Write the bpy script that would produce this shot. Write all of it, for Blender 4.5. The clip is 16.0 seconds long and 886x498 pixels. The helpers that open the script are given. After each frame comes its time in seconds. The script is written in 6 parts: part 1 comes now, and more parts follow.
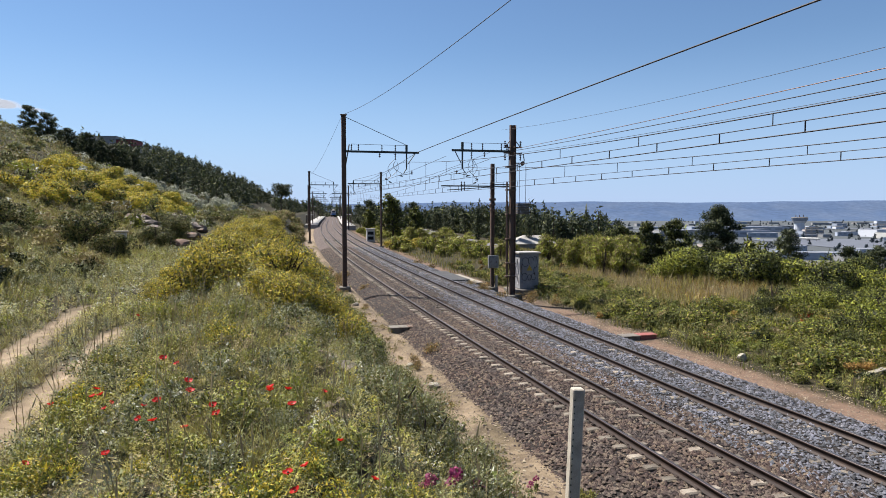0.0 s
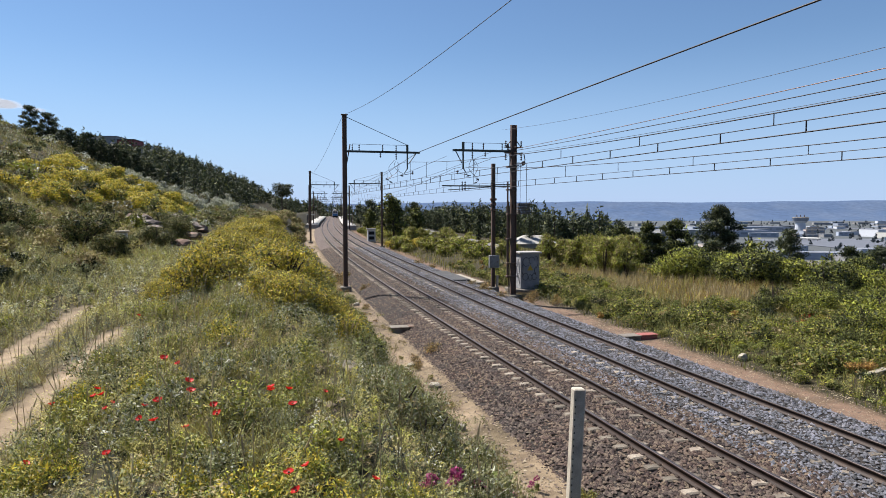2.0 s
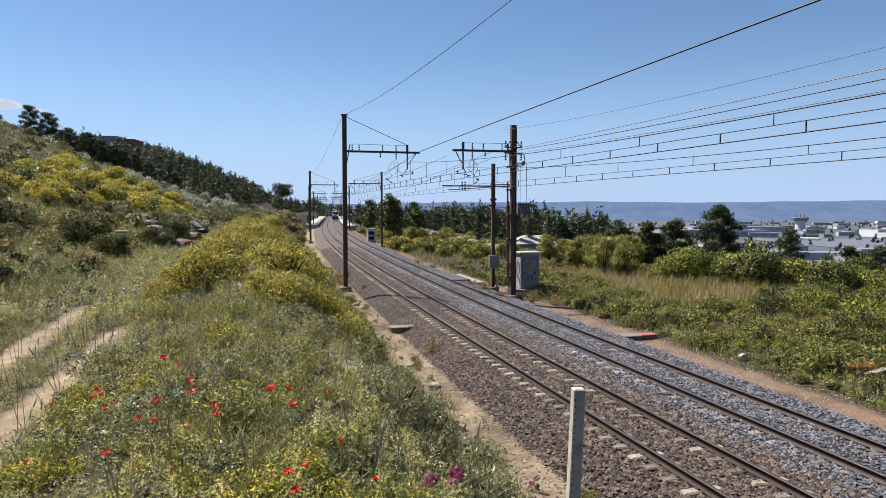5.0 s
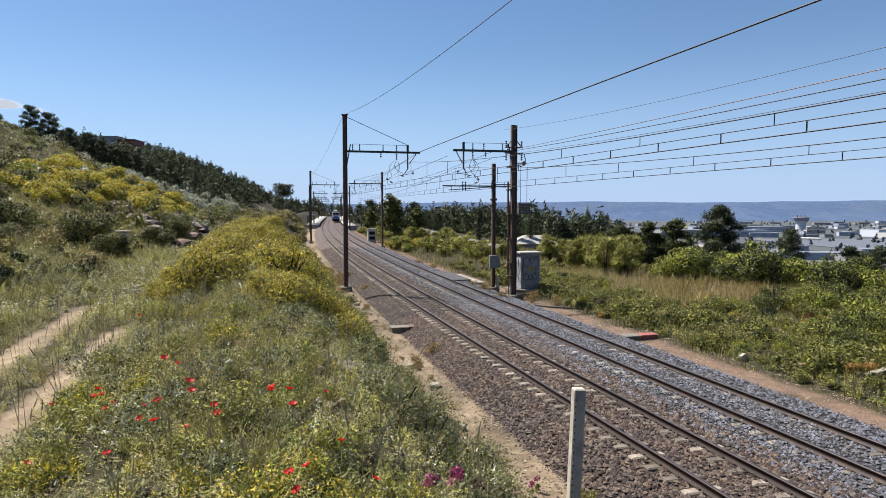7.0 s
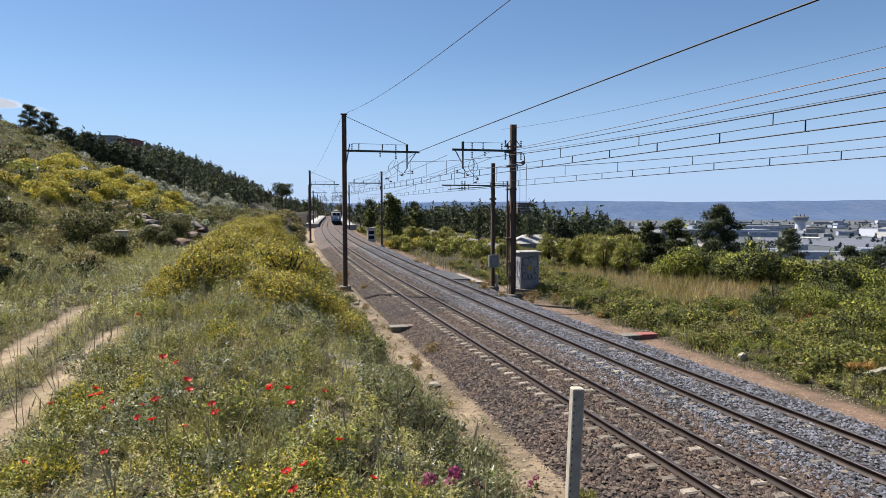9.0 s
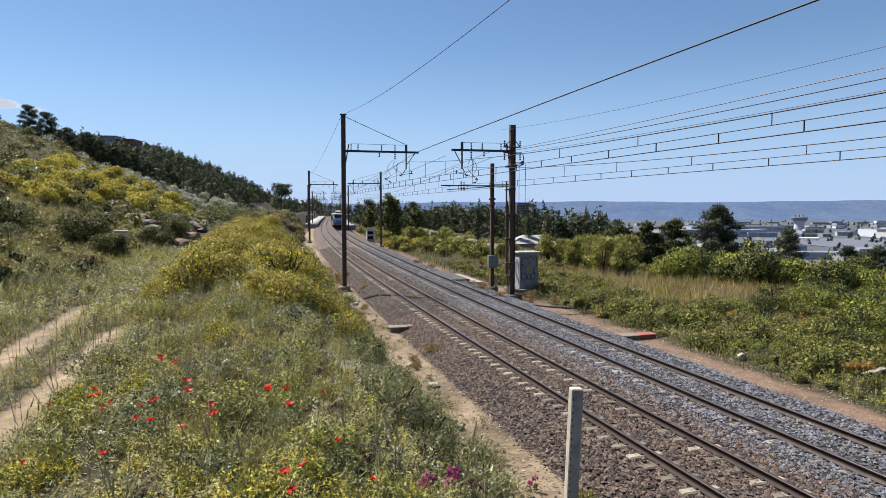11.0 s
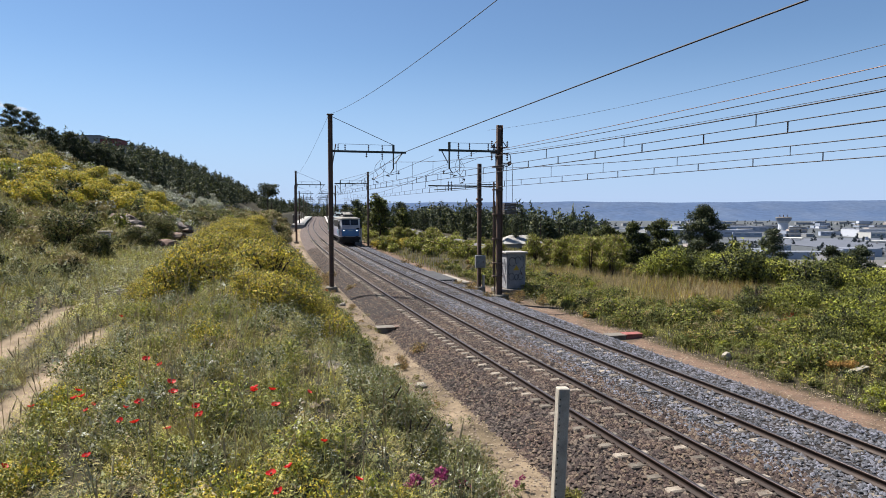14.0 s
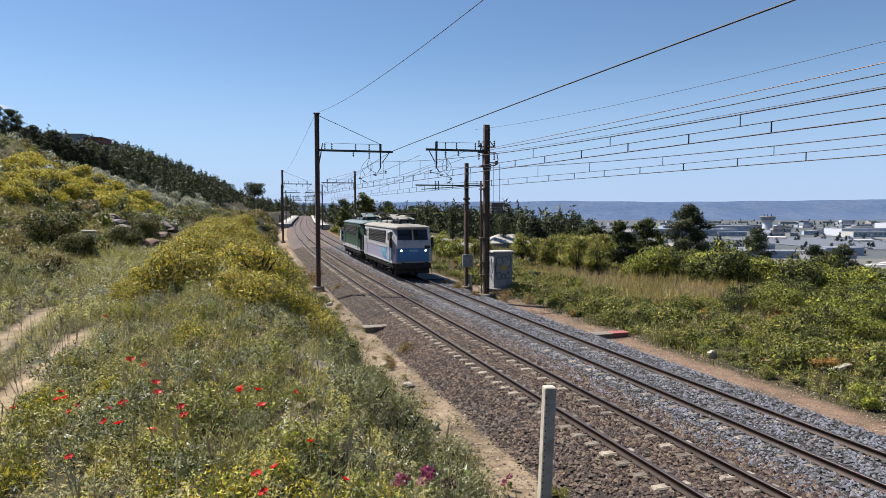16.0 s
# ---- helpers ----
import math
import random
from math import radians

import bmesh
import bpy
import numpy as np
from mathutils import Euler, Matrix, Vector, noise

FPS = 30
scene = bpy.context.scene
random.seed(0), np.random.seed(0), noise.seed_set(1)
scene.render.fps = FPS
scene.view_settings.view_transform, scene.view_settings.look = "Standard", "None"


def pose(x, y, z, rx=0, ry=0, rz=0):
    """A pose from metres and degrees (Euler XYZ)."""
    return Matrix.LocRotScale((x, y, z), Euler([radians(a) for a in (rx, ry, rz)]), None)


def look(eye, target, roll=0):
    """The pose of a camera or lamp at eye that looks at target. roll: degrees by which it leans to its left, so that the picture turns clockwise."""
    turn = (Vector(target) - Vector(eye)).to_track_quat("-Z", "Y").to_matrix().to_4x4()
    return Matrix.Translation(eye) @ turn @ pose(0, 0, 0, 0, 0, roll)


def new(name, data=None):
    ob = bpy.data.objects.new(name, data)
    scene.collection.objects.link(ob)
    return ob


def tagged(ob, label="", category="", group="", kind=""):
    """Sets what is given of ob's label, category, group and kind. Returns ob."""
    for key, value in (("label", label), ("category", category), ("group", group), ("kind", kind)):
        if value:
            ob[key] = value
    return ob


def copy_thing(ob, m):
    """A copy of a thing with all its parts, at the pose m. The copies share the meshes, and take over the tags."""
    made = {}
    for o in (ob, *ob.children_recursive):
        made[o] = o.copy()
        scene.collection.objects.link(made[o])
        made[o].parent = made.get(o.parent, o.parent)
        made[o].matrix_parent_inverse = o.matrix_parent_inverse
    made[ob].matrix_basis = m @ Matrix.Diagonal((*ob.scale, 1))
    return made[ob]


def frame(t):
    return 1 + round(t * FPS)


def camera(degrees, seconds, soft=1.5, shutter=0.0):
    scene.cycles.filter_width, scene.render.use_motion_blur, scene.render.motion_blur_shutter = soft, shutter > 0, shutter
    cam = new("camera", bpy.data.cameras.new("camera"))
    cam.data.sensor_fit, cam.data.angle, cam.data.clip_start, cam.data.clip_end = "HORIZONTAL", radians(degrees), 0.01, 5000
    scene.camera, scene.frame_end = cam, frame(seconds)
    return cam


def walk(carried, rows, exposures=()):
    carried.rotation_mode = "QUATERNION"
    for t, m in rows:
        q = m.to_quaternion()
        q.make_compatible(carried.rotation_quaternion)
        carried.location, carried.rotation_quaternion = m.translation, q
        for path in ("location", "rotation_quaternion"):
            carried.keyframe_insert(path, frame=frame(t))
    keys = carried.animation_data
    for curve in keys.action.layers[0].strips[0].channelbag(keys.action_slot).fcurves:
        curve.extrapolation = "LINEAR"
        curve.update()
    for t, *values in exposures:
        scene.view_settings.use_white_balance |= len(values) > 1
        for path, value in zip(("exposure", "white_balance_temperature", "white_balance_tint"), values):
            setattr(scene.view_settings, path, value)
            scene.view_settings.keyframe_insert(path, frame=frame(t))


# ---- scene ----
# ---------- camera ----------
cam = camera(66.87, 16.0, soft=0.6)
EYE_Z = 5.126
# seconds, yaw, downward tilt, drift to the right
LOOKS = [(0.0, -0.024, 3.234, 0), (0.5, -0.04, 3.233, 0), (1.0, -0.04, 3.233, 0), (1.5, -0.008, 3.204, 0),
         (2.0, 0.042, 3.242, 0), (2.5, 0.021, 3.246, 0), (3.0, 0.015, 3.242, 0), (3.5, 0.013, 3.234, 0),
         (4.0, 0.019, 3.242, 0), (6.5, 0.067, 3.235, 0), (7.0, 0.076, 3.239, 0), (7.5, 0.068, 3.286, 0),
         (8.0, 0.047, 3.254, 0.005), (8.5, 0.059, 3.253, 0.01), (9.0, 0.034, 3.285, 0.012), (11.5, -0.089, 3.259, 0.015),
         (12.0, -0.349, 3.298, 0.015), (12.5, -0.512, 3.246, 0.016), (13.0, -0.545, 3.253, 0.017), (13.5, -0.75, 3.265, 0.018),
         (14.0, -1.107, 3.241, 0.02), (14.5, -1.243, 3.25, 0.021), (15.0, -1.255, 3.242, 0.022), (15.5, -1.316, 3.249, 0.024),
         (16.0, -2.19, 3.295, 0.027)]
walk(cam, [(t, pose(dx, 0, EYE_Z, 90 - tilt, 0, yaw)) for t, yaw, tilt, dx in LOOKS])

# ---------- daylight ----------
SUN_DIR = Vector((-0.62, 0.42, 1.05)).normalized()
world = bpy.data.worlds.new("sky")
scene.world = world
world.use_nodes = True
wn = world.node_tree
wn.nodes.clear()
sky = wn.nodes.new("ShaderNodeTexSky")
sky.sky_type, sky.sun_disc = "NISHITA", False
sky.sun_elevation = math.asin(SUN_DIR.z)
sky.sun_rotation = math.atan2(SUN_DIR.x, SUN_DIR.y)
sky.altitude, sky.air_density, sky.dust_density, sky.ozone_density = 300, 1.0, 0.0, 6.0
bg = wn.nodes.new("ShaderNodeBackground")
bg.inputs[1].default_value = 0.05
wo = wn.nodes.new("ShaderNodeOutputWorld")
# pale haze low in the sky
geo, up3, low = wn.nodes.new("ShaderNodeTexCoord"), wn.nodes.new("ShaderNodeSeparateXYZ"), wn.nodes.new("ShaderNodeMapRange")
wn.links.new(geo.outputs["Generated"], up3.inputs[0])
low.interpolation_type = "SMOOTHSTEP"
low.inputs[1].default_value, low.inputs[2].default_value, low.inputs[3].default_value, low.inputs[4].default_value = -0.02, 0.24, 0.85, 0.0
wn.links.new(up3.outputs[2], low.inputs[0])
haze = wn.nodes.new("ShaderNodeMixRGB")
haze.inputs[2].default_value = (3.7, 5.2, 8.2, 1)
wn.links.new(low.outputs[0], haze.inputs[0])
wn.links.new(sky.outputs[0], haze.inputs[1])
wn.links.new(haze.outputs[0], bg.inputs[0])
wn.links.new(bg.outputs[0], wo.inputs[0])
sun = new("sun", bpy.data.lights.new("sun", "SUN"))
sun.data.energy, sun.data.angle, sun.data.color = 5.0, radians(0.53), (1.0, 0.95, 0.88)
sun.matrix_world = look(SUN_DIR * 50, (0, 0, 0))
scene.view_settings.exposure = 1.22


# ---------- materials ----------
TONE = 0.57


def material(name, base, rough=0.8, metal=0.0, scale=4.0, vary=0.25, fine=40.0, bump=0.3, stain=None, stain_amount=0.35,
             island=0.0, per_object=0.0, bump_dist=0.01, spec=0.4, trans=0.0):
    """Two scales of noise over a base colour, with relief; stain: a second colour laid on in patches."""
    base = [c * TONE for c in base]
    stain = [c * TONE for c in stain] if stain else None
    m = bpy.data.materials.new(name)
    m.use_nodes = True
    nt = m.node_tree
    N, K = nt.nodes.new, nt.links.new
    b = nt.nodes["Principled BSDF"]
    tc = N("ShaderNodeTexCoord")
    n1, n2 = N("ShaderNodeTexNoise"), N("ShaderNodeTexNoise")
    n1.inputs["Scale"].default_value, n1.inputs["Detail"].default_value = scale, 5
    n2.inputs["Scale"].default_value, n2.inputs["Detail"].default_value = fine, 3
    K(tc.outputs["Object"], n1.inputs["Vector"])
    K(tc.outputs["Object"], n2.inputs["Vector"])
    mix = N("ShaderNodeMixRGB")
    mix.inputs[1].default_value = (*base, 1)
    mix.inputs[2].default_value = (*(stain or [c * 0.55 for c in base]), 1)
    ramp = N("ShaderNodeMapRange")
    ramp.inputs[1].default_value, ramp.inputs[2].default_value = 0.42, 0.68
    ramp.inputs[4].default_value = stain_amount * 2 if stain else vary * 2
    K(n1.outputs[0], ramp.inputs[0])
    K(ramp.outputs[0], mix.inputs[0])
    hsv = N("ShaderNodeHueSaturation")
    K(mix.outputs[0], hsv.inputs["Color"])
    val = N("ShaderNodeMapRange")
    val.inputs[1].default_value, val.inputs[2].default_value = 0.3, 0.7
    val.inputs[3].default_value, val.inputs[4].default_value = 1 - vary, 1 + vary
    K(n2.outputs[0], val.inputs[0])
    last = val.outputs[0]
    for amount, node, sock in ((island, "ShaderNodeNewGeometry", "Random Per Island"), (per_object, "ShaderNodeObjectInfo", "Random")):
        if amount:
            g, r, mul = N(node), N("ShaderNodeMapRange"), N("ShaderNodeMath")
            r.inputs[3].default_value, r.inputs[4].default_value = 1 - amount, 1 + amount
            mul.operation = "MULTIPLY"
            K(g.outputs[sock], r.inputs[0])
            K(r.outputs[0], mul.inputs[0])
            K(last, mul.inputs[1])
            last = mul.outputs[0]
            if node == "ShaderNodeNewGeometry":
                hue = N("ShaderNodeMapRange")
                hue.inputs[3].default_value, hue.inputs[4].default_value = 0.5 - 0.04 * amount, 0.5 + 0.04 * amount
                K(g.outputs[sock], hue.inputs[0])
                K(hue.outputs[0], hsv.inputs["Hue"])
    K(last, hsv.inputs["Value"])
    K(hsv.outputs[0], b.inputs["Base Color"])
    b.inputs["Roughness"].default_value, b.inputs["Metallic"].default_value = rough, metal
    b.inputs["Specular IOR Level"].default_value = spec
    if bump:
        bp = N("ShaderNodeBump")
        bp.inputs["Strength"].default_value, bp.inputs["Distance"].default_value = bump, bump_dist
        K(n2.outputs[0], bp.inputs["Height"])
        K(bp.outputs[0], b.inputs["Normal"])
    if trans:
        tr, ms = N("ShaderNodeBsdfTranslucent"), N("ShaderNodeMixShader")
        K(hsv.outputs[0], tr.inputs[0])
        ms.inputs[0].default_value = trans
        K(b.outputs[0], ms.inputs[1])
        K(tr.outputs[0], ms.inputs[2])
        K(ms.outputs[0], nt.nodes["Material Output"].inputs[0])
    return m


def glow(name, color, power):
    m = bpy.data.materials.new(name)
    m.use_nodes = True
    b = m.node_tree.nodes["Principled BSDF"]
    b.inputs["Base Color"].default_value = (*color, 1)
    b.inputs["Emission Color"].default_value = (*color, 1)
    b.inputs["Emission Strength"].default_value = power
    return m


RUST = material("rusty_rail_steel", (0.038, 0.023, 0.019), 0.6, 0.3, 3, 0.3, 60, 0.2, (0.075, 0.045, 0.032))
RAIL_TOP = material("worn_rail_head", (0.16, 0.13, 0.12), 0.4, 0.7, 2, 0.2, 50, 0.05)
CONCRETE = material("sleeper_concrete", (0.36, 0.31, 0.25), 0.9, 0, 3, 0.25, 50, 0.4, (0.15, 0.115, 0.095), 0.5, per_object=0.45)
POST_CONC = material("post_concrete", (0.66, 0.59, 0.49), 0.9, 0, 6, 0.12, 80, 0.4, (0.3, 0.27, 0.23), 0.3)
STEEL = material("weathered_mast_steel", (0.16, 0.11, 0.088), 0.65, 0.25, 2.5, 0.25, 40, 0.2, (0.24, 0.14, 0.1))
STEEL_GREEN = material("painted_green_bracket_steel", (0.07, 0.09, 0.085), 0.5, 0.3, 4, 0.2, 50, 0.1)
WIRE = material("tarnished_copper_wire", (0.07, 0.06, 0.06), 0.5, 0.5, 1, 0.1, 10, 0)
WIRE_BROWN = material("bare_copper_wire", (0.3, 0.17, 0.11), 0.45, 0.6, 1, 0.1, 10, 0)
INSUL = material("brown_glazed_insulator", (0.06, 0.04, 0.035), 0.2, 0, 5, 0.1, 20, 0)
BALLAST = material("brown_crushed_stone", (0.128, 0.086, 0.069), 0.95, 0, 1.2, 0.3, 22, 1.0, (0.085, 0.068, 0.065), 0.4, island=0.85, bump_dist=0.04)
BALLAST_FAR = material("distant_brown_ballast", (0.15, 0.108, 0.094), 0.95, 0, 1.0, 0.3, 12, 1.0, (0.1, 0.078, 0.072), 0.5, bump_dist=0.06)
OLD_CONC = material("old_grey_concrete", (0.27, 0.245, 0.21), 0.9, 0, 5, 0.2, 60, 0.4, (0.17, 0.14, 0.115), 0.45)
# near-black base paints the shade in the gaps between the stones
BED_GAP_SHADE = material("stone_bed_with_painted_gap_shade", (0.03, 0.023, 0.02), 0.95, 0, 2, 0.3, 26, 1.0, (0.05, 0.038, 0.033), 0.4, bump_dist=0.05)
BALLAST_BLUE = material("blue_grey_crushed_stone", (0.17, 0.178, 0.215), 0.95, 0, 1.2, 0.3, 22, 1.0, (0.13, 0.125, 0.135), 0.4, island=0.65, bump_dist=0.04)


# ---------- mesh helpers ----------
def part(name, bm, mat, parent=None, label="", smooth=False):
    me = bpy.data.meshes.new(name)
    bm.to_mesh(me)
    bm.free()
    for m in (mat if isinstance(mat, (list, tuple)) else [mat]):
        me.materials.append(m)
    if smooth:
        me.shade_smooth()
    ob = new(name, me)
    ob.parent = parent
    if label:
        ob["label"] = label
    return ob


def box(bm, c, size, rot=None, bevel=0.0, mi=0):
    """A box about c, turned by rot (a Matrix), with bevelled edges."""
    m = Matrix.Translation(c) @ (rot.to_4x4() if rot else Matrix()) @ Matrix.Diagonal((*size, 1))
    r = bmesh.ops.create_cube(bm, size=1, matrix=m)
    fs = {f for v in r["verts"] for f in v.link_faces}
    for f in fs:
        f.material_index = mi
    if bevel:
        es = {e for v in r["verts"] for e in v.link_edges}
        o = bmesh.ops.bevel(bm, geom=list(es), offset=bevel, segments=1, affect="EDGES", profile=0.5)
        for f in o["faces"]:
            f.material_index = mi


def rod(bm, a, b, r, r2=None, seg=8, mi=0):
    a, b = Vector(a), Vector(b)
    d = b - a
    m = Matrix.Translation((a + b) / 2) @ d.to_track_quat("Z", "Y").to_matrix().to_4x4()
    o = bmesh.ops.create_cone(bm, cap_ends=True, segments=seg, radius1=r, radius2=r if r2 is None else r2, depth=d.length, matrix=m)
    for f in {f for v in o["verts"] for f in v.link_faces}:
        f.material_index = mi


def raw_mesh(name, verts, faces_n, idx, mats, mat_idx=None, smooth=False):
    """A mesh from numpy arrays: faces of faces_n corners each."""
    me = bpy.data.meshes.new(name)
    n = len(idx) // faces_n
    me.vertices.add(len(verts))
    me.vertices.foreach_set("co", np.ascontiguousarray(verts, np.float32).ravel())
    me.loops.add(len(idx))
    me.loops.foreach_set("vertex_index", np.ascontiguousarray(idx, np.int32).ravel())
    me.polygons.add(n)
    me.polygons.foreach_set("loop_start", np.arange(n, dtype=np.int32) * faces_n)
    for m in mats:
        me.materials.append(m)
    if mat_idx is not None:
        me.polygons.foreach_set("material_index", np.ascontiguousarray(mat_idx, np.int32))
    me.update(calc_edges=True)
    if smooth:
        me.shade_smooth()
    return me


def thing(name, label, category, at=(0, 0, 0), turn=0.0, group="", kind=""):
    ob = new(name)
    ob.empty_display_size = 0.3
    ob.matrix_world = pose(*at, 0, 0, turn)
    return tagged(ob, label, category, group, kind)


# ---------- plan of the line and the ground ----------
GRADE = 0.00376
SPACING = 3.57


def line_x(y):
    """Where the centre of the camera's nearer track lies, across the view, y metres ahead."""
    y = np.asarray(y, float)
    c = np.clip(y, 0, 430)
    base = ((-4.9366e-7 * c + 4.41742e-4) * c - 0.291813) * c + 9.21407
    s = (-3 * 4.9366e-7 * c + 2 * 4.41742e-4) * c - 0.291813
    return base + (y - c) * s


def line_slope(y):
    c = np.clip(np.asarray(y, float), 0, 430)
    return (-3 * 4.9366e-7 * c + 2 * 4.41742e-4) * c - 0.291813


def rail_z(y):
    return GRADE * np.clip(np.asarray(y, float), -40, 420)


def beside(off, y):
    """The point off metres to the right of the nearer track's centre, square to it."""
    s = line_slope(y)
    n = np.sqrt(1 + s * s)
    return line_x(y) + off / n, y - off * s / n


def lerp(x, xs, ys):
    return np.interp(x, xs, ys)


def wob(x, y, f, seed):
    """Cheap smooth noise, about -1..1."""
    return (np.sin(x * f + seed * 1.7 + 1.3 * np.sin(y * f * 0.7 + seed)) * np.cos(y * f * 0.9 + seed * 2.3 + np.sin(x * f * 1.3 - seed))
            + 0.5 * np.sin(x * f * 2.3 - seed + np.cos(y * f * 1.9)) * np.sin(y * f * 2.1 + seed * 0.6)) / 1.3


OFFS = [-900, -300, -160, -110, -85, -68, -50, -35, -24, -18, -15.2, -13.2, -11.4, -10.2, -9.0, -7.9, -6.6, -5.2, -4.3, -3.6, -2.5, 0, 6.0, 7.1,
        7.7, 9.6, 12, 18, 27, 45, 80, 160, 340, 900, 6000]
HTS = [30, 30, 29, 27, 25, 22.2, 16.3, 10.0, 5.6, 3.6, 2.9, 2.75, 2.85, 3.25, 3.45, 3.2, 1.9, 0.35, -0.55, -0.66, -0.62, -0.55, -0.5, -0.72,
       -0.75, -0.7, -0.55, -0.7, -1.0, -2.8, -8.5, -22, -50, -52, -52]


def ground_z(x, y):
    x, y = np.asarray(x, float), np.asarray(y, float)
    off = (x - line_x(y)) / 1.035
    z = lerp(off, OFFS, HTS)
    z = z * np.where(off < -16, 1 + np.interp(y, [40, 100, 150, 200, 260, 350], [0, 0.12, -0.13, 0.0, 0.15, 0.15]) * np.clip((-16 - off) / 8, 0, 1), 1)
    amp = lerp(off, [-200, -60, -20, -14, -9, -5.5, -4, -2, 7, 9, 14, 40, 120, 400], [2.5, 1.3, 0.4, 0.1, 0.16, 0.25, 0.04, 0, 0, 0.04, 0.2, 0.5, 1, 0])
    z = z + amp * (0.7 * wob(x, y, 0.13, 1) + 0.35 * wob(x, y, 0.5, 4) + 0.15 * wob(x, y, 1.7, 7))
    hum = lerp(off, [-40, -16, -14, -13.4, -11, -10.5, -5.2, -4.4, 8.4, 10, 24, 40], [0, 0.12, 0.05, 0, 0, 0.1, 0.14, 0, 0, 0.12, 0.14, 0]) * np.where(y < 70, 1, 0)
    z = z + hum * (0.6 * wob(x, y, 2.6, 3) + 0.55 * wob(x, y, 5.1, 12))
    z = z + 0.45 * np.interp(y, [26, 42, 90, 120], [0, 1, 1, 0]) * np.interp(off, [-6, -4.6, -3.1, -2.6], [0, 1, 1, 0])
    return z + rail_z(y) * np.clip(1 - np.abs(off) / 400, 0, 1)


# ---------- ground ----------
def ground_material():
    m = bpy.data.materials.new("dry_earth_turf_and_hazed_plain")
    m.use_nodes = True
    nt = m.node_tree
    N, K = nt.nodes.new, nt.links.new
    b = nt.nodes["Principled BSDF"]
    b.inputs["Roughness"].default_value = 0.95
    b.inputs["Specular IOR Level"].default_value = 0.15
    tc, att = N("ShaderNodeTexCoord"), N("ShaderNodeAttribute")
    att.attribute_name = "cover"
    sep = N("ShaderNodeSeparateColor")
    K(att.outputs["Color"], sep.inputs[0])

    def noisy(scale, lo, hi):
        n, r = N("ShaderNodeTexNoise"), N("ShaderNodeMapRange")
        n.inputs["Scale"].default_value, n.inputs["Detail"].default_value = scale, 6
        K(tc.outputs["Object"], n.inputs["Vector"])
        r.inputs[1].default_value, r.inputs[2].default_value = lo, hi
        K(n.outputs[0], r.inputs[0])
        return n, r.outputs[0]

    def mix(fac, a, c):
        x = N("ShaderNodeMixRGB")
        K(fac, x.inputs[0])
        for s, v in ((x.inputs[1], a), (x.inputs[2], c)):
            if isinstance(v, tuple):
                s.default_value = (*[q * TONE for q in v], 1)
            else:
                K(v, s)
        return x.outputs[0]
    _, coarse = noisy(0.35, 0.35, 0.65)
    _, mid = noisy(3.0, 0.35, 0.65)
    fine_n, fine = noisy(30.0, 0.3, 0.7)
    turf = mix(coarse, (0.075, 0.065, 0.035), (0.13, 0.1, 0.055))
    turf = mix(mid, turf, (0.045, 0.043, 0.022))
    sand = mix(mid, (0.56, 0.43, 0.29), (0.34, 0.25, 0.17))
    pink = mix(mid, (0.36, 0.235, 0.165), (0.28, 0.185, 0.135))
    # distance haze is put into the plain's blue-grey colours
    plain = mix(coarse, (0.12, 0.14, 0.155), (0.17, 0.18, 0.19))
    c = mix(sep.outputs[0], turf, sand)
    c = mix(sep.outputs[1], c, pink)
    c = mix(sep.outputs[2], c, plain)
    dark = N("ShaderNodeMixRGB")
    dark.blend_type = "MULTIPLY"
    dark.inputs[0].default_value = 0.35
    K(c, dark.inputs[1])
    K(fine_n.outputs[0], dark.inputs[2])
    K(dark.outputs[0], b.inputs["Base Color"])
    bp = N("ShaderNodeBump")
    bp.inputs["Strength"].default_value, bp.inputs["Distance"].default_value = 0.6, 0.03
    K(fine_n.outputs[0], bp.inputs["Height"])
    K(bp.outputs[0], b.inputs["Normal"])
    return m


def path_mask(x, y):
    """The two wheel ruts on the crest, 0..1."""
    off = (x - line_x(y)) / 1.035 + 0.25 * wob(x, y, 0.25, 3)
    rut = np.exp(-((off + 11.45) / 0.26) ** 2) + np.exp(-((off + 12.9) / 0.28) ** 2)
    return np.clip(1.5 * rut * (0.85 + 0.4 * wob(x, y, 0.9, 5)) * np.where(off > -12.2, np.interp(y, [0, 12.3, 13.6], [1, 1, 0]), np.interp(y, [0, 14.5, 17.5], [1, 1, 0])), 0, 1)


def pink_mask(x, y):
    off = (x - line_x(y)) / 1.035 + 0.15 * wob(x, y, 0.8, 9)
    right = np.interp(off, [6.6, 7.0, 8.0, 8.5], [0, 1, 1, 0]) * np.interp(wob(x, y, 1.4, 5) + 0.5 * wob(x, y, 4.0, 2), [-0.9, 0.1], [0.25, 1])
    left = np.interp(off, [-4.9, -4.2, -2.6, -2.2], [0, 1, 1, 0]) * np.interp(wob(x, y, 0.6, 2), [-0.8, 0.2], [0.35, 1])
    return right, left


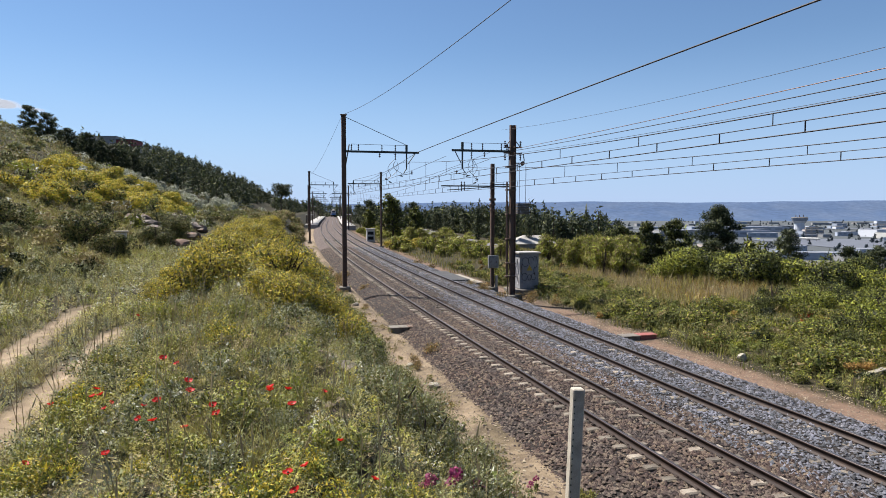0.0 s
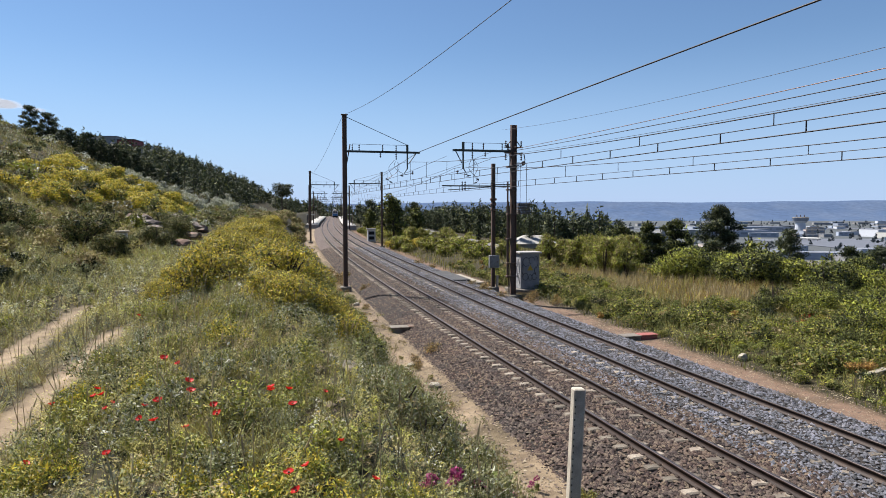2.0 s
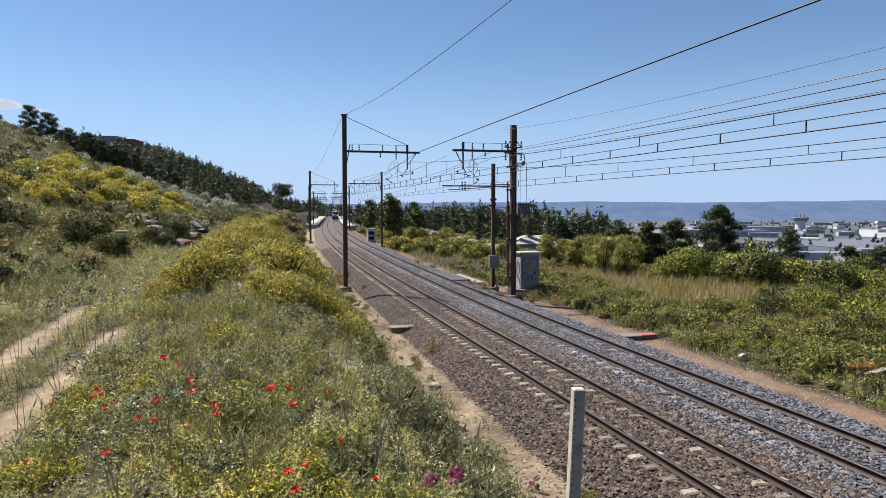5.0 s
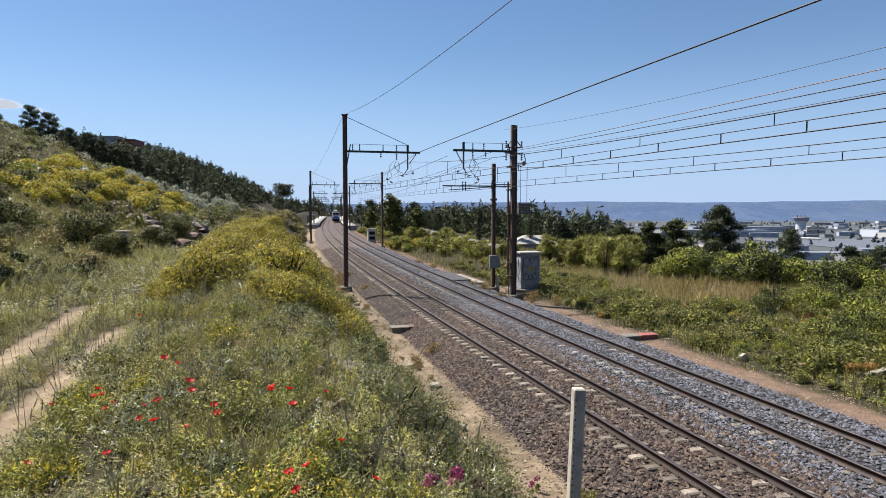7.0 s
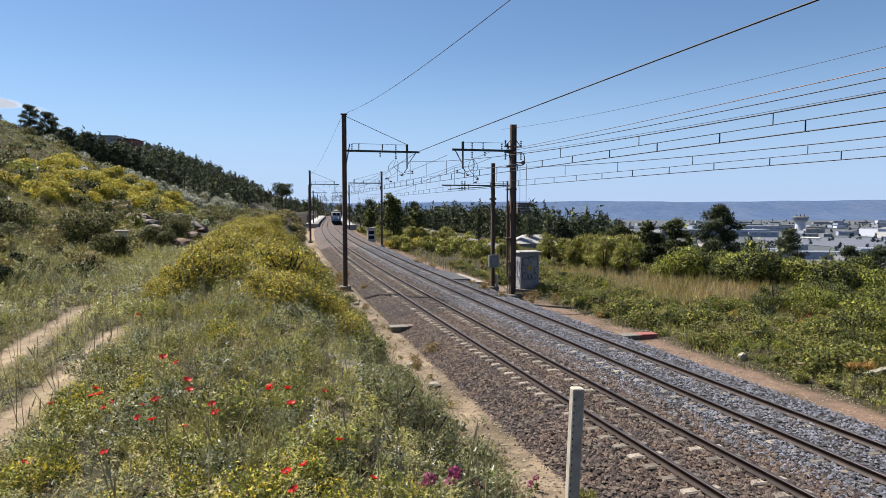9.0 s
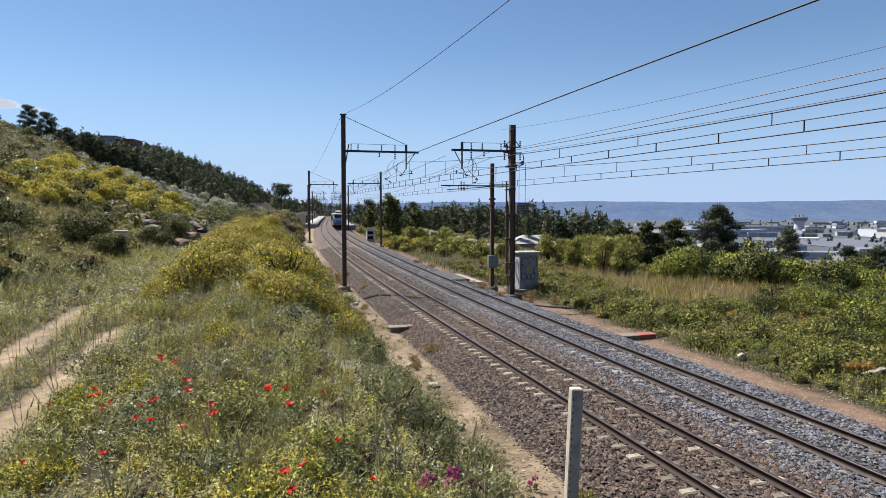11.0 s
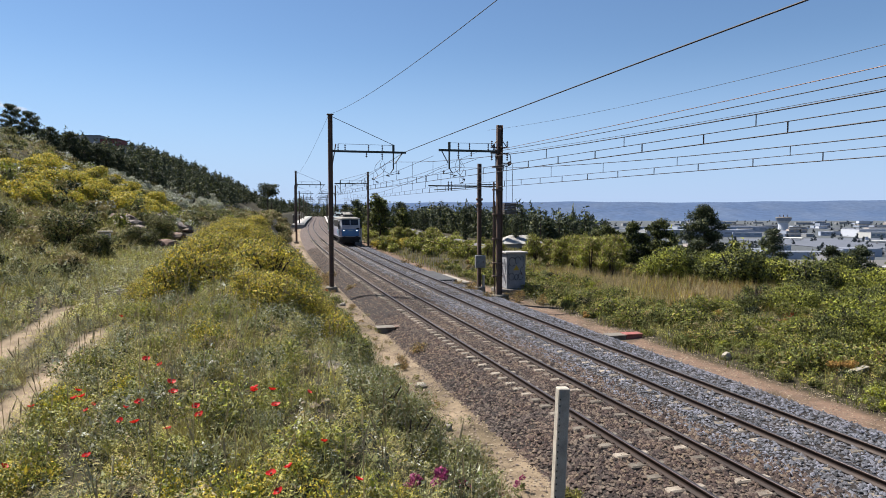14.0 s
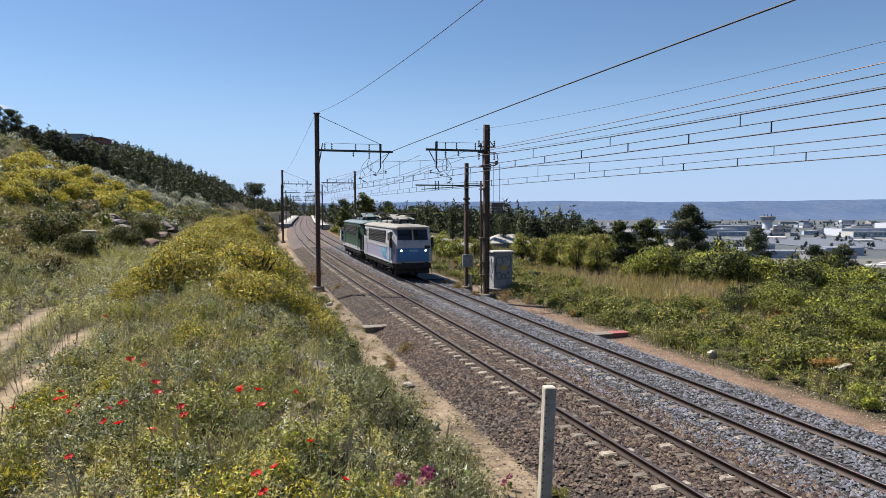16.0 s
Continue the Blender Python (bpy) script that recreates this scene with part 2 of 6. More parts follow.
def build_ground():
    ys = np.concatenate([np.geomspace(400, 8, 18) * -1, np.arange(-7.5, 30, 0.3), np.arange(30, 70, 0.7), np.geomspace(70, 4950, 70)])
    offs = np.concatenate([-np.geomspace(2500, 40, 26), np.arange(-39, -16, 1.0), np.arange(-16, 10, 0.28), np.arange(10, 32, 0.8), np.geomspace(32, 5200, 48)])
    O, Y = np.meshgrid(offs, ys)
    X = line_x(Y) + O * 1.035
    Z = ground_z(X, Y)
    v = np.stack([X, Y, Z], -1).reshape(-1, 3)
    ny, nx = O.shape
    i = (np.arange(ny - 1)[:, None] * nx + np.arange(nx - 1)[None]).ravel()
    idx = np.stack([i, i + 1, i + nx + 1, i + nx], 1).ravel()
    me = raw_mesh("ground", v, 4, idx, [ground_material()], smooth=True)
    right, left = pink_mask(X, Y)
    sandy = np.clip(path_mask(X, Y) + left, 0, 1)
    # how much of the haze-tinted plain colour shows
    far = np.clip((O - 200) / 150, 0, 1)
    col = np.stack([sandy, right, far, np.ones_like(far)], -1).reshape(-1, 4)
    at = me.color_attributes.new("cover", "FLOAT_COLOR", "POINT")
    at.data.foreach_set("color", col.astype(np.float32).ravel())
    return tagged(new("ground", me), "grassy railway embankment and hillside of dry earth, plain tinted with distance haze", "ground", kind="structure")


build_ground()


# ---------- track ----------
RAIL_PROFILE = [(-0.075, -0.172), (0.075, -0.172), (0.075, -0.16), (0.012, -0.14), (0.012, -0.05), (0.036, -0.038), (0.036, -0.006), (0.028, 0),
                (-0.028, 0), (-0.036, -0.006), (-0.036, -0.038), (-0.012, -0.05), (-0.012, -0.14), (-0.075, -0.16)]


def sweep(name, off, ys, profile, mats, top=None):
    n = len(profile)
    P = np.array(profile)
    V = []
    for y in ys:
        px, py = beside(off + P[:, 0], y)
        V.append(np.stack([px, py, rail_z(y) + P[:, 1]], 1))
    V = np.concatenate(V)
    idx, mi = [], []
    for k in range(len(ys) - 1):
        for j in range(n):
            a, b = k * n + j, k * n + (j + 1) % n
            idx += [a, b, b + n, a + n]
            mi.append(1 if top and j in top else 0)
    return raw_mesh(name, V, 4, idx, mats, mi)


RAIL_YS = np.concatenate([np.arange(-60, 120, 2.0), np.arange(120, 520, 8.0)])
BED = [(-2.75, -0.7), (-1.8, -0.28), (-1.0, -0.225), (-0.9, -0.22), (0.9, -0.22), (SPACING / 2, -0.25)]
BED_R = [(SPACING / 2, -0.24), (SPACING - 0.9, -0.2), (SPACING + 0.9, -0.2), (SPACING + 2.2, -0.235), (SPACING + 3.3, -0.74)]


def bed(name, prof, mat, label, ys):
    n = len(prof)
    P = np.array(prof)
    V = []
    for y in ys:
        px, py = beside(P[:, 0], y)
        V.append(np.stack([px, py, rail_z(y) + P[:, 1]], 1))
    V = np.concatenate(V)
    i = (np.arange(len(ys) - 1)[:, None] * n + np.arange(n - 1)[None]).ravel()
    me = raw_mesh(name, V, 4, np.stack([i, i + 1, i + n + 1, i + n], 1).ravel(), [mat])
    return tagged(new(name, me), label, "ballast", kind="structure")


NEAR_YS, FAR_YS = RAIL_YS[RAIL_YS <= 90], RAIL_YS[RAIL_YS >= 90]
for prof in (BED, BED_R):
    # near stretch: shade between the loose stones is put into the bed's colour
    bed("ballast_bed", prof, BED_GAP_SHADE, "bed of brown crushed stone under the track", NEAR_YS)
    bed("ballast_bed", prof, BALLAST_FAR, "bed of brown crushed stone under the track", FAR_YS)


def sleeper_mesh():
    bm = bmesh.new()
    for sx in (-1, 1):
        box(bm, (sx * 0.76, 0, -0.245), (0.84, 0.22, 0.2), bevel=0.03)
        for k in (-1, 1):
            box(bm, (sx * 0.7525 + k * 0.095, 0, -0.135), (0.06, 0.1, 0.035), bevel=0.008, mi=1)
    rod(bm, (-0.4, 0, -0.25), (0.4, 0, -0.25), 0.025, seg=6, mi=1)
    me = bpy.data.meshes.new("sleeper")
    bm.to_mesh(me)
    bm.free()
    me.materials.append(CONCRETE)
    me.materials.append(RUST)
    return me


SLEEPER = sleeper_mesh()


def build_track(off, label):
    tr = thing("railway_track", label, "railway track")
    for sx in (-1, 1):
        r = new("rail", sweep("rail", off + sx * 0.7525, RAIL_YS, RAIL_PROFILE, [RUST, RAIL_TOP], (7, 6, 8)))
        r.parent = tr
    rng = random.Random(int(off * 10) + 3)
    y = 6.0
    while y < 118:
        x, yy = beside(off, y)
        s = new("sleeper", SLEEPER)
        s.parent = tr
        s.matrix_local = pose(float(x), float(yy), float(rail_z(y)) + rng.uniform(-0.032, -0.008) - (0.02 if off else 0), 0, 0, math.degrees(-math.atan(line_slope(y))) * -1 * -1 + rng.uniform(-1, 1))
        y += 0.6
    return tr


build_track(0.0, "rusty steel rails on concrete block sleepers in brown ballast")
build_track(SPACING, "rusty steel rails on concrete block sleepers in blue-grey ballast")


# ---------- catenary masts ----------
def along(off, y):
    """Pose at that offset from the nearer track, with x square to the line and y along it."""
    x, yy = beside(off, y)
    return float(x), float(yy), math.degrees(math.atan(-line_slope(y)))


def h_column(bm, w, d, h, t=0.03):
    for sx in (-1, 1):
        box(bm, (sx * (w / 2 - t / 2), 0, h / 2), (t, d, h), bevel=0.004)
    box(bm, (0, 0, h / 2), (w - 2 * t, t, h))


def insulator(bm, x, z0, z1, r=0.07):
    """A stack of glazed discs on a pin, from z0 to z1."""
    n = max(2, int(abs(z1 - z0) / 0.11))
    rod(bm, (x, 0, z0), (x, 0, z1), 0.022, seg=6)
    for k in range(n):
        z = z0 + (z1 - z0) * (k + 0.5) / n
        rod(bm, (x, 0, z - 0.028), (x, 0, z + 0.028), r, r * 0.55, seg=8)


def boom(t, side, z, length, near):
    """The bracket arm over one track with its insulators; side +1 reaches to the right."""
    S = side
    bm = bmesh.new()
    for dz in (-0.055, 0.055):
        box(bm, (S * length / 2, 0, z + dz), (length, 0.1, 0.022), bevel=0.004)
    box(bm, (S * length / 2, 0, z), (length, 0.02, 0.1))
    part("arm", bm, STEEL_GREEN, t, "dark green painted steel channel arm")
    bm = bmesh.new()
    rod(bm, (S * 0.1, 0, z - 0.95), (S * 0.35, 0, z + 0.45), 0.035, seg=6)
    part("strut", bm, STEEL, t)
    tops = [0.1, 0.19, 0.5, 0.68, 0.83] if near else [0.2, 0.55, 0.83]
    for k in tops:
        bm = bmesh.new()
        insulator(bm, S * length * k, z + 0.06, z + 0.46, 0.06)
        part("post_insulator", bm, INSUL, t)
    bm = bmesh.new()
    rod(bm, (S * length * 0.1, 0, z + 0.47), (S * length * 0.84, 0, z + 0.45), 0.012, seg=5)
    part("jumper_wire", bm, WIRE, t)
    for k, drop in ((0.47, 0.36), (0.68, 0.5)):
        bm = bmesh.new()
        insulator(bm, S * length * k, z - 0.06, z - drop, 0.075)
        part("hanging_insulator", bm, INSUL, t)
    bm = bmesh.new()
    x = S * length * 0.83
    for dy in (-0.07, 0.07):
        box(bm, (x, dy, z - 0.55), (0.06, 0.02, 1.1))
    rod(bm, (x, 0, z - 1.05), (x - S * 0.2, 0, z - 1.35), 0.03, seg=6)
    rod(bm, (S * length * 0.95, 0, z - 0.05), (x + S * 0.08, 0, z - 0.75), 0.03, seg=6)
    box(bm, (x, 0, z + 0.25), (0.14, 0.14, 0.5), bevel=0.02)
    part("hanger", bm, STEEL_GREEN, t)
    if near:
        # slack jumper cables looping from the arm down to the line
        for k, (xa, za, xb, zb2) in enumerate(((0.68, 0.55, 0.74, 1.5), (0.7, 0.6, 0.6, 1.9), (0.66, 0.5, 0.55, 1.7))):
            bm = bmesh.new()
            p0 = Vector((S * length * xa, 0.05 * k, z - za))
            p1 = Vector((S * length * xb, 0.2 * k - 0.1, z - zb2))
            prev = p0
            for i in range(1, 9):
                u = i / 8
                q = p0.lerp(p1, u) + Vector((S * 0.22 * math.sin(u * 6.283) * (1 if k % 2 else -1), 0, -0.2 * math.sin(u * 3.1416)))
                rod(bm, prev, q, 0.014, seg=5)
                prev = q
            part("jumper_loop", bm, WIRE, t)
            bm = bmesh.new()
            rod(bm, p1, p1 + Vector((S * 0.16, 0, -0.05)), 0.05, 0.03, seg=8)
            part("clamp", bm, STEEL_GREEN, t)
    bm = bmesh.new()
    insulator(bm, x + S * 0.35, z - 1.2, z - 1.42, 0.09)
    rod(bm, (x + S * 0.35, 0, z - 1.35), (x - S * 0.5, 0, z - 1.5), 0.018, seg=5)
    part("registration_arm", bm, INSUL, t)


def mast_left(x, y, top, label, arm=4.9, arm_z=8.93, w=0.28, near=True):
    z0 = float(ground_z(x, y)) - 0.15
    t = thing("catenary_mast", label, "mast", (x, y, z0), math.degrees(math.atan(-line_slope(y))), "catenary masts")
    h = top - z0
    bm = bmesh.new()
    h_column(bm, w, 0.24, h)
    part("column", bm, STEEL, t)
    bm = bmesh.new()
    box(bm, (0, 0, h + 0.03), (w + 0.14, 0.3, 0.06), bevel=0.01)
    part("cap", bm, STEEL, t)
    bm = bmesh.new()
    box(bm, (0, 0, 0.22), (0.7, 0.7, 0.5), bevel=0.04)
    part("footing", bm, OLD_CONC, t, "concrete footing")
    if near:
        for zz in (1.3, 3.1, 4.9):
            bm = bmesh.new()
            box(bm, (0, 0, zz), (w + 0.03, 0.27, 0.06))
            part("collar", bm, STEEL, t)
    boom(t, 1 if arm > 0 else -1, arm_z - z0, abs(arm), near)
    bm = bmesh.new()
    rod(bm, (0.1 if arm > 0 else -0.1, 0, h - 0.1), (arm * 0.82, 0, arm_z - z0 + 0.5), 0.018, seg=6)
    part("tie_rod", bm, WIRE, t)
    return t


mast_left(-6.3, 43.0, 11.2, "tall brown steel catenary mast at the foot of the bank")


def mast_right():
    x, y, top = 4.27, 41.2, 10.35
    z0 = float(ground_z(x, y)) - 0.1
    t = thing("catenary_mast", "rusty twin-channel catenary mast carrying feeder insulators and a weight", "mast", (x, y, z0),
              math.degrees(math.atan(-line_slope(y))), "catenary masts")
    h = top - z0
    bm = bmesh.new()
    h_column(bm, 0.34, 0.28, h)
    part("column", bm, STEEL, t)
    bm = bmesh.new()
    box(bm, (0, 0, 0.2), (1.0, 0.9, 0.5), bevel=0.05)
    part("footing", bm, OLD_CONC, t, "concrete footing")
    bm = bmesh.new()
    rod(bm, (-0.36, 0, 1.5), (-0.36, 0, 7.4), 0.055)
    part("conduit", bm, STEEL, t)
    bm = bmesh.new()
    rod(bm, (-0.24, 0.15, 0.3), (-0.24, 0.15, 6.2), 0.035)
    part("conduit", bm, STEEL, t)
    for zz in (1.6, 2.4, 3.9, 5.4, 6.9, 8.3):
        bm = bmesh.new()
        box(bm, (-0.12, 0, zz), (0.62, 0.33, 0.09), bevel=0.01)
        part("clamp", bm, STEEL, t)
    boom(t, -1, 8.75 - z0, 3.85, True)
    zc = 8.75 - z0
    bm = bmesh.new()
    for zz in (zc + 0.25, zc - 0.1):
        box(bm, (0, 0, zz), (1.15, 0.08, 0.07))
        box(bm, (0, 0, zz), (0.08, 0.9, 0.07))
    for sx in (-1, 1):
        rod(bm, (sx * 0.5, 0, zc + 0.25), (sx * 0.1, 0, zc + 0.75), 0.03, seg=6)
    part("crossarm", bm, STEEL, t)
    for sx in (-0.5, 0.5):
        for z1 in (zc + 0.3, zc - 0.15):
            bm = bmesh.new()
            insulator(bm, sx, z1, z1 + (0.35 if z1 > zc else -0.4), 0.08)
            part("feeder_insulator", bm, INSUL, t)
    bm = bmesh.new()
    pts = [(0.5, 0, zc - 0.1), (0.68, 0, zc - 0.15), (0.75, 0, zc - 0.5), (0.7, 0, zc - 0.8), (0.45, 0, zc - 0.9), (0.2, 0, zc - 0.8)]
    for a, b in zip(pts, pts[1:]):
        rod(bm, a, b, 0.03, seg=6)
    part("cable_loop", bm, WIRE, t)
    bm = bmesh.new()
    for k in range(7):
        box(bm, (0.66, 0.0, 4.92 - z0 + 0.05 + k * 0.098), (0.66 + 0.03 * (k % 2), 0.6, 0.088), bevel=0.015)
    wgt = part("tension_weight", bm, material("dirty_weight_concrete", (0.15, 0.13, 0.115), 0.9, 0, 5, 0.2, 50, 0.4), t, "stack of concrete tensioning weights hung on wires")
    for dx in (0.45, 0.86):
        bm = bmesh.new()
        rod(bm, (dx, 0, 5.6 - z0), (dx, 0, 8.0 - z0), 0.013, seg=5)
        part("suspension_wire", bm, WIRE, wgt)
    bm = bmesh.new()
    rod(bm, (0.65, -0.06, 8.05 - z0), (0.65, 0.06, 8.05 - z0), 0.12, seg=14)
    box(bm, (0.35, 0, 8.05 - z0), (0.6, 0.05, 0.06))
    part("pulley", bm, STEEL, t)
    bm = bmesh.new()
    box(bm, (0, 0, 5.9), (0.1, 0.34, 0.3))
    part("bracket", bm, STEEL, t)


mast_right()


def mast_side():
    x, y, top = 3.4, 46.0, 8.35
    z0 = float(ground_z(x, y)) - 0.1
    t = thing("catenary_mast", "thin brown steel mast with a grey switch box and long boom", "mast", (x, y, z0),
              math.degrees(math.atan(-line_slope(y))), "catenary masts")
    bm = bmesh.new()
    h_column(bm, 0.24, 0.2, top - z0)
    part("column", bm, STEEL, t)
    bm = bmesh.new()
    box(bm, (0, 0, 0.2), (0.7, 0.7, 0.5), bevel=0.04)
    part("footing", bm, OLD_CONC, t)
    zb = 6.82 - z0
    bm = bmesh.new()
    rod(bm, (-3.6, 0, zb), (1.4, 0, zb), 0.045, seg=8)
    rod(bm, (-3.2, 0, zb - 0.28), (-0.2, 0, zb - 0.06), 0.028, seg=6)
    box(bm, (0.75, 0, zb + 0.12), (1.2, 0.06, 0.06))
    part("arm", bm, STEEL_GREEN, t)
    for dx in (-2.2, -2.0):
        bm = bmesh.new()
        insulator(bm, dx, zb + 0.3, zb - 0.32, 0.07)
        part("hanging_insulator", bm, INSUL, t)
    bm = bmesh.new()
    insulator(bm, -0.05, zb - 0.5, zb + 0.5, 0.15)
    part("disconnector", bm, STEEL, t)
    bm = bmesh.new()
    for k in range(3):
        box(bm, (0, 0, zb - 0.9 - 0.35 * k), (0.42 - 0.05 * k, 0.3, 0.16), bevel=0.03)
    part("operating_gear", bm, STEEL, t)
    bm = bmesh.new()
    box(bm, (0, -0.22, 1.67 - z0), (0.7, 0.28, 0.86), bevel=0.02)
    sb = part("switch_box", bm, material("galvanised_box_paint", (0.33, 0.34, 0.34), 0.6, 0.2, 6, 0.2, 50, 0.1, (0.2, 0.2, 0.2)), t, "grey painted switch box")
    bm = bmesh.new()
    box(bm, (0, -0.375, 1.67 - z0), (0.6, 0.02, 0.74), bevel=0.006)
    part("door", bm, sb.data.materials[0], sb)
    bm = bmesh.new()
    box(bm, (0.18, -0.395, 1.67 - z0), (0.04, 0.025, 0.14), bevel=0.005)
    part("handle", bm, STEEL, sb)
    bm = bmesh.new()
    box(bm, (0.28, -0.1, 0.75), (0.16, 0.14, 1.0), bevel=0.02)
    part("cable_duct", bm, POST_CONC, t)
    bm = bmesh.new()
    rod(bm, (-0.1, -0.12, 0.3), (-0.1, -0.12, 7.2), 0.03, seg=6)
    part("conduit", bm, STEEL, t)


mast_side()
mast_left(-21.2, 107.0, 11.4, "distant brown steel catenary mast beside the track", 4.6, 9.3, 0.3, False)
mast_left(-8.8, 96.0, 10.6, "distant brown steel catenary mast beside the track", -4.7, 9.0, 0.26, False)
for my in (168, 228, 288, 350):
    for mo, ma in ((-3.8, 4.5), (6.1, -4.2)):
        mx, myy, _ = along(mo, my)
        mast_left(mx, myy, 10.8 + GRADE * my, "far brown steel catenary mast near the platforms", ma, 8.9 + GRADE * my, 0.3, False)


# ---------- wires ----------
def wire(name, pts, r, mat, parent=None, label=""):
    cu = bpy.data.curves.new(name, "CURVE")
    cu.dimensions, cu.bevel_depth, cu.bevel_resolution = "3D", r, 1
    sp = cu.splines.new("POLY")
    sp.points.add(len(pts) - 1)
    for p, q in zip(sp.points, pts):
        p.co = (*[float(c) for c in q], 1)
    cu.materials.append(mat)
    ob = new(name, cu)
    ob.parent = parent
    if label:
        ob["label"] = label
    return ob


SUPPORT = [-18, 43, 104, 168, 228, 288, 350]


def span_z(y, high, low):
    """Height of a wire that hangs between the masts."""
    for a, b in zip(SUPPORT, SUPPORT[1:]):
        if a <= y <= b:
            u = (2 * y - a - b) / (b - a)
            return low + (high - low) * u * u
    return high


def catenary(off, c0, climb, first_long, first_short, label):
    """Contact wire climbing with the line, auxiliary wire over it, sagging messenger, droppers between them."""
    t = thing("overhead_line", label, "overhead wire", group="overhead lines")
    ys = np.concatenate([np.arange(-18, 130, 2.0), np.arange(130, 350, 4.0), [350]])

    def low(y):
        return c0 + climb * min(y, 60) + GRADE * max(0, y - 60)

    def aux(y):
        return low(y) + span_z(y, 0.38, 0.19)

    def top(y):
        return low(y) + span_z(y, 1.6, 0.4)

    def run(zf):
        return [(*(float(c) for c in beside(off, y)), zf(y)) for y in ys]
    wire("messenger_wire", run(top), 0.012, WIRE, t)
    wire("auxiliary_wire", run(aux), 0.009, WIRE, t)
    wire("contact_wire", run(low), 0.012, WIRE, t)
    for y0, step, zb, za, r in ((first_long, 4.13, aux, top, 0.01), (first_short, 2.05, low, aux, 0.014)):
        y = y0 - 4 * step
        while y < 102:
            x, yy = (float(c) for c in beside(off, y))
            wire("dropper", [(x, yy, zb(y)), (x, yy, za(y))], r, WIRE, t)
            y += step
    return t


catenary(0.0, 6.345, 0.0077, 11.9, 11.2, "compound copper overhead line with droppers above the track")
catenary(SPACING, 6.15, 0.006, 14.7, 13.8, "compound copper overhead line with droppers above the track")


def feeder(off0, y0, z0, off1, y1, z1, sag, r, mat, label):
    pts = []
    for k in range(25):
        u = k / 24
        y = y0 + (y1 - y0) * u
        x, yy = beside(off0 + (off1 - off0) * u, y)
        pts.append((x, yy, z0 + (z1 - z0) * u - sag * 4 * u * (1 - u)))
    return tagged(wire("feeder_wire", pts, r, mat), label, "wire", "feeder wires")


feeder(1.15, 44, 8.95, 1.1, -18, 8.95, 0.0, 0.02, WIRE, "thick dark feeder cable along the line")
feeder(1.15, 44, 8.95, 1.15, 104, 9.3, 0.9, 0.014, WIRE, "thick dark feeder cable along the line")
feeder(-3.8, 43, 11.1, -3.6, -18, 10.9, 1.6, 0.009, WIRE, "thin earth wire between the mast tops")
feeder(-3.8, 43, 11.1, -3.8, 107, 11.3, 1.6, 0.009, WIRE, "thin earth wire between the mast tops")
feeder(5.9, 41, 10.2, 6.2, -18, 10.4, 1.2, 0.007, WIRE, "thin earth wire between the mast tops")
feeder(6.2, 41, 8.92, 6.2, -18, 8.95, 0.3, 0.012, WIRE_BROWN, "bare copper feeder wire along the line")
feeder(6.2, 41, 8.84, 6.2, -18, 8.84, 0.47, 0.015, WIRE, "dark copper feeder wire along the line")
feeder(6.2, 41, 8.68, 6.2, -18, 8.66, 0.6, 0.008, WIRE, "thin dark feeder wire along the line")
feeder(5.4, 41, 8.9, 3.4, 98, 9.1, 1.0, 0.012, WIRE, "dark copper feeder wire along the line")
feeder(5.2, 41, 8.4, 3.2, 98, 8.6, 0.9, 0.012, WIRE, "dark copper feeder wire along the line")
feeder(2.6, 42, 8.6, 0.2, 104, 9.0, 0.9, 0.012, WIRE, "dark copper feeder wire along the line")


# ---------- locomotives ----------
LOCO_WHITE = material("off_white_loco_paint", (0.62, 0.63, 0.68), 0.4, 0, 2.0, 0.08, 30, 0.05, (0.42, 0.41, 0.42), 0.2)
LOCO_LILAC = material("lilac_grey_loco_paint", (0.4, 0.38, 0.54), 0.4, 0, 2.0, 0.1, 30, 0.05, (0.34, 0.33, 0.4), 0.2)
LOCO_BLUE = material("azure_loco_paint", (0.08, 0.27, 0.6), 0.4, 0, 1.5, 0.1, 30, 0.05, (0.07, 0.22, 0.45), 0.3)
LOCO_CYAN = material("cyan_spray_paint", (0.2, 0.55, 0.8), 0.5, 0, 3.0, 0.1, 30, 0.05, (0.6, 0.75, 0.85), 0.4)
LOCO_GREEN = material("green_loco_paint", (0.035, 0.09, 0.058), 0.45, 0, 1.5, 0.12, 30, 0.05, (0.06, 0.11, 0.08), 0.3)
LOCO_TEAL = material("pale_teal_roof_paint", (0.14, 0.2, 0.21), 0.5, 0, 1.5, 0.12, 30, 0.05, (0.2, 0.25, 0.25), 0.3)
LOCO_ROOF = material("dusty_cream_roof_paint", (0.34, 0.32, 0.285), 0.7, 0, 1.5, 0.12, 30, 0.1, (0.2, 0.18, 0.16), 0.4)
LOCO_DARK = material("grimy_underframe", (0.02, 0.02, 0.022), 0.7, 0.1, 3, 0.3, 40, 0.2, (0.04, 0.035, 0.03))
GRILLE = material("black_louvre", (0.012, 0.012, 0.014), 0.8, 0.2, 3, 0.2, 40, 0.1)
GLASS = material("dark_windscreen", (0.012, 0.014, 0.018), 0.06, 0, 3, 0.05, 20, 0, spec=0.6)
LAMP = glow("lit_headlight", (1.0, 0.97, 0.88), 4)
ROOF_BAR = material("pale_grey_steel_bar", (0.3, 0.3, 0.28), 0.6, 0.2, 3, 0.2, 30, 0.1)
RUBBER = material("black_rubber", (0.015, 0.015, 0.015), 0.8)


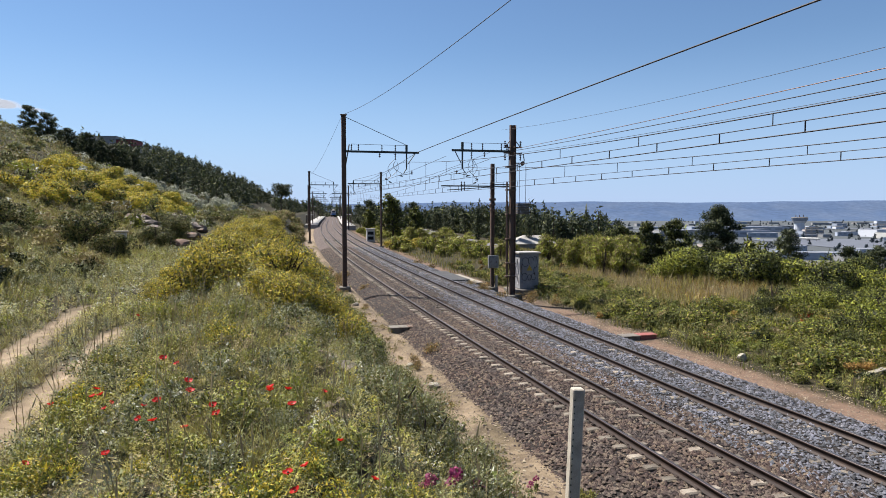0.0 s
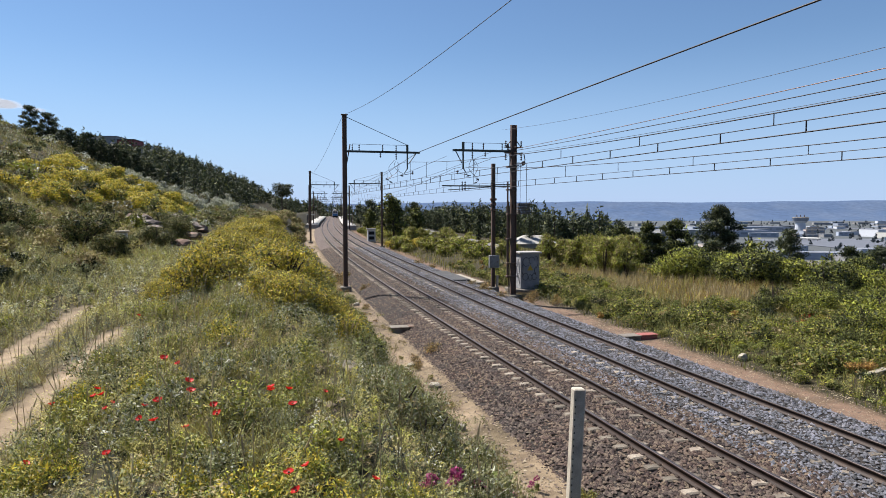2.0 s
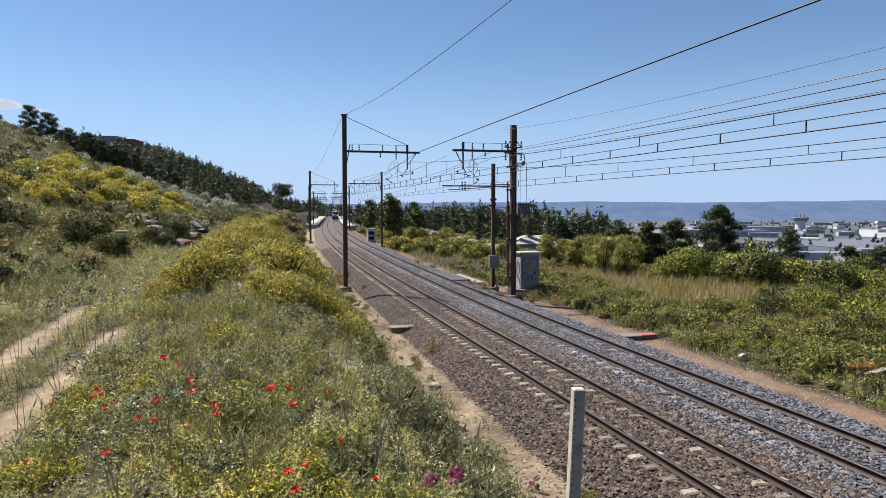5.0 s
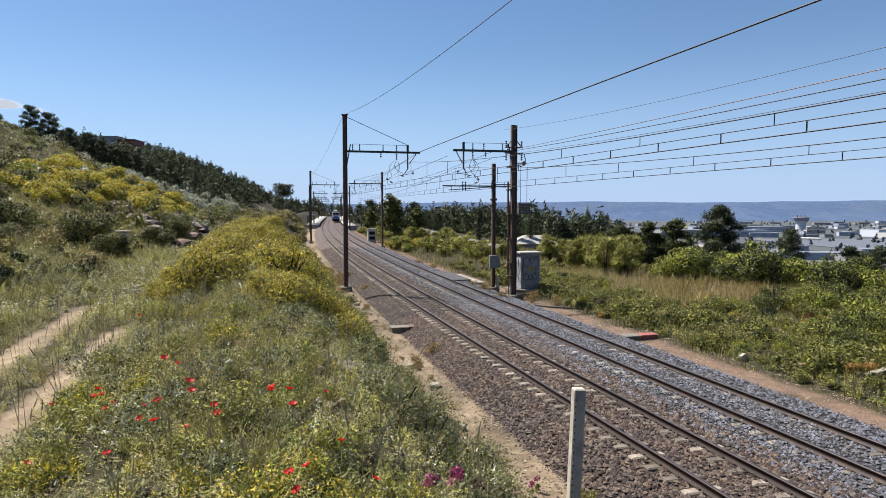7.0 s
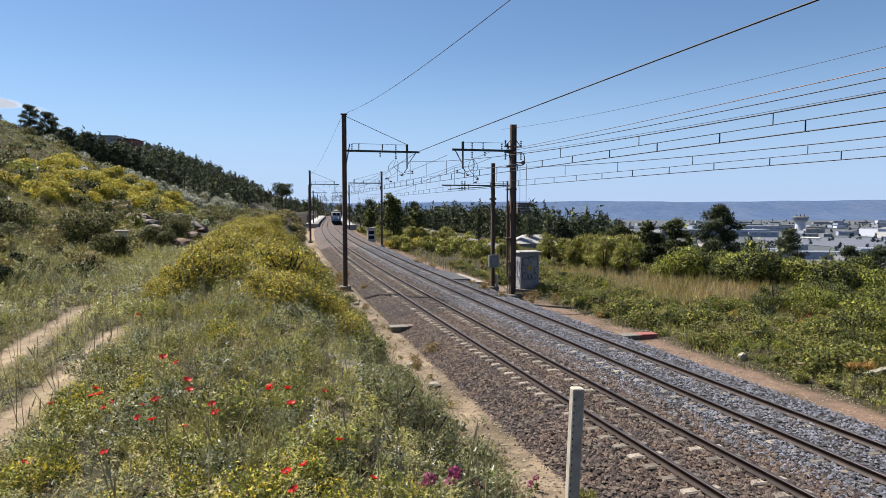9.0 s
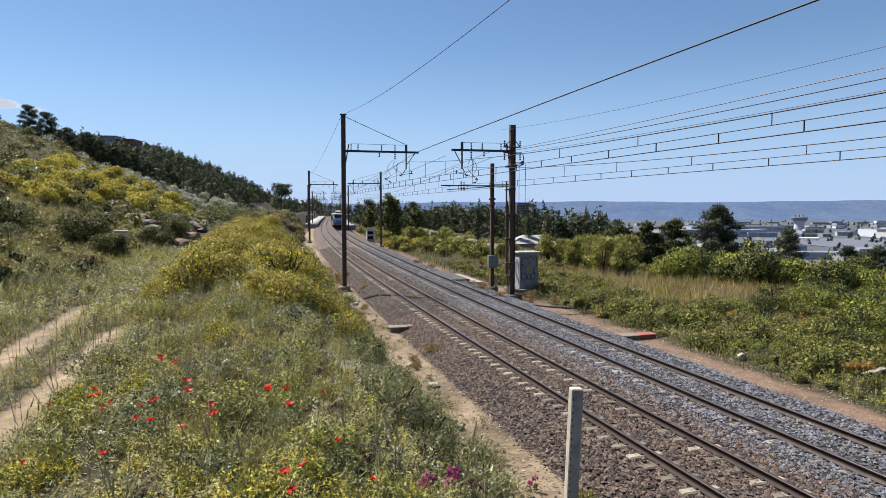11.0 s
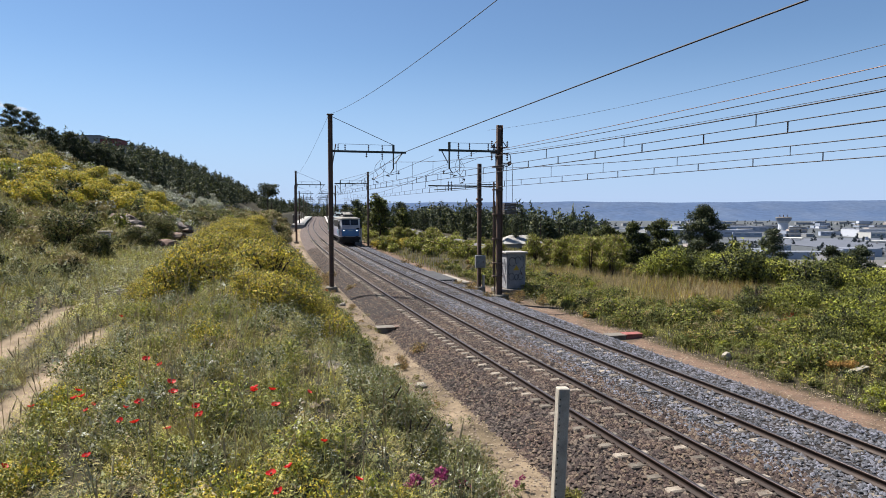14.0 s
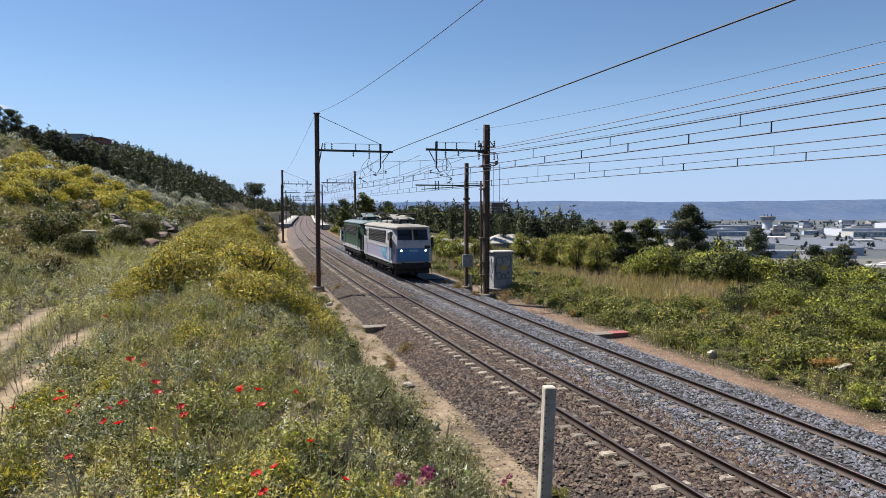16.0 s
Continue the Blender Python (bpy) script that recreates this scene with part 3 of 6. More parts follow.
def loco(label, low, high, roof, face_low, tagged_blue):
    """An electric locomotive in its own space: nose at y=0, tail at y=13.2, rail top at z=0."""
    t = thing("locomotive", label, "locomotive", group="coupled locomotives")
    L, W = 13.2, 1.46

    def prism(name, zs, mat, y0=0.0, y1=L, nose=True, lab=""):
        """A slab of the body between heights, tapered at the two cabs."""
        bm = bmesh.new()
        rings = []
        for z, w, ny in zs:
            ring = [(-w + 0.28, y0 + ny, z), (w - 0.28, y0 + ny, z), (w, y0 + ny + 0.42, z), (w, y1 - ny - 0.42, z),
                    (w - 0.28, y1 - ny, z), (-w + 0.28, y1 - ny, z), (-w, y1 - ny - 0.42, z), (-w, y0 + ny + 0.42, z)]
            rings.append([bm.verts.new(p) for p in ring])
        for a, b in zip(rings, rings[1:]):
            for k in range(8):
                bm.faces.new((a[k], a[(k + 1) % 8], b[(k + 1) % 8], b[k]))
        bm.faces.new(rings[0][::-1])
        bm.faces.new(rings[-1])
        bmesh.ops.recalc_face_normals(bm, faces=bm.faces)
        return part(name, bm, mat, t, lab)
    prism("underframe", [(0.75, W - 0.12, 0.35), (1.12, W, 0.1)], LOCO_DARK)
    prism("sill", [(1.12, W + 0.02, 0.06), (1.24, W + 0.02, 0.04)], LOCO_WHITE, lab="white sill stripe")
    prism("lower_body", [(1.24, W, 0.03), (2.15, W, 0.0)], low)
    body = prism("upper_body", [(2.15, W, 0.0), (2.55, W, 0.03), (3.65, W - 0.06, 0.36)], high)
    prism("roof", [(3.65, W + 0.0, 0.14), (3.73, W - 0.04, 0.16), (3.86, W - 0.4, 0.5), (3.92, W - 0.8, 1.0)], roof)
    for end, sy in ((0.0, 1), (L, -1)):
        # blunt face with two windscreens, lights and buffers
        bm = bmesh.new()
        box(bm, (0, end - sy * 0.012, 1.74), (2.36, 0.03, 0.94), bevel=0.01)
        part("face_panel", bm, face_low, t, "painted lower face")
        bm = bmesh.new()
        box(bm, (0, end - sy * 0.035, 2.04), (0.62, 0.02, 0.15), bevel=0.005)
        part("number_plate", bm, material("plate_paint", (0.35, 0.6, 0.8), 0.4), t, "pale plain plate")
        tilt = Matrix.Rotation(-sy * math.atan2(0.33, 1.05), 3, "X")
        for sx in (-1, 1):
            bm = bmesh.new()
            box(bm, (sx * 0.59, end + sy * 0.19, 3.18), (1.06, 0.06, 0.78), tilt, bevel=0.02)
            g = part("windscreen", bm, GLASS, t, "dark raked windscreen")
            bm = bmesh.new()
            rod(bm, (sx * 0.57, end + sy * 0.04, 2.68), (sx * 0.4, end + sy * 0.17, 3.2), 0.012, seg=5)
            part("wiper", bm, RUBBER, g)
            bm = bmesh.new()
            rod(bm, (sx * 0.9, end - sy * 0.06, 2.05), (sx * 0.9, end + sy * 0.02, 2.05), 0.1, seg=16)
            hl = part("headlight_housing", bm, LOCO_DARK, t)
            bm = bmesh.new()
            rod(bm, (sx * 0.9, end - sy * 0.085, 2.05), (sx * 0.9, end - sy * 0.055, 2.05), 0.06, seg=16)
            part("headlight_lens", bm, LAMP if (end == 0.0 and tagged_blue) else GLASS, hl, "lit white headlight" if tagged_blue else "")
            bm = bmesh.new()
            rod(bm, (sx * 0.87, end, 1.03), (sx * 0.87, end - sy * 0.42, 1.03), 0.1, seg=10)
            rod(bm, (sx * 0.87, end - sy * 0.42, 1.03), (sx * 0.87, end - sy * 0.48, 1.03), 0.23, seg=16)
            part("buffer", bm, LOCO_DARK, t)
            bm = bmesh.new()
            rod(bm, (sx * 1.32, end + sy * 0.02, 1.3), (sx * 1.32, end + sy * 0.02, 2.4), 0.018, seg=6)
            part("handrail", bm, LOCO_WHITE, t)
        bm = bmesh.new()
        box(bm, (0, end - sy * 0.02, 0.95), (2.6, 0.16, 0.4), bevel=0.03)
        box(bm, (0, end + sy * 0.25, 0.58), (2.5, 0.05, 0.42), bevel=0.02)
        for sx in (-0.5, -0.25, 0.25, 0.5):
            rod(bm, (sx, end - sy * 0.05, 0.95), (sx * 1.05, end - sy * 0.14, 0.45), 0.03, seg=6)
        part("buffer_beam", bm, LOCO_DARK, t)
        bm = bmesh.new()
        box(bm, (0, end - sy * 0.2, 1.0), (0.12, 0.4, 0.16), bevel=0.02)
        part("coupling", bm, LOCO_DARK, t)
        if tagged_blue:
            bm = bmesh.new()
            box(bm, (1.05, end + sy * 0.0, 2.3), (0.42, 0.05, 0.2), bevel=0.01)
            part("number_panel", bm, LOCO_DARK, t)
    for sx in (-1, 1):
        # side louvres with slats, cab doors and side windows
        bm = bmesh.new()
        box(bm, (sx * (W - 0.015), L / 2, 2.95), (0.06, 7.4, 0.95), bevel=0.02)
        lv = part("louvre_panel", bm, GRILLE, t, "long black louvred side panel")
        for k in range(7):
            bm = bmesh.new()
            box(bm, (sx * (W + 0.018), L / 2, 2.56 + k * 0.13), (0.025, 7.2, 0.05), Matrix.Rotation(sx * 0.5, 3, "Y"))
            part("slat", bm, GRILLE, lv)
        for yy in (0.95, L - 0.95):
            bm = bmesh.new()
            box(bm, (sx * (W - 0.03), yy, 3.05), (0.06, 0.62, 0.7), bevel=0.02)
            part("cab_window", bm, GLASS, t)
        for yy in (1.75, L - 1.75):
            bm = bmesh.new()
            box(bm, (sx * W, yy, 2.35), (0.05, 0.66, 2.1), bevel=0.02)
            dr = part("cab_door", bm, high, t)
            bm = bmesh.new()
            box(bm, (sx * (W + 0.028), yy, 3.0), (0.02, 0.42, 0.55), bevel=0.01)
            part("door_window", bm, GLASS, dr)
            for dy in (-0.42, 0.42):
                bm = bmesh.new()
                rod(bm, (sx * (W + 0.05), yy + dy, 1.2), (sx * (W + 0.05), yy + dy, 2.6), 0.02, seg=6)
                part("grab_rail", bm, LOCO_WHITE, dr)
            bm = bmesh.new()
            for k in range(3):
                box(bm, (sx * (W - 0.02), yy, 0.98 - k * 0.27), (0.16, 0.45, 0.03))
            part("step", bm, LOCO_DARK, t)
        bm = bmesh.new()
        box(bm, (sx * (W + 0.1), 0.5, 2.62), (0.16, 0.2, 0.75), bevel=0.03)
        part("mirror", bm, LOCO_DARK, t, "black cab mirror")
        # flat black patch: the corner recess's dark is put into the colour
        bm = bmesh.new()
        box(bm, (sx * (W + 0.004), 0.62, 2.0), (0.03, 0.36, 1.3), bevel=0.01)
        part("corner_dark_patch", bm, GRILLE, t, "black patch painting the dark of the cab corner recess")
        if tagged_blue:
            bm = bmesh.new()
            box(bm, (sx * (W + 0.002), 2.2, 1.72), (0.012, 2.9, 0.92), bevel=0.004)
            part("sprayed_panel", bm, LOCO_BLUE, t, "blue sprayed lower side panel")
            # sprayed lettering strokes, kept as plain strokes
            rng = random.Random(5 + sx)
            for k in range(15):
                bm = bmesh.new()
                yy = 1.1 + k * 0.26
                box(bm, (sx * (W + 0.012), yy, 1.75 + rng.uniform(-0.1, 0.12)), (0.012, 0.15, rng.uniform(0.5, 0.85)),
                    Matrix.Rotation(rng.uniform(-0.5, 0.5), 3, "X"), bevel=0.004)
                part("paint_stroke", bm, LOCO_CYAN if k % 3 else LOCO_WHITE, t, "pale spray-painted stroke")
        else:
            bm = bmesh.new()
            box(bm, (sx * (W + 0.006), L / 2, 1.36), (0.02, L - 1.2, 0.16))
            part("stripe", bm, LOCO_WHITE, t, "white stripe")
    for yc in (3.2, L - 3.2):
        bm = bmesh.new()
        for sx in (-1, 1):
            box(bm, (sx * 1.05, yc, 0.62), (0.14, 2.9, 0.3), bevel=0.04)
            for dy in (-0.8, 0.8):
                box(bm, (sx * 1.12, yc + dy, 0.55), (0.2, 0.34, 0.34), bevel=0.05)
            rod(bm, (sx * 1.1, yc, 0.45), (sx * 1.1, yc, 0.95), 0.13, seg=10)
            box(bm, (sx * 1.1, yc + 1.55, 0.4), (0.12, 0.14, 0.5), bevel=0.02)
        bogie = part("bogie", bm, LOCO_DARK, t)
        for dy in (-0.8, 0.8):
            for sx in (-1, 1):
                bm = bmesh.new()
                rod(bm, (sx * 0.69, yc + dy, 0.55), (sx * 0.82, yc + dy, 0.55), 0.55, seg=24)
                part("wheel", bm, RUST, bogie)
    bm = bmesh.new()
    box(bm, (0, L / 2, 0.65), (2.3, 2.4, 0.6), bevel=0.05)
    part("battery_box", bm, LOCO_DARK, t)
    # roof gear: folded pantographs on insulators, arms and heads as bars of their own
    for yc in (2.9, L - 2.9):
        bm = bmesh.new()
        for sx in (-0.55, 0.55):
            box(bm, (sx, yc, 4.2), (0.08, 2.4, 0.08))
        for dy in (-1.15, 0.0, 1.15):
            box(bm, (0, yc + dy, 4.2), (1.1, 0.09, 0.1))
        panto = part("pantograph", bm, LOCO_DARK, t, "folded pantograph")
        for sx in (-0.55, 0.55):
            bm = bmesh.new()
            rod(bm, (sx, yc - 1.1, 4.26), (sx * 0.7, yc + 1.3, 4.5), 0.06, seg=6)
            part("lower_arm", bm, ROOF_BAR, panto)
            bm = bmesh.new()
            rod(bm, (sx * 0.7, yc + 1.3, 4.5), (sx * 0.85, yc - 0.9, 4.64), 0.05, seg=6)
            part("upper_arm", bm, LOCO_DARK, panto)
        for dy in (-1.05, -0.75):
            bm = bmesh.new()
            rod(bm, (-0.62, yc + dy, 4.66), (0.62, yc + dy, 4.66), 0.05, seg=6)
            part("collector_head", bm, LOCO_DARK, panto)
        for sx in (-0.55, 0.55):
            for dy in (-1.0, 1.0):
                bm = bmesh.new()
                for k in range(3):
                    rod(bm, (sx, yc + dy, 3.84 + k * 0.12), (sx, yc + dy, 3.94 + k * 0.12), 0.1, 0.05, seg=8)
                part("insulator", bm, INSUL, panto)
    for k in range(7):
        bm = bmesh.new()
        insulator(bm, 0.5 if k % 2 else -0.5, 3.9, 4.45, 0.09)
        part("roof_insulator", bm, INSUL, t).location = (0, 4.6 + 0.6 * k, 0)
    bm = bmesh.new()
    box(bm, (0, 4.7, 4.42), (1.2, 1.7, 0.06), Matrix.Rotation(0.22, 3, "X"), bevel=0.02)
    part("roof_shield", bm, roof, t, "pale sloping roof shield")
    for yc, l in ((5.4, 1.4), (7.4, 1.8)):
        bm = bmesh.new()
        box(bm, (0, yc, 4.0), (1.3, l, 0.3), bevel=0.05)
        part("roof_box", bm, roof, t)
    bm = bmesh.new()
    rod(bm, (-0.5, 1.5, 3.98), (0.5, 11.5, 3.98), 0.025, seg=6)
    part("roof_bar", bm, STEEL, t)
    return t


FRONT = loco("blue, white and lilac electric locomotive with lit headlights", LOCO_LILAC, LOCO_WHITE, LOCO_ROOF, LOCO_BLUE, True)
REAR = loco("green electric locomotive with pale teal roof, coupled behind", LOCO_GREEN, LOCO_GREEN, LOCO_TEAL, LOCO_GREEN, False)
TRAIN = [(0.0, 408), (4.0, 318), (7.0, 251), (9.0, 206), (11.5, 150), (12.5, 128.2), (13.5, 105.2), (14.0, 93.7), (15.0, 70.8), (16.0, 47.6)]


def train_rows(behind):
    rows = []
    for k in range(65):
        t = k * 0.25
        y = float(np.interp(t, [a for a, _ in TRAIN], [b for _, b in TRAIN])) + behind
        x, yy, turn = along(SPACING, y)
        rows.append((t, pose(x, yy, float(rail_z(y)), 0, 0, math.degrees(math.atan(-line_slope(y + 6))))))
    return rows


def motions():
    walk(FRONT, train_rows(0.0))
    walk(REAR, train_rows(14.2))


# ---------- plants: generators ----------
RNG = np.random.default_rng(7)
LEAF_GREEN = material("scrub_leaf", (0.2, 0.225, 0.06), 0.6, 0, 3, 0.25, 15, 0, (0.22, 0.21, 0.075), 0.4, island=0.40, spec=0.15, trans=0.17)
LEAF_BRIGHT = material("fresh_green_leaf", (0.52, 0.53, 0.07), 0.6, 0, 3, 0.25, 15, 0, (0.17, 0.22, 0.05), 0.4, island=0.39, spec=0.15, trans=0.19)
LEAF_YELLOW = material("yellow_broom_flower", (0.95, 0.74, 0.09), 0.6, 0, 3, 0.2, 15, 0, (0.72, 0.58, 0.1), 0.5, island=0.22, spec=0.15, trans=0.25)
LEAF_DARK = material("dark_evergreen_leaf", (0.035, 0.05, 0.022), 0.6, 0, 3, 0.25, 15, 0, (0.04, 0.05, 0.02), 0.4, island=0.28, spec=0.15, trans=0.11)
NEEDLE = material("pine_needles", (0.105, 0.125, 0.075), 0.6, 0, 3, 0.25, 15, 0, (0.08, 0.1, 0.045), 0.4, island=0.28, spec=0.15, trans=0.17)
LEAF_SILVER = material("silvery_leaf", (0.85, 0.86, 0.7), 0.6, 0, 3, 0.2, 15, 0, (0.25, 0.27, 0.17), 0.4, island=0.22, spec=0.15, trans=0.17)
LEAF_OLIVE = material("olive_brown_scrub", (0.44, 0.37, 0.14), 0.7, 0, 3, 0.25, 15, 0, (0.27, 0.2, 0.1), 0.5, island=0.28, spec=0.15, trans=0.14)
LEAF_DRY = material("dry_straw", (0.66, 0.53, 0.3), 0.8, 0, 3, 0.2, 15, 0, (0.42, 0.33, 0.17), 0.4, island=0.22, spec=0.15, trans=0.17)
LEAF_RUST = material("rust_brown_weed", (0.55, 0.32, 0.1), 0.7, 0, 3, 0.2, 15, 0, (0.3, 0.2, 0.08), 0.4, island=0.33, spec=0.15, trans=0.17)
GRASS = material("meadow_grass", (0.52, 0.47, 0.12), 0.7, 0, 0.6, 0.25, 8, 0, (0.48, 0.41, 0.17), 0.5, island=0.40, spec=0.15, trans=0.19)
GRASS_GREY = material("grey_green_herb", (0.43, 0.43, 0.21), 0.7, 0, 0.6, 0.25, 8, 0, (0.24, 0.25, 0.13), 0.5, island=0.40, spec=0.15, trans=0.17)
BARK = material("grey_brown_bark", (0.09, 0.065, 0.05), 0.9, 0, 6, 0.3, 40, 0.6, (0.05, 0.04, 0.03))
POPPY = material("poppy_petal", (0.95, 0.03, 0.02), 0.5, 0, 10, 0.1, 60, 0, trans=0.35)
PINK = material("magenta_petal", (0.45, 0.06, 0.2), 0.5, 0, 10, 0.2, 60, 0, island=0.3, trans=0.3)
STONE = material("pale_limestone", (0.5, 0.45, 0.37), 0.9, 0, 4, 0.2, 30, 0.6, (0.3, 0.26, 0.2), 0.4)
ROCK = material("red_brown_rock", (0.26, 0.16, 0.12), 0.9, 0, 2, 0.25, 20, 0.8, (0.2, 0.17, 0.14), 0.5)


def unit(n, rng=RNG):
    v = rng.normal(size=(n, 3))
    return v / np.linalg.norm(v, axis=1)[:, None]


def leaves(c, a, b, u, v):
    """Pointed leaves about c with half-length a along u and half-width b along v."""
    P = np.stack([c - u * a * 0.8 - v * b * 1.2, c - u * a * 0.8 + v * b * 1.2, c + u * a * 1.2], 1)
    return P.reshape(-1, 3), np.arange(len(c) * 3)


def leaf_points(n, blobs, size, rng=RNG, slim=0.5, up=0.0, hollow=0.55):
    """n leaves on and within blobs, rows of (x, y, z, rx, ry, rz)."""
    B = np.array(blobs, float)
    w = (B[:, 3] * B[:, 4] + B[:, 4] * B[:, 5] + B[:, 3] * B[:, 5])
    k = rng.choice(len(B), n, p=w / w.sum())
    d = unit(n, rng)
    r = hollow + (1 - hollow) * rng.random(n) ** 0.5
    r = r * (1 + 0.18 * rng.normal(size=n) * (rng.random(n) < 0.3))
    c = B[k, :3] + d * B[k, 3:] * r[:, None]
    face = d / (B[k, 3:] / B[k, 3:].max(1)[:, None]) + 0.45 * unit(n, rng)
    u = unit(n, rng) + d * 0.25
    u[:, 2] += up * 0.6
    v = np.cross(face, u)
    v /= np.linalg.norm(v, axis=1)[:, None] + 1e-9
    u /= np.linalg.norm(u, axis=1)[:, None]
    a = size * rng.uniform(0.6, 1.3, n)[:, None]
    return leaves(c, a, a * slim, u, v)


def leaf_part(name, n, blobs, size, mats, shares, parent, rng=RNG, slim=0.5, up=0.0, hollow=0.55, label=""):
    P, idx = leaf_points(n, blobs, size, rng, slim, up, hollow)
    me = raw_mesh(name, P, 3, idx, mats, rng.choice(len(mats), n, p=shares) if len(mats) > 1 else None)
    ob = new(name, me)
    ob.parent = parent
    if label:
        ob["label"] = label
    return ob


def bush_blobs(rng, n, w, h):
    out = []
    for _ in range(n):
        a, r = rng.uniform(0, 6.283), w * 0.5 * math.sqrt(rng.random()) * 0.75
        s = w * rng.uniform(0.1, 0.26)
        z = h * rng.uniform(0.2, 0.85) * (1 - 0.35 * (r / (w * 0.5)) ** 2)
        out.append((r * math.cos(a), r * math.sin(a), z, s, s, min(s * rng.uniform(0.6, 1.0), h - z + 0.02)))
    return out


def stems(bm, rng, n, w, h, r):
    for _ in range(n):
        a, d = rng.uniform(0, 6.283), w * 0.35 * rng.random()
        p = Vector((0.03 * math.cos(a), 0.03 * math.sin(a), -0.1))
        q = Vector((d * math.cos(a) * 0.5, d * math.sin(a) * 0.5, h * 0.4))
        e = Vector((d * math.cos(a), d * math.sin(a), h * rng.uniform(0.6, 0.85)))
        rod(bm, p, q, r, r * 0.7, seg=5)
        rod(bm, q, e, r * 0.7, r * 0.3, seg=5)


def bush(name, label, w, h, n, size, mats, shares, seed, nb=20, slim=0.5, up=0.3, category="bush", group=""):
    rng, nr = random.Random(seed), np.random.default_rng(seed)
    t = thing(name, label, category, (0, 0, 0), 0, group)
    if h > 0.6:
        bm = bmesh.new()
        stems(bm, rng, 7, w, h, 0.025 * max(w, 0.6))
        part("wood", bm, BARK, t)
    lobes = bush_blobs(rng, nb, w, h)
    P, _ = leaf_points(n, lobes, size, nr, slim, up, 0.8)
    # larger leaves added deep inside to block the sun and darken the gaps
    k = n // 9 if h > 0.5 else n // 16
    deep = [(x, y, z, rx * 0.62, ry * 0.62, rz * 0.62) for x, y, z, rx, ry, rz in lobes]
    Q, _ = leaf_points(k, deep, size * 2.0, nr, max(slim, 0.4), 0.2, 0.3)
    me = raw_mesh("foliage", np.concatenate([P, Q]), 3, np.arange((n + k) * 3), mats, nr.choice(len(mats), n + k, p=shares))
    new("foliage", me).parent = t
    return t


def place(proto, spots, first=True):
    """Copies of a plant: rows of (x, y, scale, turn); the first spot takes the plant itself."""
    for k, (x, y, s, a) in enumerate(spots):
        m = pose(x, y, float(ground_z(x, y)) - 0.05 * s, 0, 0, a) @ Matrix.Diagonal((s, s, s, 1))
        if k == 0 and first:
            proto.matrix_basis = m
        else:
            base = proto.matrix_basis.copy()
            proto.matrix_basis = Matrix()
            copy_thing(proto, m)
            proto.matrix_basis = base


# ---------- pines and other trees ----------
def pine(name, label, h, seed, n=2600, crown_from=0.3, spread=0.3, size=0.22, mats=None, shares=None, lean=0.03, taper=True, umbrella=False, slim=0.3):
    rng, nr = random.Random(seed), np.random.default_rng(seed)
    t = thing(name, label, "tree")
    bm = bmesh.new()
    pts = [Vector((0, 0, -0.4))]
    for k in range(1, 7):
        pts.append(Vector((h * lean * rng.uniform(-1, 1) + pts[-1].x * 0.8, h * lean * rng.uniform(-1, 1) + pts[-1].y * 0.8, h * 0.93 * k / 6)))
    r0 = h * 0.022
    for k in range(6):
        rod(bm, pts[k], pts[k + 1], r0 * (1 - k / 6.8), r0 * (1 - (k + 1) / 6.8), seg=7)
    blobs = []
    nl = 26
    for k in range(nl):
        u = crown_from + (0.96 - crown_from) * k / (nl - 1)
        base = pts[0].lerp(pts[-1], u)
        a = k * 2.4 + rng.uniform(-0.5, 0.5)
        prof = (1 - ((u - crown_from) / (1.02 - crown_from)) ** 1.6) if taper else math.sin(math.pi * (0.2 + 0.75 * (u - crown_from) / (1 - crown_from)))
        if umbrella:
            prof = 1.0
        reach = h * spread * prof * rng.uniform(0.55, 1.1)
        tip = base + Vector((math.cos(a) * reach, math.sin(a) * reach, h * rng.uniform(0.0, 0.08)))
        rod(bm, base, tip, r0 * 0.28, r0 * 0.08, seg=5)
        for w in (0.5, 0.8, 1.0):
            p = base.lerp(tip, w)
            s = h * rng.uniform(0.06, 0.11) * (1.2 if umbrella else 1)
            blobs.append((p.x, p.y, p.z + s * 0.3, s * 1.25, s * 1.25, s * (0.6 if umbrella else 0.85)))
    blobs.append((pts[-1].x, pts[-1].y, h * 0.95, h * 0.05, h * 0.05, h * 0.07))
    part("trunk", bm, BARK, t)
    leaf_part("crown", n, blobs, size, mats or [NEEDLE, LEAF_DARK, LEAF_GREEN], shares or [0.55, 0.35, 0.1], t, nr, slim, 0.9, 0.25)
    return t


def spots_in(rng, n, off, ys, s, keep=None):
    out = []
    while len(out) < n:
        y = rng.uniform(*ys)
        o = rng.uniform(*off)
        x = float(line_x(y)) + o * 1.035
        if keep is None or keep(x, y, o):
            out.append((x, y, rng.uniform(*s), rng.uniform(0, 360)))
    return out


R = random.Random(21)
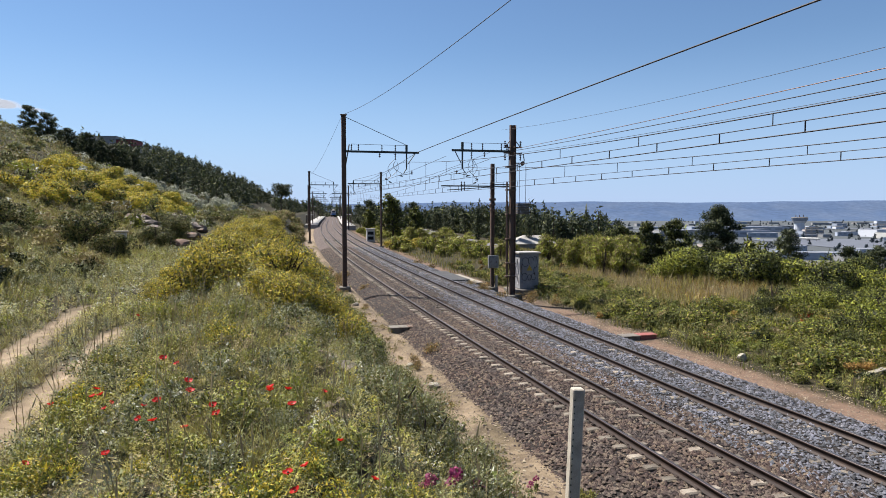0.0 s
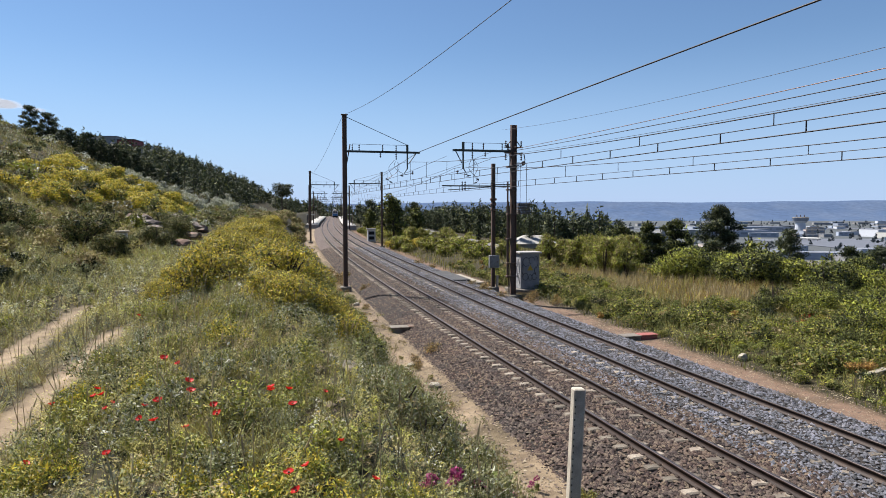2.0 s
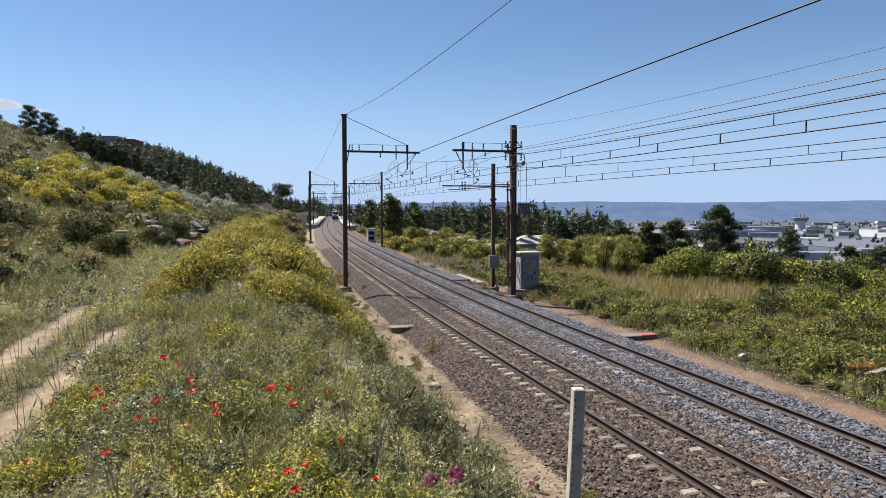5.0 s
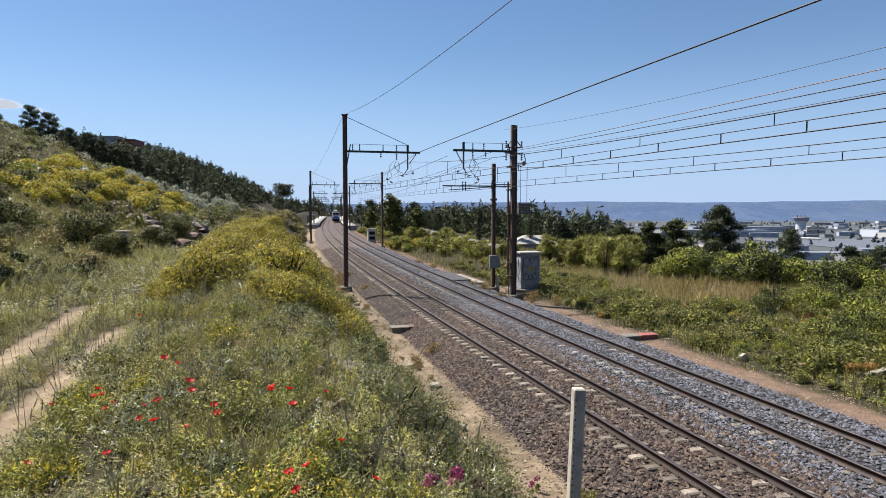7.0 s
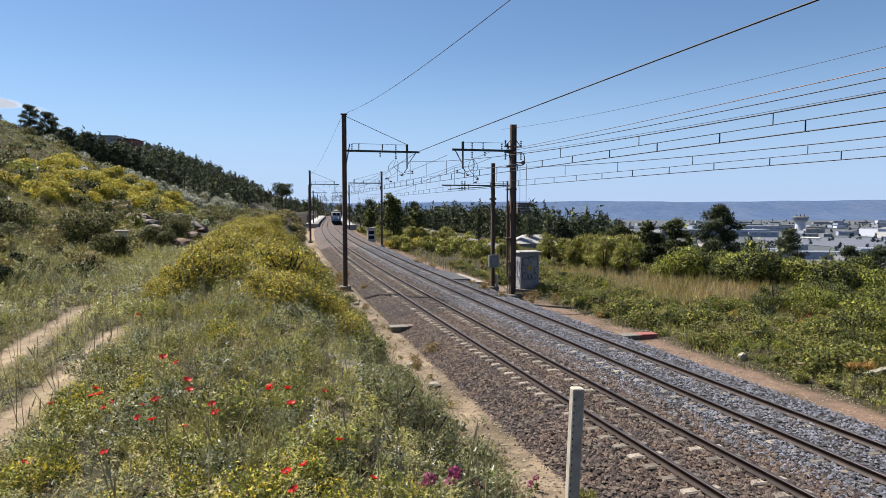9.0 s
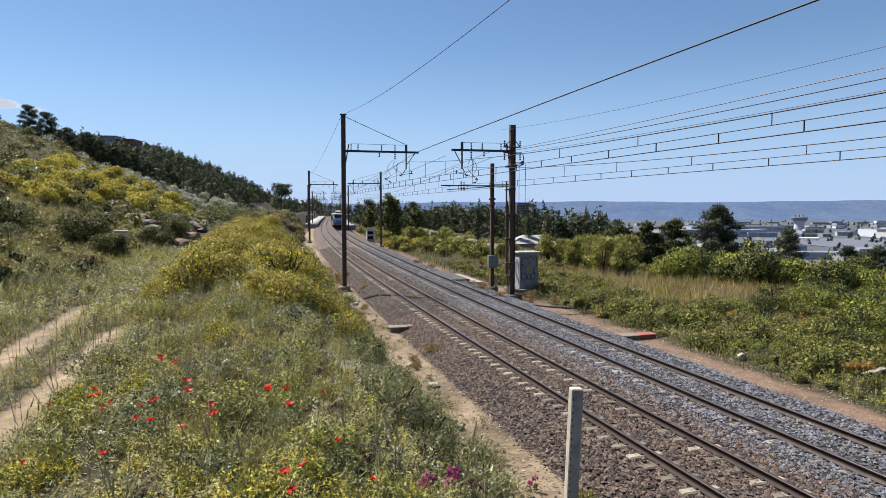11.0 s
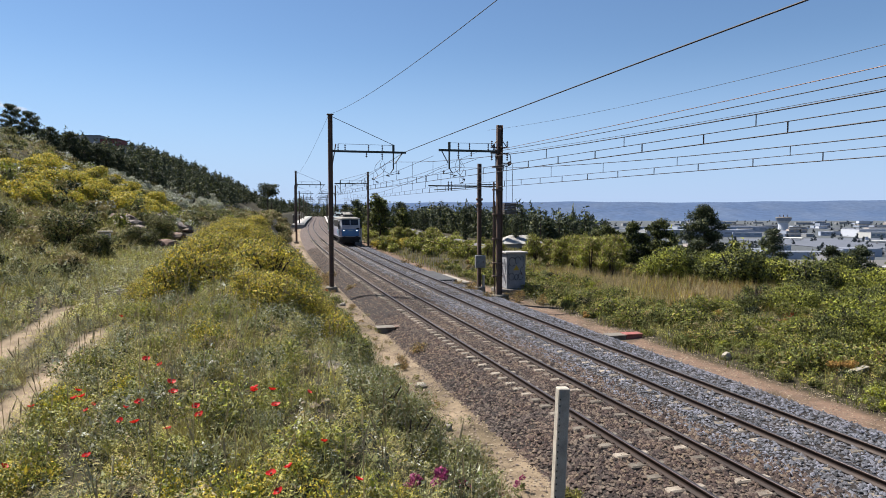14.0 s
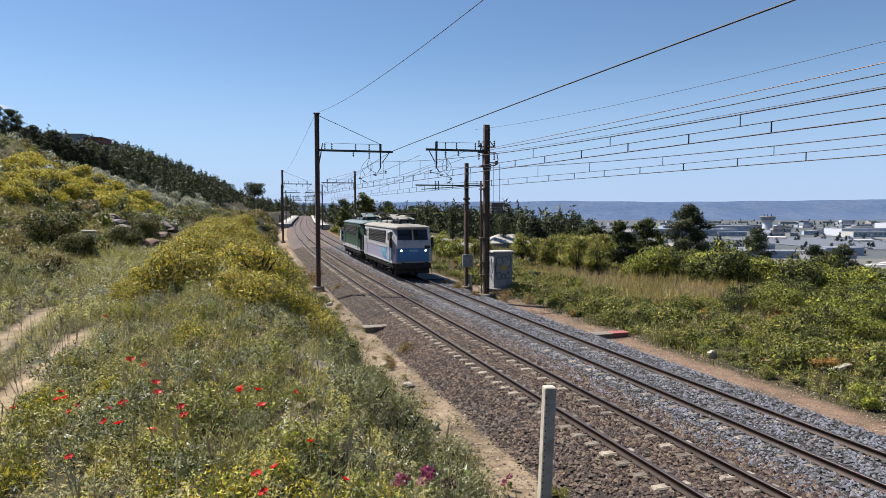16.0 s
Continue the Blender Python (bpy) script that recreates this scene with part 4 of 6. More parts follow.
# single trees beyond the hedge
place(pine("pine_tree", "tall dark wind-shaped pine beyond the hedge", 8.8, 1, 18000, 0.04, 0.33, 0.16, taper=False), [(30.6, 74, 0.9, 20)])
place(pine("pine_tree", "slim dark pine beyond the hedge", 7.4, 2, 11000, 0.04, 0.26, 0.13, taper=False), [(36.2, 70, 0.8, 60)])
place(pine("pine_tree", "low broad dark pine beyond the hedge", 5.0, 3, 9000, 0.06, 0.5, 0.13, taper=False), [(36.6, 60, 0.86, 10), (39.6, 61, 0.9, 200)])
place(pine("round_tree", "dark green broadleaf tree beyond the reeds", 6.2, 9, 8000, 0.08, 0.36, 0.13, [LEAF_GREEN, LEAF_DARK], [0.45, 0.55], taper=False, slim=0.5),
      [(20.6, 76, 0.74, 0), (23.6, 78, 0.85, 70), (26.2, 77, 0.9, 150), (18.0, 74, 0.6, 210)])
place(pine("umbrella_pine", "umbrella pine standing alone on the hill foot", 9.2, 4, 3400, 0.66, 0.26, 0.24, umbrella=True, taper=False), [(-45.3, 190, 1.0, 0)])
place(pine("cypress_tree", "thin dark cypress tree below the line", 6.0, 5, 1500, 0.06, 0.08, 0.16, lean=0.005), [(24, 92, 1.0, 0), (6.2, 118, 1.1, 50), (9.0, 116, 1.0, 90), (11.5, 117, 1.15, 20), (13.2, 120, 1.0, 70), (15, 117, 0.95, 10), (19.0, 121, 1.05, 30)])
place(pine("round_tree", "light green broadleaf tree beside the line", 7.4, 6, 3000, 0.2, 0.34, 0.22, [LEAF_BRIGHT, LEAF_GREEN, LEAF_DARK], [0.1, 0.6, 0.3], taper=False, slim=0.6),
      [(-9.6, 128, 1.1, 0), (-6.0, 150, 0.8, 80), (-17.0, 158, 0.75, 20), (-72, 150, 0.95, 70)])
place(pine("pine_tree", "dark round-topped pine beside the line", 7.0, 7, 3000, 0.2, 0.4, 0.2, taper=False),
      [(-6.2, 152, 1.05, 0), (-19.0, 170, 1.15, 110), (-24, 195, 1.0, 30), (-1.5, 150, 0.75, 200), (-16, 230, 1.2, 0)])
place(pine("pine_tree", "bushy pine on the ridge of the hill", 6.5, 8, 4200, 0.06, 0.36, 0.2, taper=False), [(-72, 118, 0.85, 0), (-79.5, 120, 0.45, 100), (-72, 128, 0.7, 40), (-69, 128, 0.62, 10),
      (-67, 131, 0.7, 10), (-70.6, 121, 0.95, 0), (-68.5, 124, 0.8, 50), (-67.0, 127, 0.9, 140), (-65.5, 129, 0.85, 220), (-64.5, 132, 0.9, 300), (-63.4, 134, 0.8, 90), (-62.6, 137, 0.9, 20), (-61.5, 140, 0.9, 170), (-69, 136, 0.75, 70), (-77, 117, 0.4, 0), (-66, 135, 0.7, 60)])


# woods: one mass of crowns on trunks
def woods(name, label, spots, h, per, size, seed, mats, shares):
    nr = np.random.default_rng(seed)
    rng = random.Random(seed)
    V, n_l, T = [], 0, bmesh.new()
    for x, y, s, a in spots:
        z = float(ground_z(x, y))
        hh = h * s
        r = hh * rng.uniform(0.26, 0.4)
        blobs = [(x, y, z + hh * 0.9, r * 0.22, r * 0.22, hh * 0.12), (x, y, z + hh * 0.7, r * 0.4, r * 0.4, hh * 0.15)]
        for k in range(12):
            u = 0.08 + 0.75 * (k + rng.random()) / 12
            aa, rr = rng.uniform(0, 6.283), r * (1.25 - 1.05 * u) * rng.uniform(0.3, 1.0)
            s2 = r * (0.62 - 0.35 * u)
            blobs.append((x + rr * math.cos(aa), y + rr * math.sin(aa), z + hh * u, s2, s2, hh * 0.1))
        P, _ = leaf_points(per, blobs, size, nr, 0.35, 0.9, 0.3)
        V.append(P)
        rod(T, (x, y, z - 0.5), (x, y, z + hh * 0.85), hh * 0.018, hh * 0.006, seg=5)
    V = np.concatenate(V)
    t = thing(name, label, "woods", kind="stuff")
    me = raw_mesh("crowns", V, 3, np.arange(len(V)), mats, nr.choice(len(mats), len(V) // 3, p=shares))
    new("crowns", me).parent = t
    part("trunks", T, BARK, t)


# distance haze is mixed into this leaf colour for the plain's trees
HAZE_TREE = material("foliage_with_haze_tint", (0.085, 0.11, 0.125), 0.9, 0, 0.05, 0.2, 0.4, 0, spec=0.1)
PINE_MIX = ([NEEDLE, LEAF_DARK, LEAF_GREEN], [0.7, 0.15, 0.15])
def under_view_skyline(x, y, h):
    """True while a tree's top stays under a skyline fitted to the camera's view."""
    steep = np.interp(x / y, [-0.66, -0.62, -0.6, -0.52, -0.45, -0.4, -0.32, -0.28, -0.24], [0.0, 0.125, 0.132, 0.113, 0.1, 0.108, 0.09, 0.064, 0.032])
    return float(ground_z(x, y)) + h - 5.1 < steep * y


hill_spots = spots_in(R, 330, (-84, -25), (122, 330), (0.55, 1.05), lambda x, y, o: (o < -25 - max(0, 190 - y) * 0.3) and under_view_skyline(x, y, 6.5))
hill_spots += spots_in(R, 40, (-22, -11), (260, 420), (0.6, 1.0))
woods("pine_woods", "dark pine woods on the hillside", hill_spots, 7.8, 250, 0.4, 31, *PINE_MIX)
far_spots = spots_in(R, 280, (22, 92), (128, 265), (0.6, 1.02), lambda x, y, o: x < 0.25 * y and float(ground_z(x, y)) + 8.2 - 5.1 < 0.008 * y) + spots_in(R, 70, (10, 46), (200, 420), (0.5, 0.85)) \
    + spots_in(R, 45, (-12, 14), (425, 520), (0.8, 1.2))
woods("pine_woods", "dark pine woods below the line", far_spots, 10.2, 230, 0.48, 32, *PINE_MIX)
low_spots = spots_in(R, 70, (34, 90), (75, 150), (0.5, 1.0), lambda x, y, o: x > 0.22 * y and o > 22 + y * 0.1)
woods("scrub_woods", "mixed trees on the slope beyond the hedge", low_spots, 6.0, 300, 0.32, 33, [LEAF_GREEN, LEAF_DARK, LEAF_BRIGHT], [0.45, 0.35, 0.2])
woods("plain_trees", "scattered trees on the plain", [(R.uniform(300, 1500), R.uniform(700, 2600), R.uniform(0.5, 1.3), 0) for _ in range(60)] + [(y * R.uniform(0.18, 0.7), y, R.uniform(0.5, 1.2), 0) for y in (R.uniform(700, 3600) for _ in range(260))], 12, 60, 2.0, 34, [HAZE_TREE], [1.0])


def scrub_mass(name, label, spots, w, h, per, size, seed, mats, shares):
    """Low uneven bushes massed over a slope."""
    nr, rng = np.random.default_rng(seed), random.Random(seed)
    V, K = [], []
    for x, y, s, a in spots:
        z = float(ground_z(x, y))
        bl = [(x + bx * s, y + by * s, z + bz * s, rx * s, ry * s, rz * s) for bx, by, bz, rx, ry, rz in bush_blobs(rng, 6, w, h)]
        P, _ = leaf_points(per, bl, size, nr, 0.45, 0.5, 0.75)
        m = rng.choices(range(len(mats)), shares)[0]
        k = np.full(per, m)
        k[nr.random(per) < 0.3] = rng.randrange(len(mats))
        # oversized inner leaves, added to stop sunlight passing between the outer ones
        low = [(bx, by, bz, rx * 0.6, ry * 0.6, rz * 0.6) for bx, by, bz, rx, ry, rz in bl]
        Q, _ = leaf_points(per // 8, low, size * 2.0, nr, 0.5, 0.2, 0.3)
        V += [P, Q]
        K += [k, k[:per // 8]]
    V = np.concatenate(V)
    return tagged(new(name, raw_mesh(name, V, 3, np.arange(len(V)), mats, np.concatenate(K))), label, "scrub", kind="stuff")


scrub_mass("hill_scrub", "mixed low scrub covering the hillside", spots_in(R, 640, (-105, -15), (48, 230), (0.6, 1.4), lambda x, y, o: x / y > -0.74), 2.4, 1.2, 190, 0.125, 61,
           [LEAF_OLIVE, LEAF_GREEN, GRASS_GREY, LEAF_DARK, LEAF_SILVER, LEAF_BRIGHT], [0.26, 0.24, 0.2, 0.06, 0.14, 0.1])
scrub_mass("hill_scrub", "mixed low scrub covering the lower hillside", spots_in(R, 250, (-40, -14.6), (17, 60), (0.35, 0.9), lambda x, y, o: x / y > -0.74), 1.6, 0.9, 400, 0.055, 62,
           [LEAF_OLIVE, LEAF_GREEN, GRASS_GREY, LEAF_DARK, LEAF_DRY, GRASS], [0.24, 0.18, 0.2, 0.08, 0.14, 0.16])
scrub_mass("verge_scrub", "mixed weeds and scrub beside the line", spots_in(R, 420, (8.8, 30), (17, 70), (0.3, 0.9), lambda x, y, o: x / y < 0.74 and not (o > 15.5 and 37 < y < 60)), 1.4, 0.8, 620, 0.036, 63,
           [LEAF_BRIGHT, LEAF_GREEN, GRASS_GREY, LEAF_DARK, LEAF_DRY, LEAF_RUST], [0.24, 0.36, 0.04, 0.16, 0.08, 0.12])
scrub_mass("foot_scrub", "dry tufts and small weeds along the foot of the bank", spots_in(R, 130, (-5.3, -3.0), (9, 50), (0.15, 0.42)), 1.6, 0.8, 160, 0.018, 64,
           [LEAF_OLIVE, GRASS_GREY, LEAF_DRY, LEAF_RUST, LEAF_GREEN], [0.25, 0.25, 0.25, 0.1, 0.15])


# ---------- bushes ----------
YEL = ([LEAF_YELLOW, LEAF_BRIGHT, LEAF_OLIVE, LEAF_GREEN], [0.36, 0.18, 0.26, 0.2])
DRK = ([LEAF_DARK, LEAF_GREEN, LEAF_OLIVE], [0.35, 0.4, 0.25])
OLV = ([LEAF_OLIVE, LEAF_GREEN, LEAF_DRY], [0.5, 0.3, 0.2])


def many(name, label, w, h, n, size, mix, seeds, spots, group, **kw):
    """Several shapes of one plant, dealt out over the spots."""
    for k, sd in enumerate(seeds):
        mine = spots[k::len(seeds)]
        if mine:
            place(bush(name, label, w, h, n, size, *mix, sd, group=group, **kw), mine)


# yellow broom along the crest of the bank
crest = spots_in(R, 40, (-10.4, -7.0), (13.6, 34), (0.4, 1.1)) + spots_in(R, 22, (-11.5, -7.8), (34, 70), (0.8, 1.2)) \
    + spots_in(R, 14, (-8.7, -7.2), (10.6, 14.5), (0.5, 0.72)) + spots_in(R, 5, (-11.2, -10.2), (15.5, 20), (0.4, 0.6))
many("broom_bush", "yellow flowering broom bush on the bank's crest", 1.7, 1.1, 5500, 0.028, YEL, (41, 42, 43), crest, "broom bushes on the bank", slim=0.5)
# green scrub on the face of the bank
face = spots_in(R, 84, (-7.7, -4.8), (6.5, 24), (0.4, 1.05), lambda x, y, o: wob(x, y, 0.7, 11) > -0.35) + spots_in(R, 60, (-7.6, -4.7), (22, 62), (0.6, 1.2))
many("bank_shrub", "green rosemary-like shrub on the bank's face", 1.2, 0.85, 5200, 0.02, ([LEAF_GREEN, GRASS_GREY, LEAF_BRIGHT, LEAF_DARK], [0.48, 0.3, 0.12, 0.1]), (51, 52, 53), face[0::2], "scrub bushes on the bank", slim=0.3, up=0.9)
many("bank_shrub", "grey twiggy shrub on the bank's face", 1.1, 0.75, 4400, 0.018, ([GRASS_GREY, LEAF_SILVER, LEAF_OLIVE, LEAF_GREEN], [0.45, 0.1, 0.2, 0.25]), (151, 152), face[1::2], "scrub bushes on the bank", slim=0.3, up=0.9)
# low cushions over the top of the bank, green, grey and yellow
top = spots_in(R, 130, (-10.8, -6.4), (3.6, 13), (0.3, 0.95)) + spots_in(R, 60, (-16, -9.5), (8, 40), (0.5, 1.2), lambda x, y, o: abs(o + 12.2) > 1.2)
many("herb_cushion", "cushion of leafy herbs in the meadow grass", 0.7, 0.4, 1500, 0.019, ([GRASS, LEAF_GREEN, LEAF_BRIGHT, GRASS_GREY], [0.3, 0.3, 0.2, 0.2]), (131, 132), top[0::2], "herb cushions on the bank", slim=0.35, up=0.8)
many("herb_cushion", "grey leafy herb cushion in the meadow grass", 0.7, 0.45, 1500, 0.018, ([GRASS_GREY, LEAF_GREEN, LEAF_SILVER, LEAF_DARK], [0.45, 0.25, 0.15, 0.15]), (133, 134), top[1::4] + top[7::12] + top[11::12], "herb cushions on the bank", slim=0.3, up=1.0)
many("herb_cushion", "yellow flowering herb cushion in the meadow grass", 0.7, 0.45, 1800, 0.015, ([LEAF_YELLOW, LEAF_BRIGHT, LEAF_GREEN], [0.3, 0.3, 0.4]), (135, 136), top[3::12] + [(-1.5, 3.9, 0.7, 0), (-1.1, 3.7, 0.8, 0), (-0.6, 3.8, 0.7, 0), (-0.9, 4.2, 0.6, 30), (-0.2, 4.3, 0.5, 0), (-1.9, 3.7, 0.6, 80)], "herb cushions on the bank", slim=0.5, up=0.8)
# thorn and dry bushes at the foot of the ballast
many("dry_bush", "dry reddish brown weed bush by the ballast", 0.8, 0.55, 1800, 0.02, ([LEAF_RUST, LEAF_OLIVE, BARK, LEAF_DRY], [0.32, 0.26, 0.3, 0.12]), (61,), [(3.6, 40.4, 1.4, 0), (4.9, 41.0, 1.3, 50), (5.9, 43.4, 1.2, 0), (2.8, 44.4, 1.5, 20), (6.9, 40.4, 1.1, 0), (3.2, 46.9, 1.4, 80), (-7.0, 46, 1.3, 0), (-7.6, 49, 1.5, 30), (-9.0, 53, 1.5, 0), (-0.35, 26.0, 1.1, 0), (-5.3, 46, 1.2, 40), (-8.0, 55, 1.4, 0), (-0.9, 24.2, 0.5, 0), (2.1, 47.5, 1.2, 0), (4.8, 42.8, 1.0, 30),
     (5.6, 41.5, 0.9, 80), (-1.0, 62, 1.3, 0), (-2.4, 66, 1.4, 50)] + spots_in(R, 16, (-5.0, -3.1), (11, 42), (0.3, 0.7)), "dry weed bushes", slim=0.25, up=1.0)
# hillside
many("dark_bush", "large dark evergreen bush on the hillside", 3.0, 2.1, 9000, 0.045, DRK, (71, 72), [(-16.8, 31.6, 1.0, 0), (-19.8, 29.8, 0.95, 90), (-15.0, 30.2, 0.62, 200), (-16.9, 39.6, 0.7, 20), (-18.2, 45.9, 0.8, 70),
     (-21.0, 32.4, 0.6, 0), (-19.9, 50, 0.9, 10), (-23.5, 60, 0.8, 130)], "dark hillside bushes")
def broom_zone(x, y, o):
    return np.interp(y, [45, 67, 86, 104], [-26.5, -31.5, -34.8, -26]) < o < np.interp(y, [45, 58, 70, 104], [-23, -21.5, -18.5, -22])
many("broom_bush", "yellow flowering broom bush on the hillside", 2.4, 1.25, 2200, 0.06, ([LEAF_YELLOW, LEAF_BRIGHT, LEAF_GREEN, LEAF_OLIVE], [0.52, 0.3, 0.1, 0.08]), (44, 45, 46),
     spots_in(R, 100, (-36, -18), (46, 104), (0.6, 1.4), broom_zone), "broom bushes on the hillside", slim=0.6)
many("silver_bush", "silvery grey-green shrub on the hillside", 2.2, 1.5, 1300, 0.09, ([LEAF_SILVER, GRASS_GREY, LEAF_GREEN], [0.75, 0.2, 0.05]), (81, 82),
     spots_in(R, 80, (-44, -21), (90, 200), (0.8, 1.5), lambda x, y, o: -0.48 < x / y < -0.3 and o > -22 - (y - 70) * 0.25), "silvery hillside shrubs", slim=0.3, up=1.0)
many("scrub_bush", "olive green scrub bush on the hillside", 1.8, 1.0, 650, 0.075, ([LEAF_OLIVE, LEAF_GREEN, LEAF_DARK, GRASS_GREY], [0.3, 0.35, 0.15, 0.2]), (54, 55, 56),
     spots_in(R, 90, (-66, -15.5), (24, 150), (0.6, 1.6), lambda x, y, o: x / y > -0.72), "scrub bushes on the hillside")
many("scrub_bush", "dull green scrub bush on the upper hill", 2.6, 1.3, 800, 0.1, ([LEAF_OLIVE, LEAF_GREEN, LEAF_DARK, GRASS_GREY], [0.25, 0.35, 0.2, 0.2]), (64, 65),
     spots_in(R, 30, (-100, -50), (90, 190), (0.8, 1.5), lambda x, y, o: x / y > -0.72), "scrub bushes on the upper hill")
# right of the line
hedge = []
for k in range(22):
    u = k / 21
    hedge.append((20.0 + 13.5 * u + R.uniform(-1.2, 1.2), 57 - 12 * u + R.uniform(-2, 2), R.uniform(0.75, 1.45), R.uniform(0, 360)))
for k in range(20):
    u = k / 19
    hedge.append((25 + 15 * u + R.uniform(-1.5, 1.5), 66 - 18 * u + R.uniform(-3, 3), R.uniform(1.2, 1.6), R.uniform(0, 360)))
many("hedge_bush", "yellow-green leafy bush in the hedge", 3.0, 2.1, 4600, 0.06, ([LEAF_BRIGHT, LEAF_GREEN, LEAF_DARK], [0.6, 0.28, 0.12]), (91, 92), hedge[0::3] + hedge[1::6], "hedge bushes beyond the line", nb=18)
many("hedge_bush", "dark green leafy bush in the hedge", 3.0, 2.2, 4600, 0.06, ([LEAF_GREEN, LEAF_DARK, LEAF_BRIGHT], [0.4, 0.5, 0.1]), (93, 96), hedge[2::3] + hedge[4::6], "hedge bushes beyond the line", nb=18)
many("hedge_bush", "reddish brown bush in the hedge", 2.6, 1.8, 3800, 0.05, ([LEAF_RUST, LEAF_GREEN, LEAF_DARK], [0.3, 0.35, 0.35]), (97,), [(23.6, 52.5, 0.9, 0), (25.0, 53.5, 0.7, 60)], "hedge bushes beyond the line", nb=18)
near_r = [(16.2, 36.5, 0.5, 0), (17.4, 36.8, 0.62, 40), (17.6, 31.0, 0.5, 20), (17.2, 27.6, 0.5, 70), (20.3, 30.2, 1.2, 150), (18.2, 29.0, 0.95, 0), (19.6, 30.0, 1.15, 60), (21.4, 31.2, 1.2, 100), (18.9, 27.4, 0.85, 10), (19.0, 38.5, 0.9, 120), (20.6, 37.2, 1.0, 30), (22.2, 38.5, 1.05, 80), (24.5, 37.5, 0.9, 0), (26.0, 40, 1.0, 0)]
many("hedge_bush", "bright green bush in the rough grass", 3.0, 1.9, 7000, 0.042, ([LEAF_BRIGHT, LEAF_GREEN, LEAF_DARK], [0.5, 0.35, 0.15]), (94, 95), near_r[0::2], "bright bushes beside the line", nb=18)
many("hedge_bush", "dark green bush in the rough grass", 3.0, 1.9, 7000, 0.042, ([LEAF_GREEN, LEAF_DARK, LEAF_BRIGHT], [0.5, 0.42, 0.08]), (98, 99), near_r[1::2], "dark bushes beside the line", nb=18)
reeds = spots_in(R, 26, (20, 32), (54, 74), (0.8, 1.25), lambda x, y, o: 0.12 < x / y < 0.28) + spots_in(R, 14, (9.5, 22), (72, 118), (0.6, 1.0))
many("tall_shrub", "tall yellow-green feathery shrub beyond the cabinet", 2.4, 3.3, 3400, 0.1, ([LEAF_BRIGHT, LEAF_OLIVE, LEAF_GREEN, LEAF_DRY], [0.45, 0.2, 0.25, 0.1]), (101, 102), reeds, "tall feathery shrubs", slim=0.16, up=1.6)
weeds = spots_in(R, 150, (8.8, 22), (16, 60), (0.5, 1.8), lambda x, y, o: not (o > 14.5 and 36 < y < 60))
many("weed_clump", "low green weed clump in rough grass", 1.2, 0.6, 1400, 0.032, ([LEAF_GREEN, LEAF_DARK, LEAF_BRIGHT, LEAF_OLIVE], [0.5, 0.15, 0.2, 0.15]), (111, 112), weeds, "weed clumps beside the line")
many("broom_bush", "orange-yellow flowering broom beside the line", 2.6, 1.7, 2000, 0.08, ([LEAF_YELLOW, LEAF_OLIVE, LEAF_GREEN], [0.6, 0.2, 0.2]), (47,), [(-5.2, 95, 1.1, 0), (-7.6, 97, 0.9, 40), (-3.6, 99, 0.9, 0)], "broom bushes beyond the mast")
many("scrub_bush", "yellow-green scrub bush beside the line", 2.2, 1.6, 1000, 0.1, ([LEAF_BRIGHT, LEAF_OLIVE, LEAF_GREEN], [0.5, 0.25, 0.25]), (57, 58),
     spots_in(R, 60, (8.3, 20), (74, 170), (0.6, 1.4)), "scrub bushes beyond the mast")
many("dry_shrub", "brown-green dry shrub near the platform", 2.2, 1.3, 800, 0.1, OLV, (59, 60), spots_in(R, 46, (-13, -5.2), (80, 175), (0.7, 1.3)), "scrub bushes by the platform")


# ---------- grass and herbs ----------
def species(x, y, shares, seed, nr):
    """Which kind grows at each spot: every kind keeps to patches of its own."""
    f = np.where(y < 16, 1.1, 0.4)
    score = [math.log(p) + 1.0 * wob(x * f, y * f, 1.0, seed + 3.7 * k) + 0.55 * nr.gumbel(size=len(x)) for k, p in enumerate(shares)]
    return np.argmax(np.stack(score), 0)


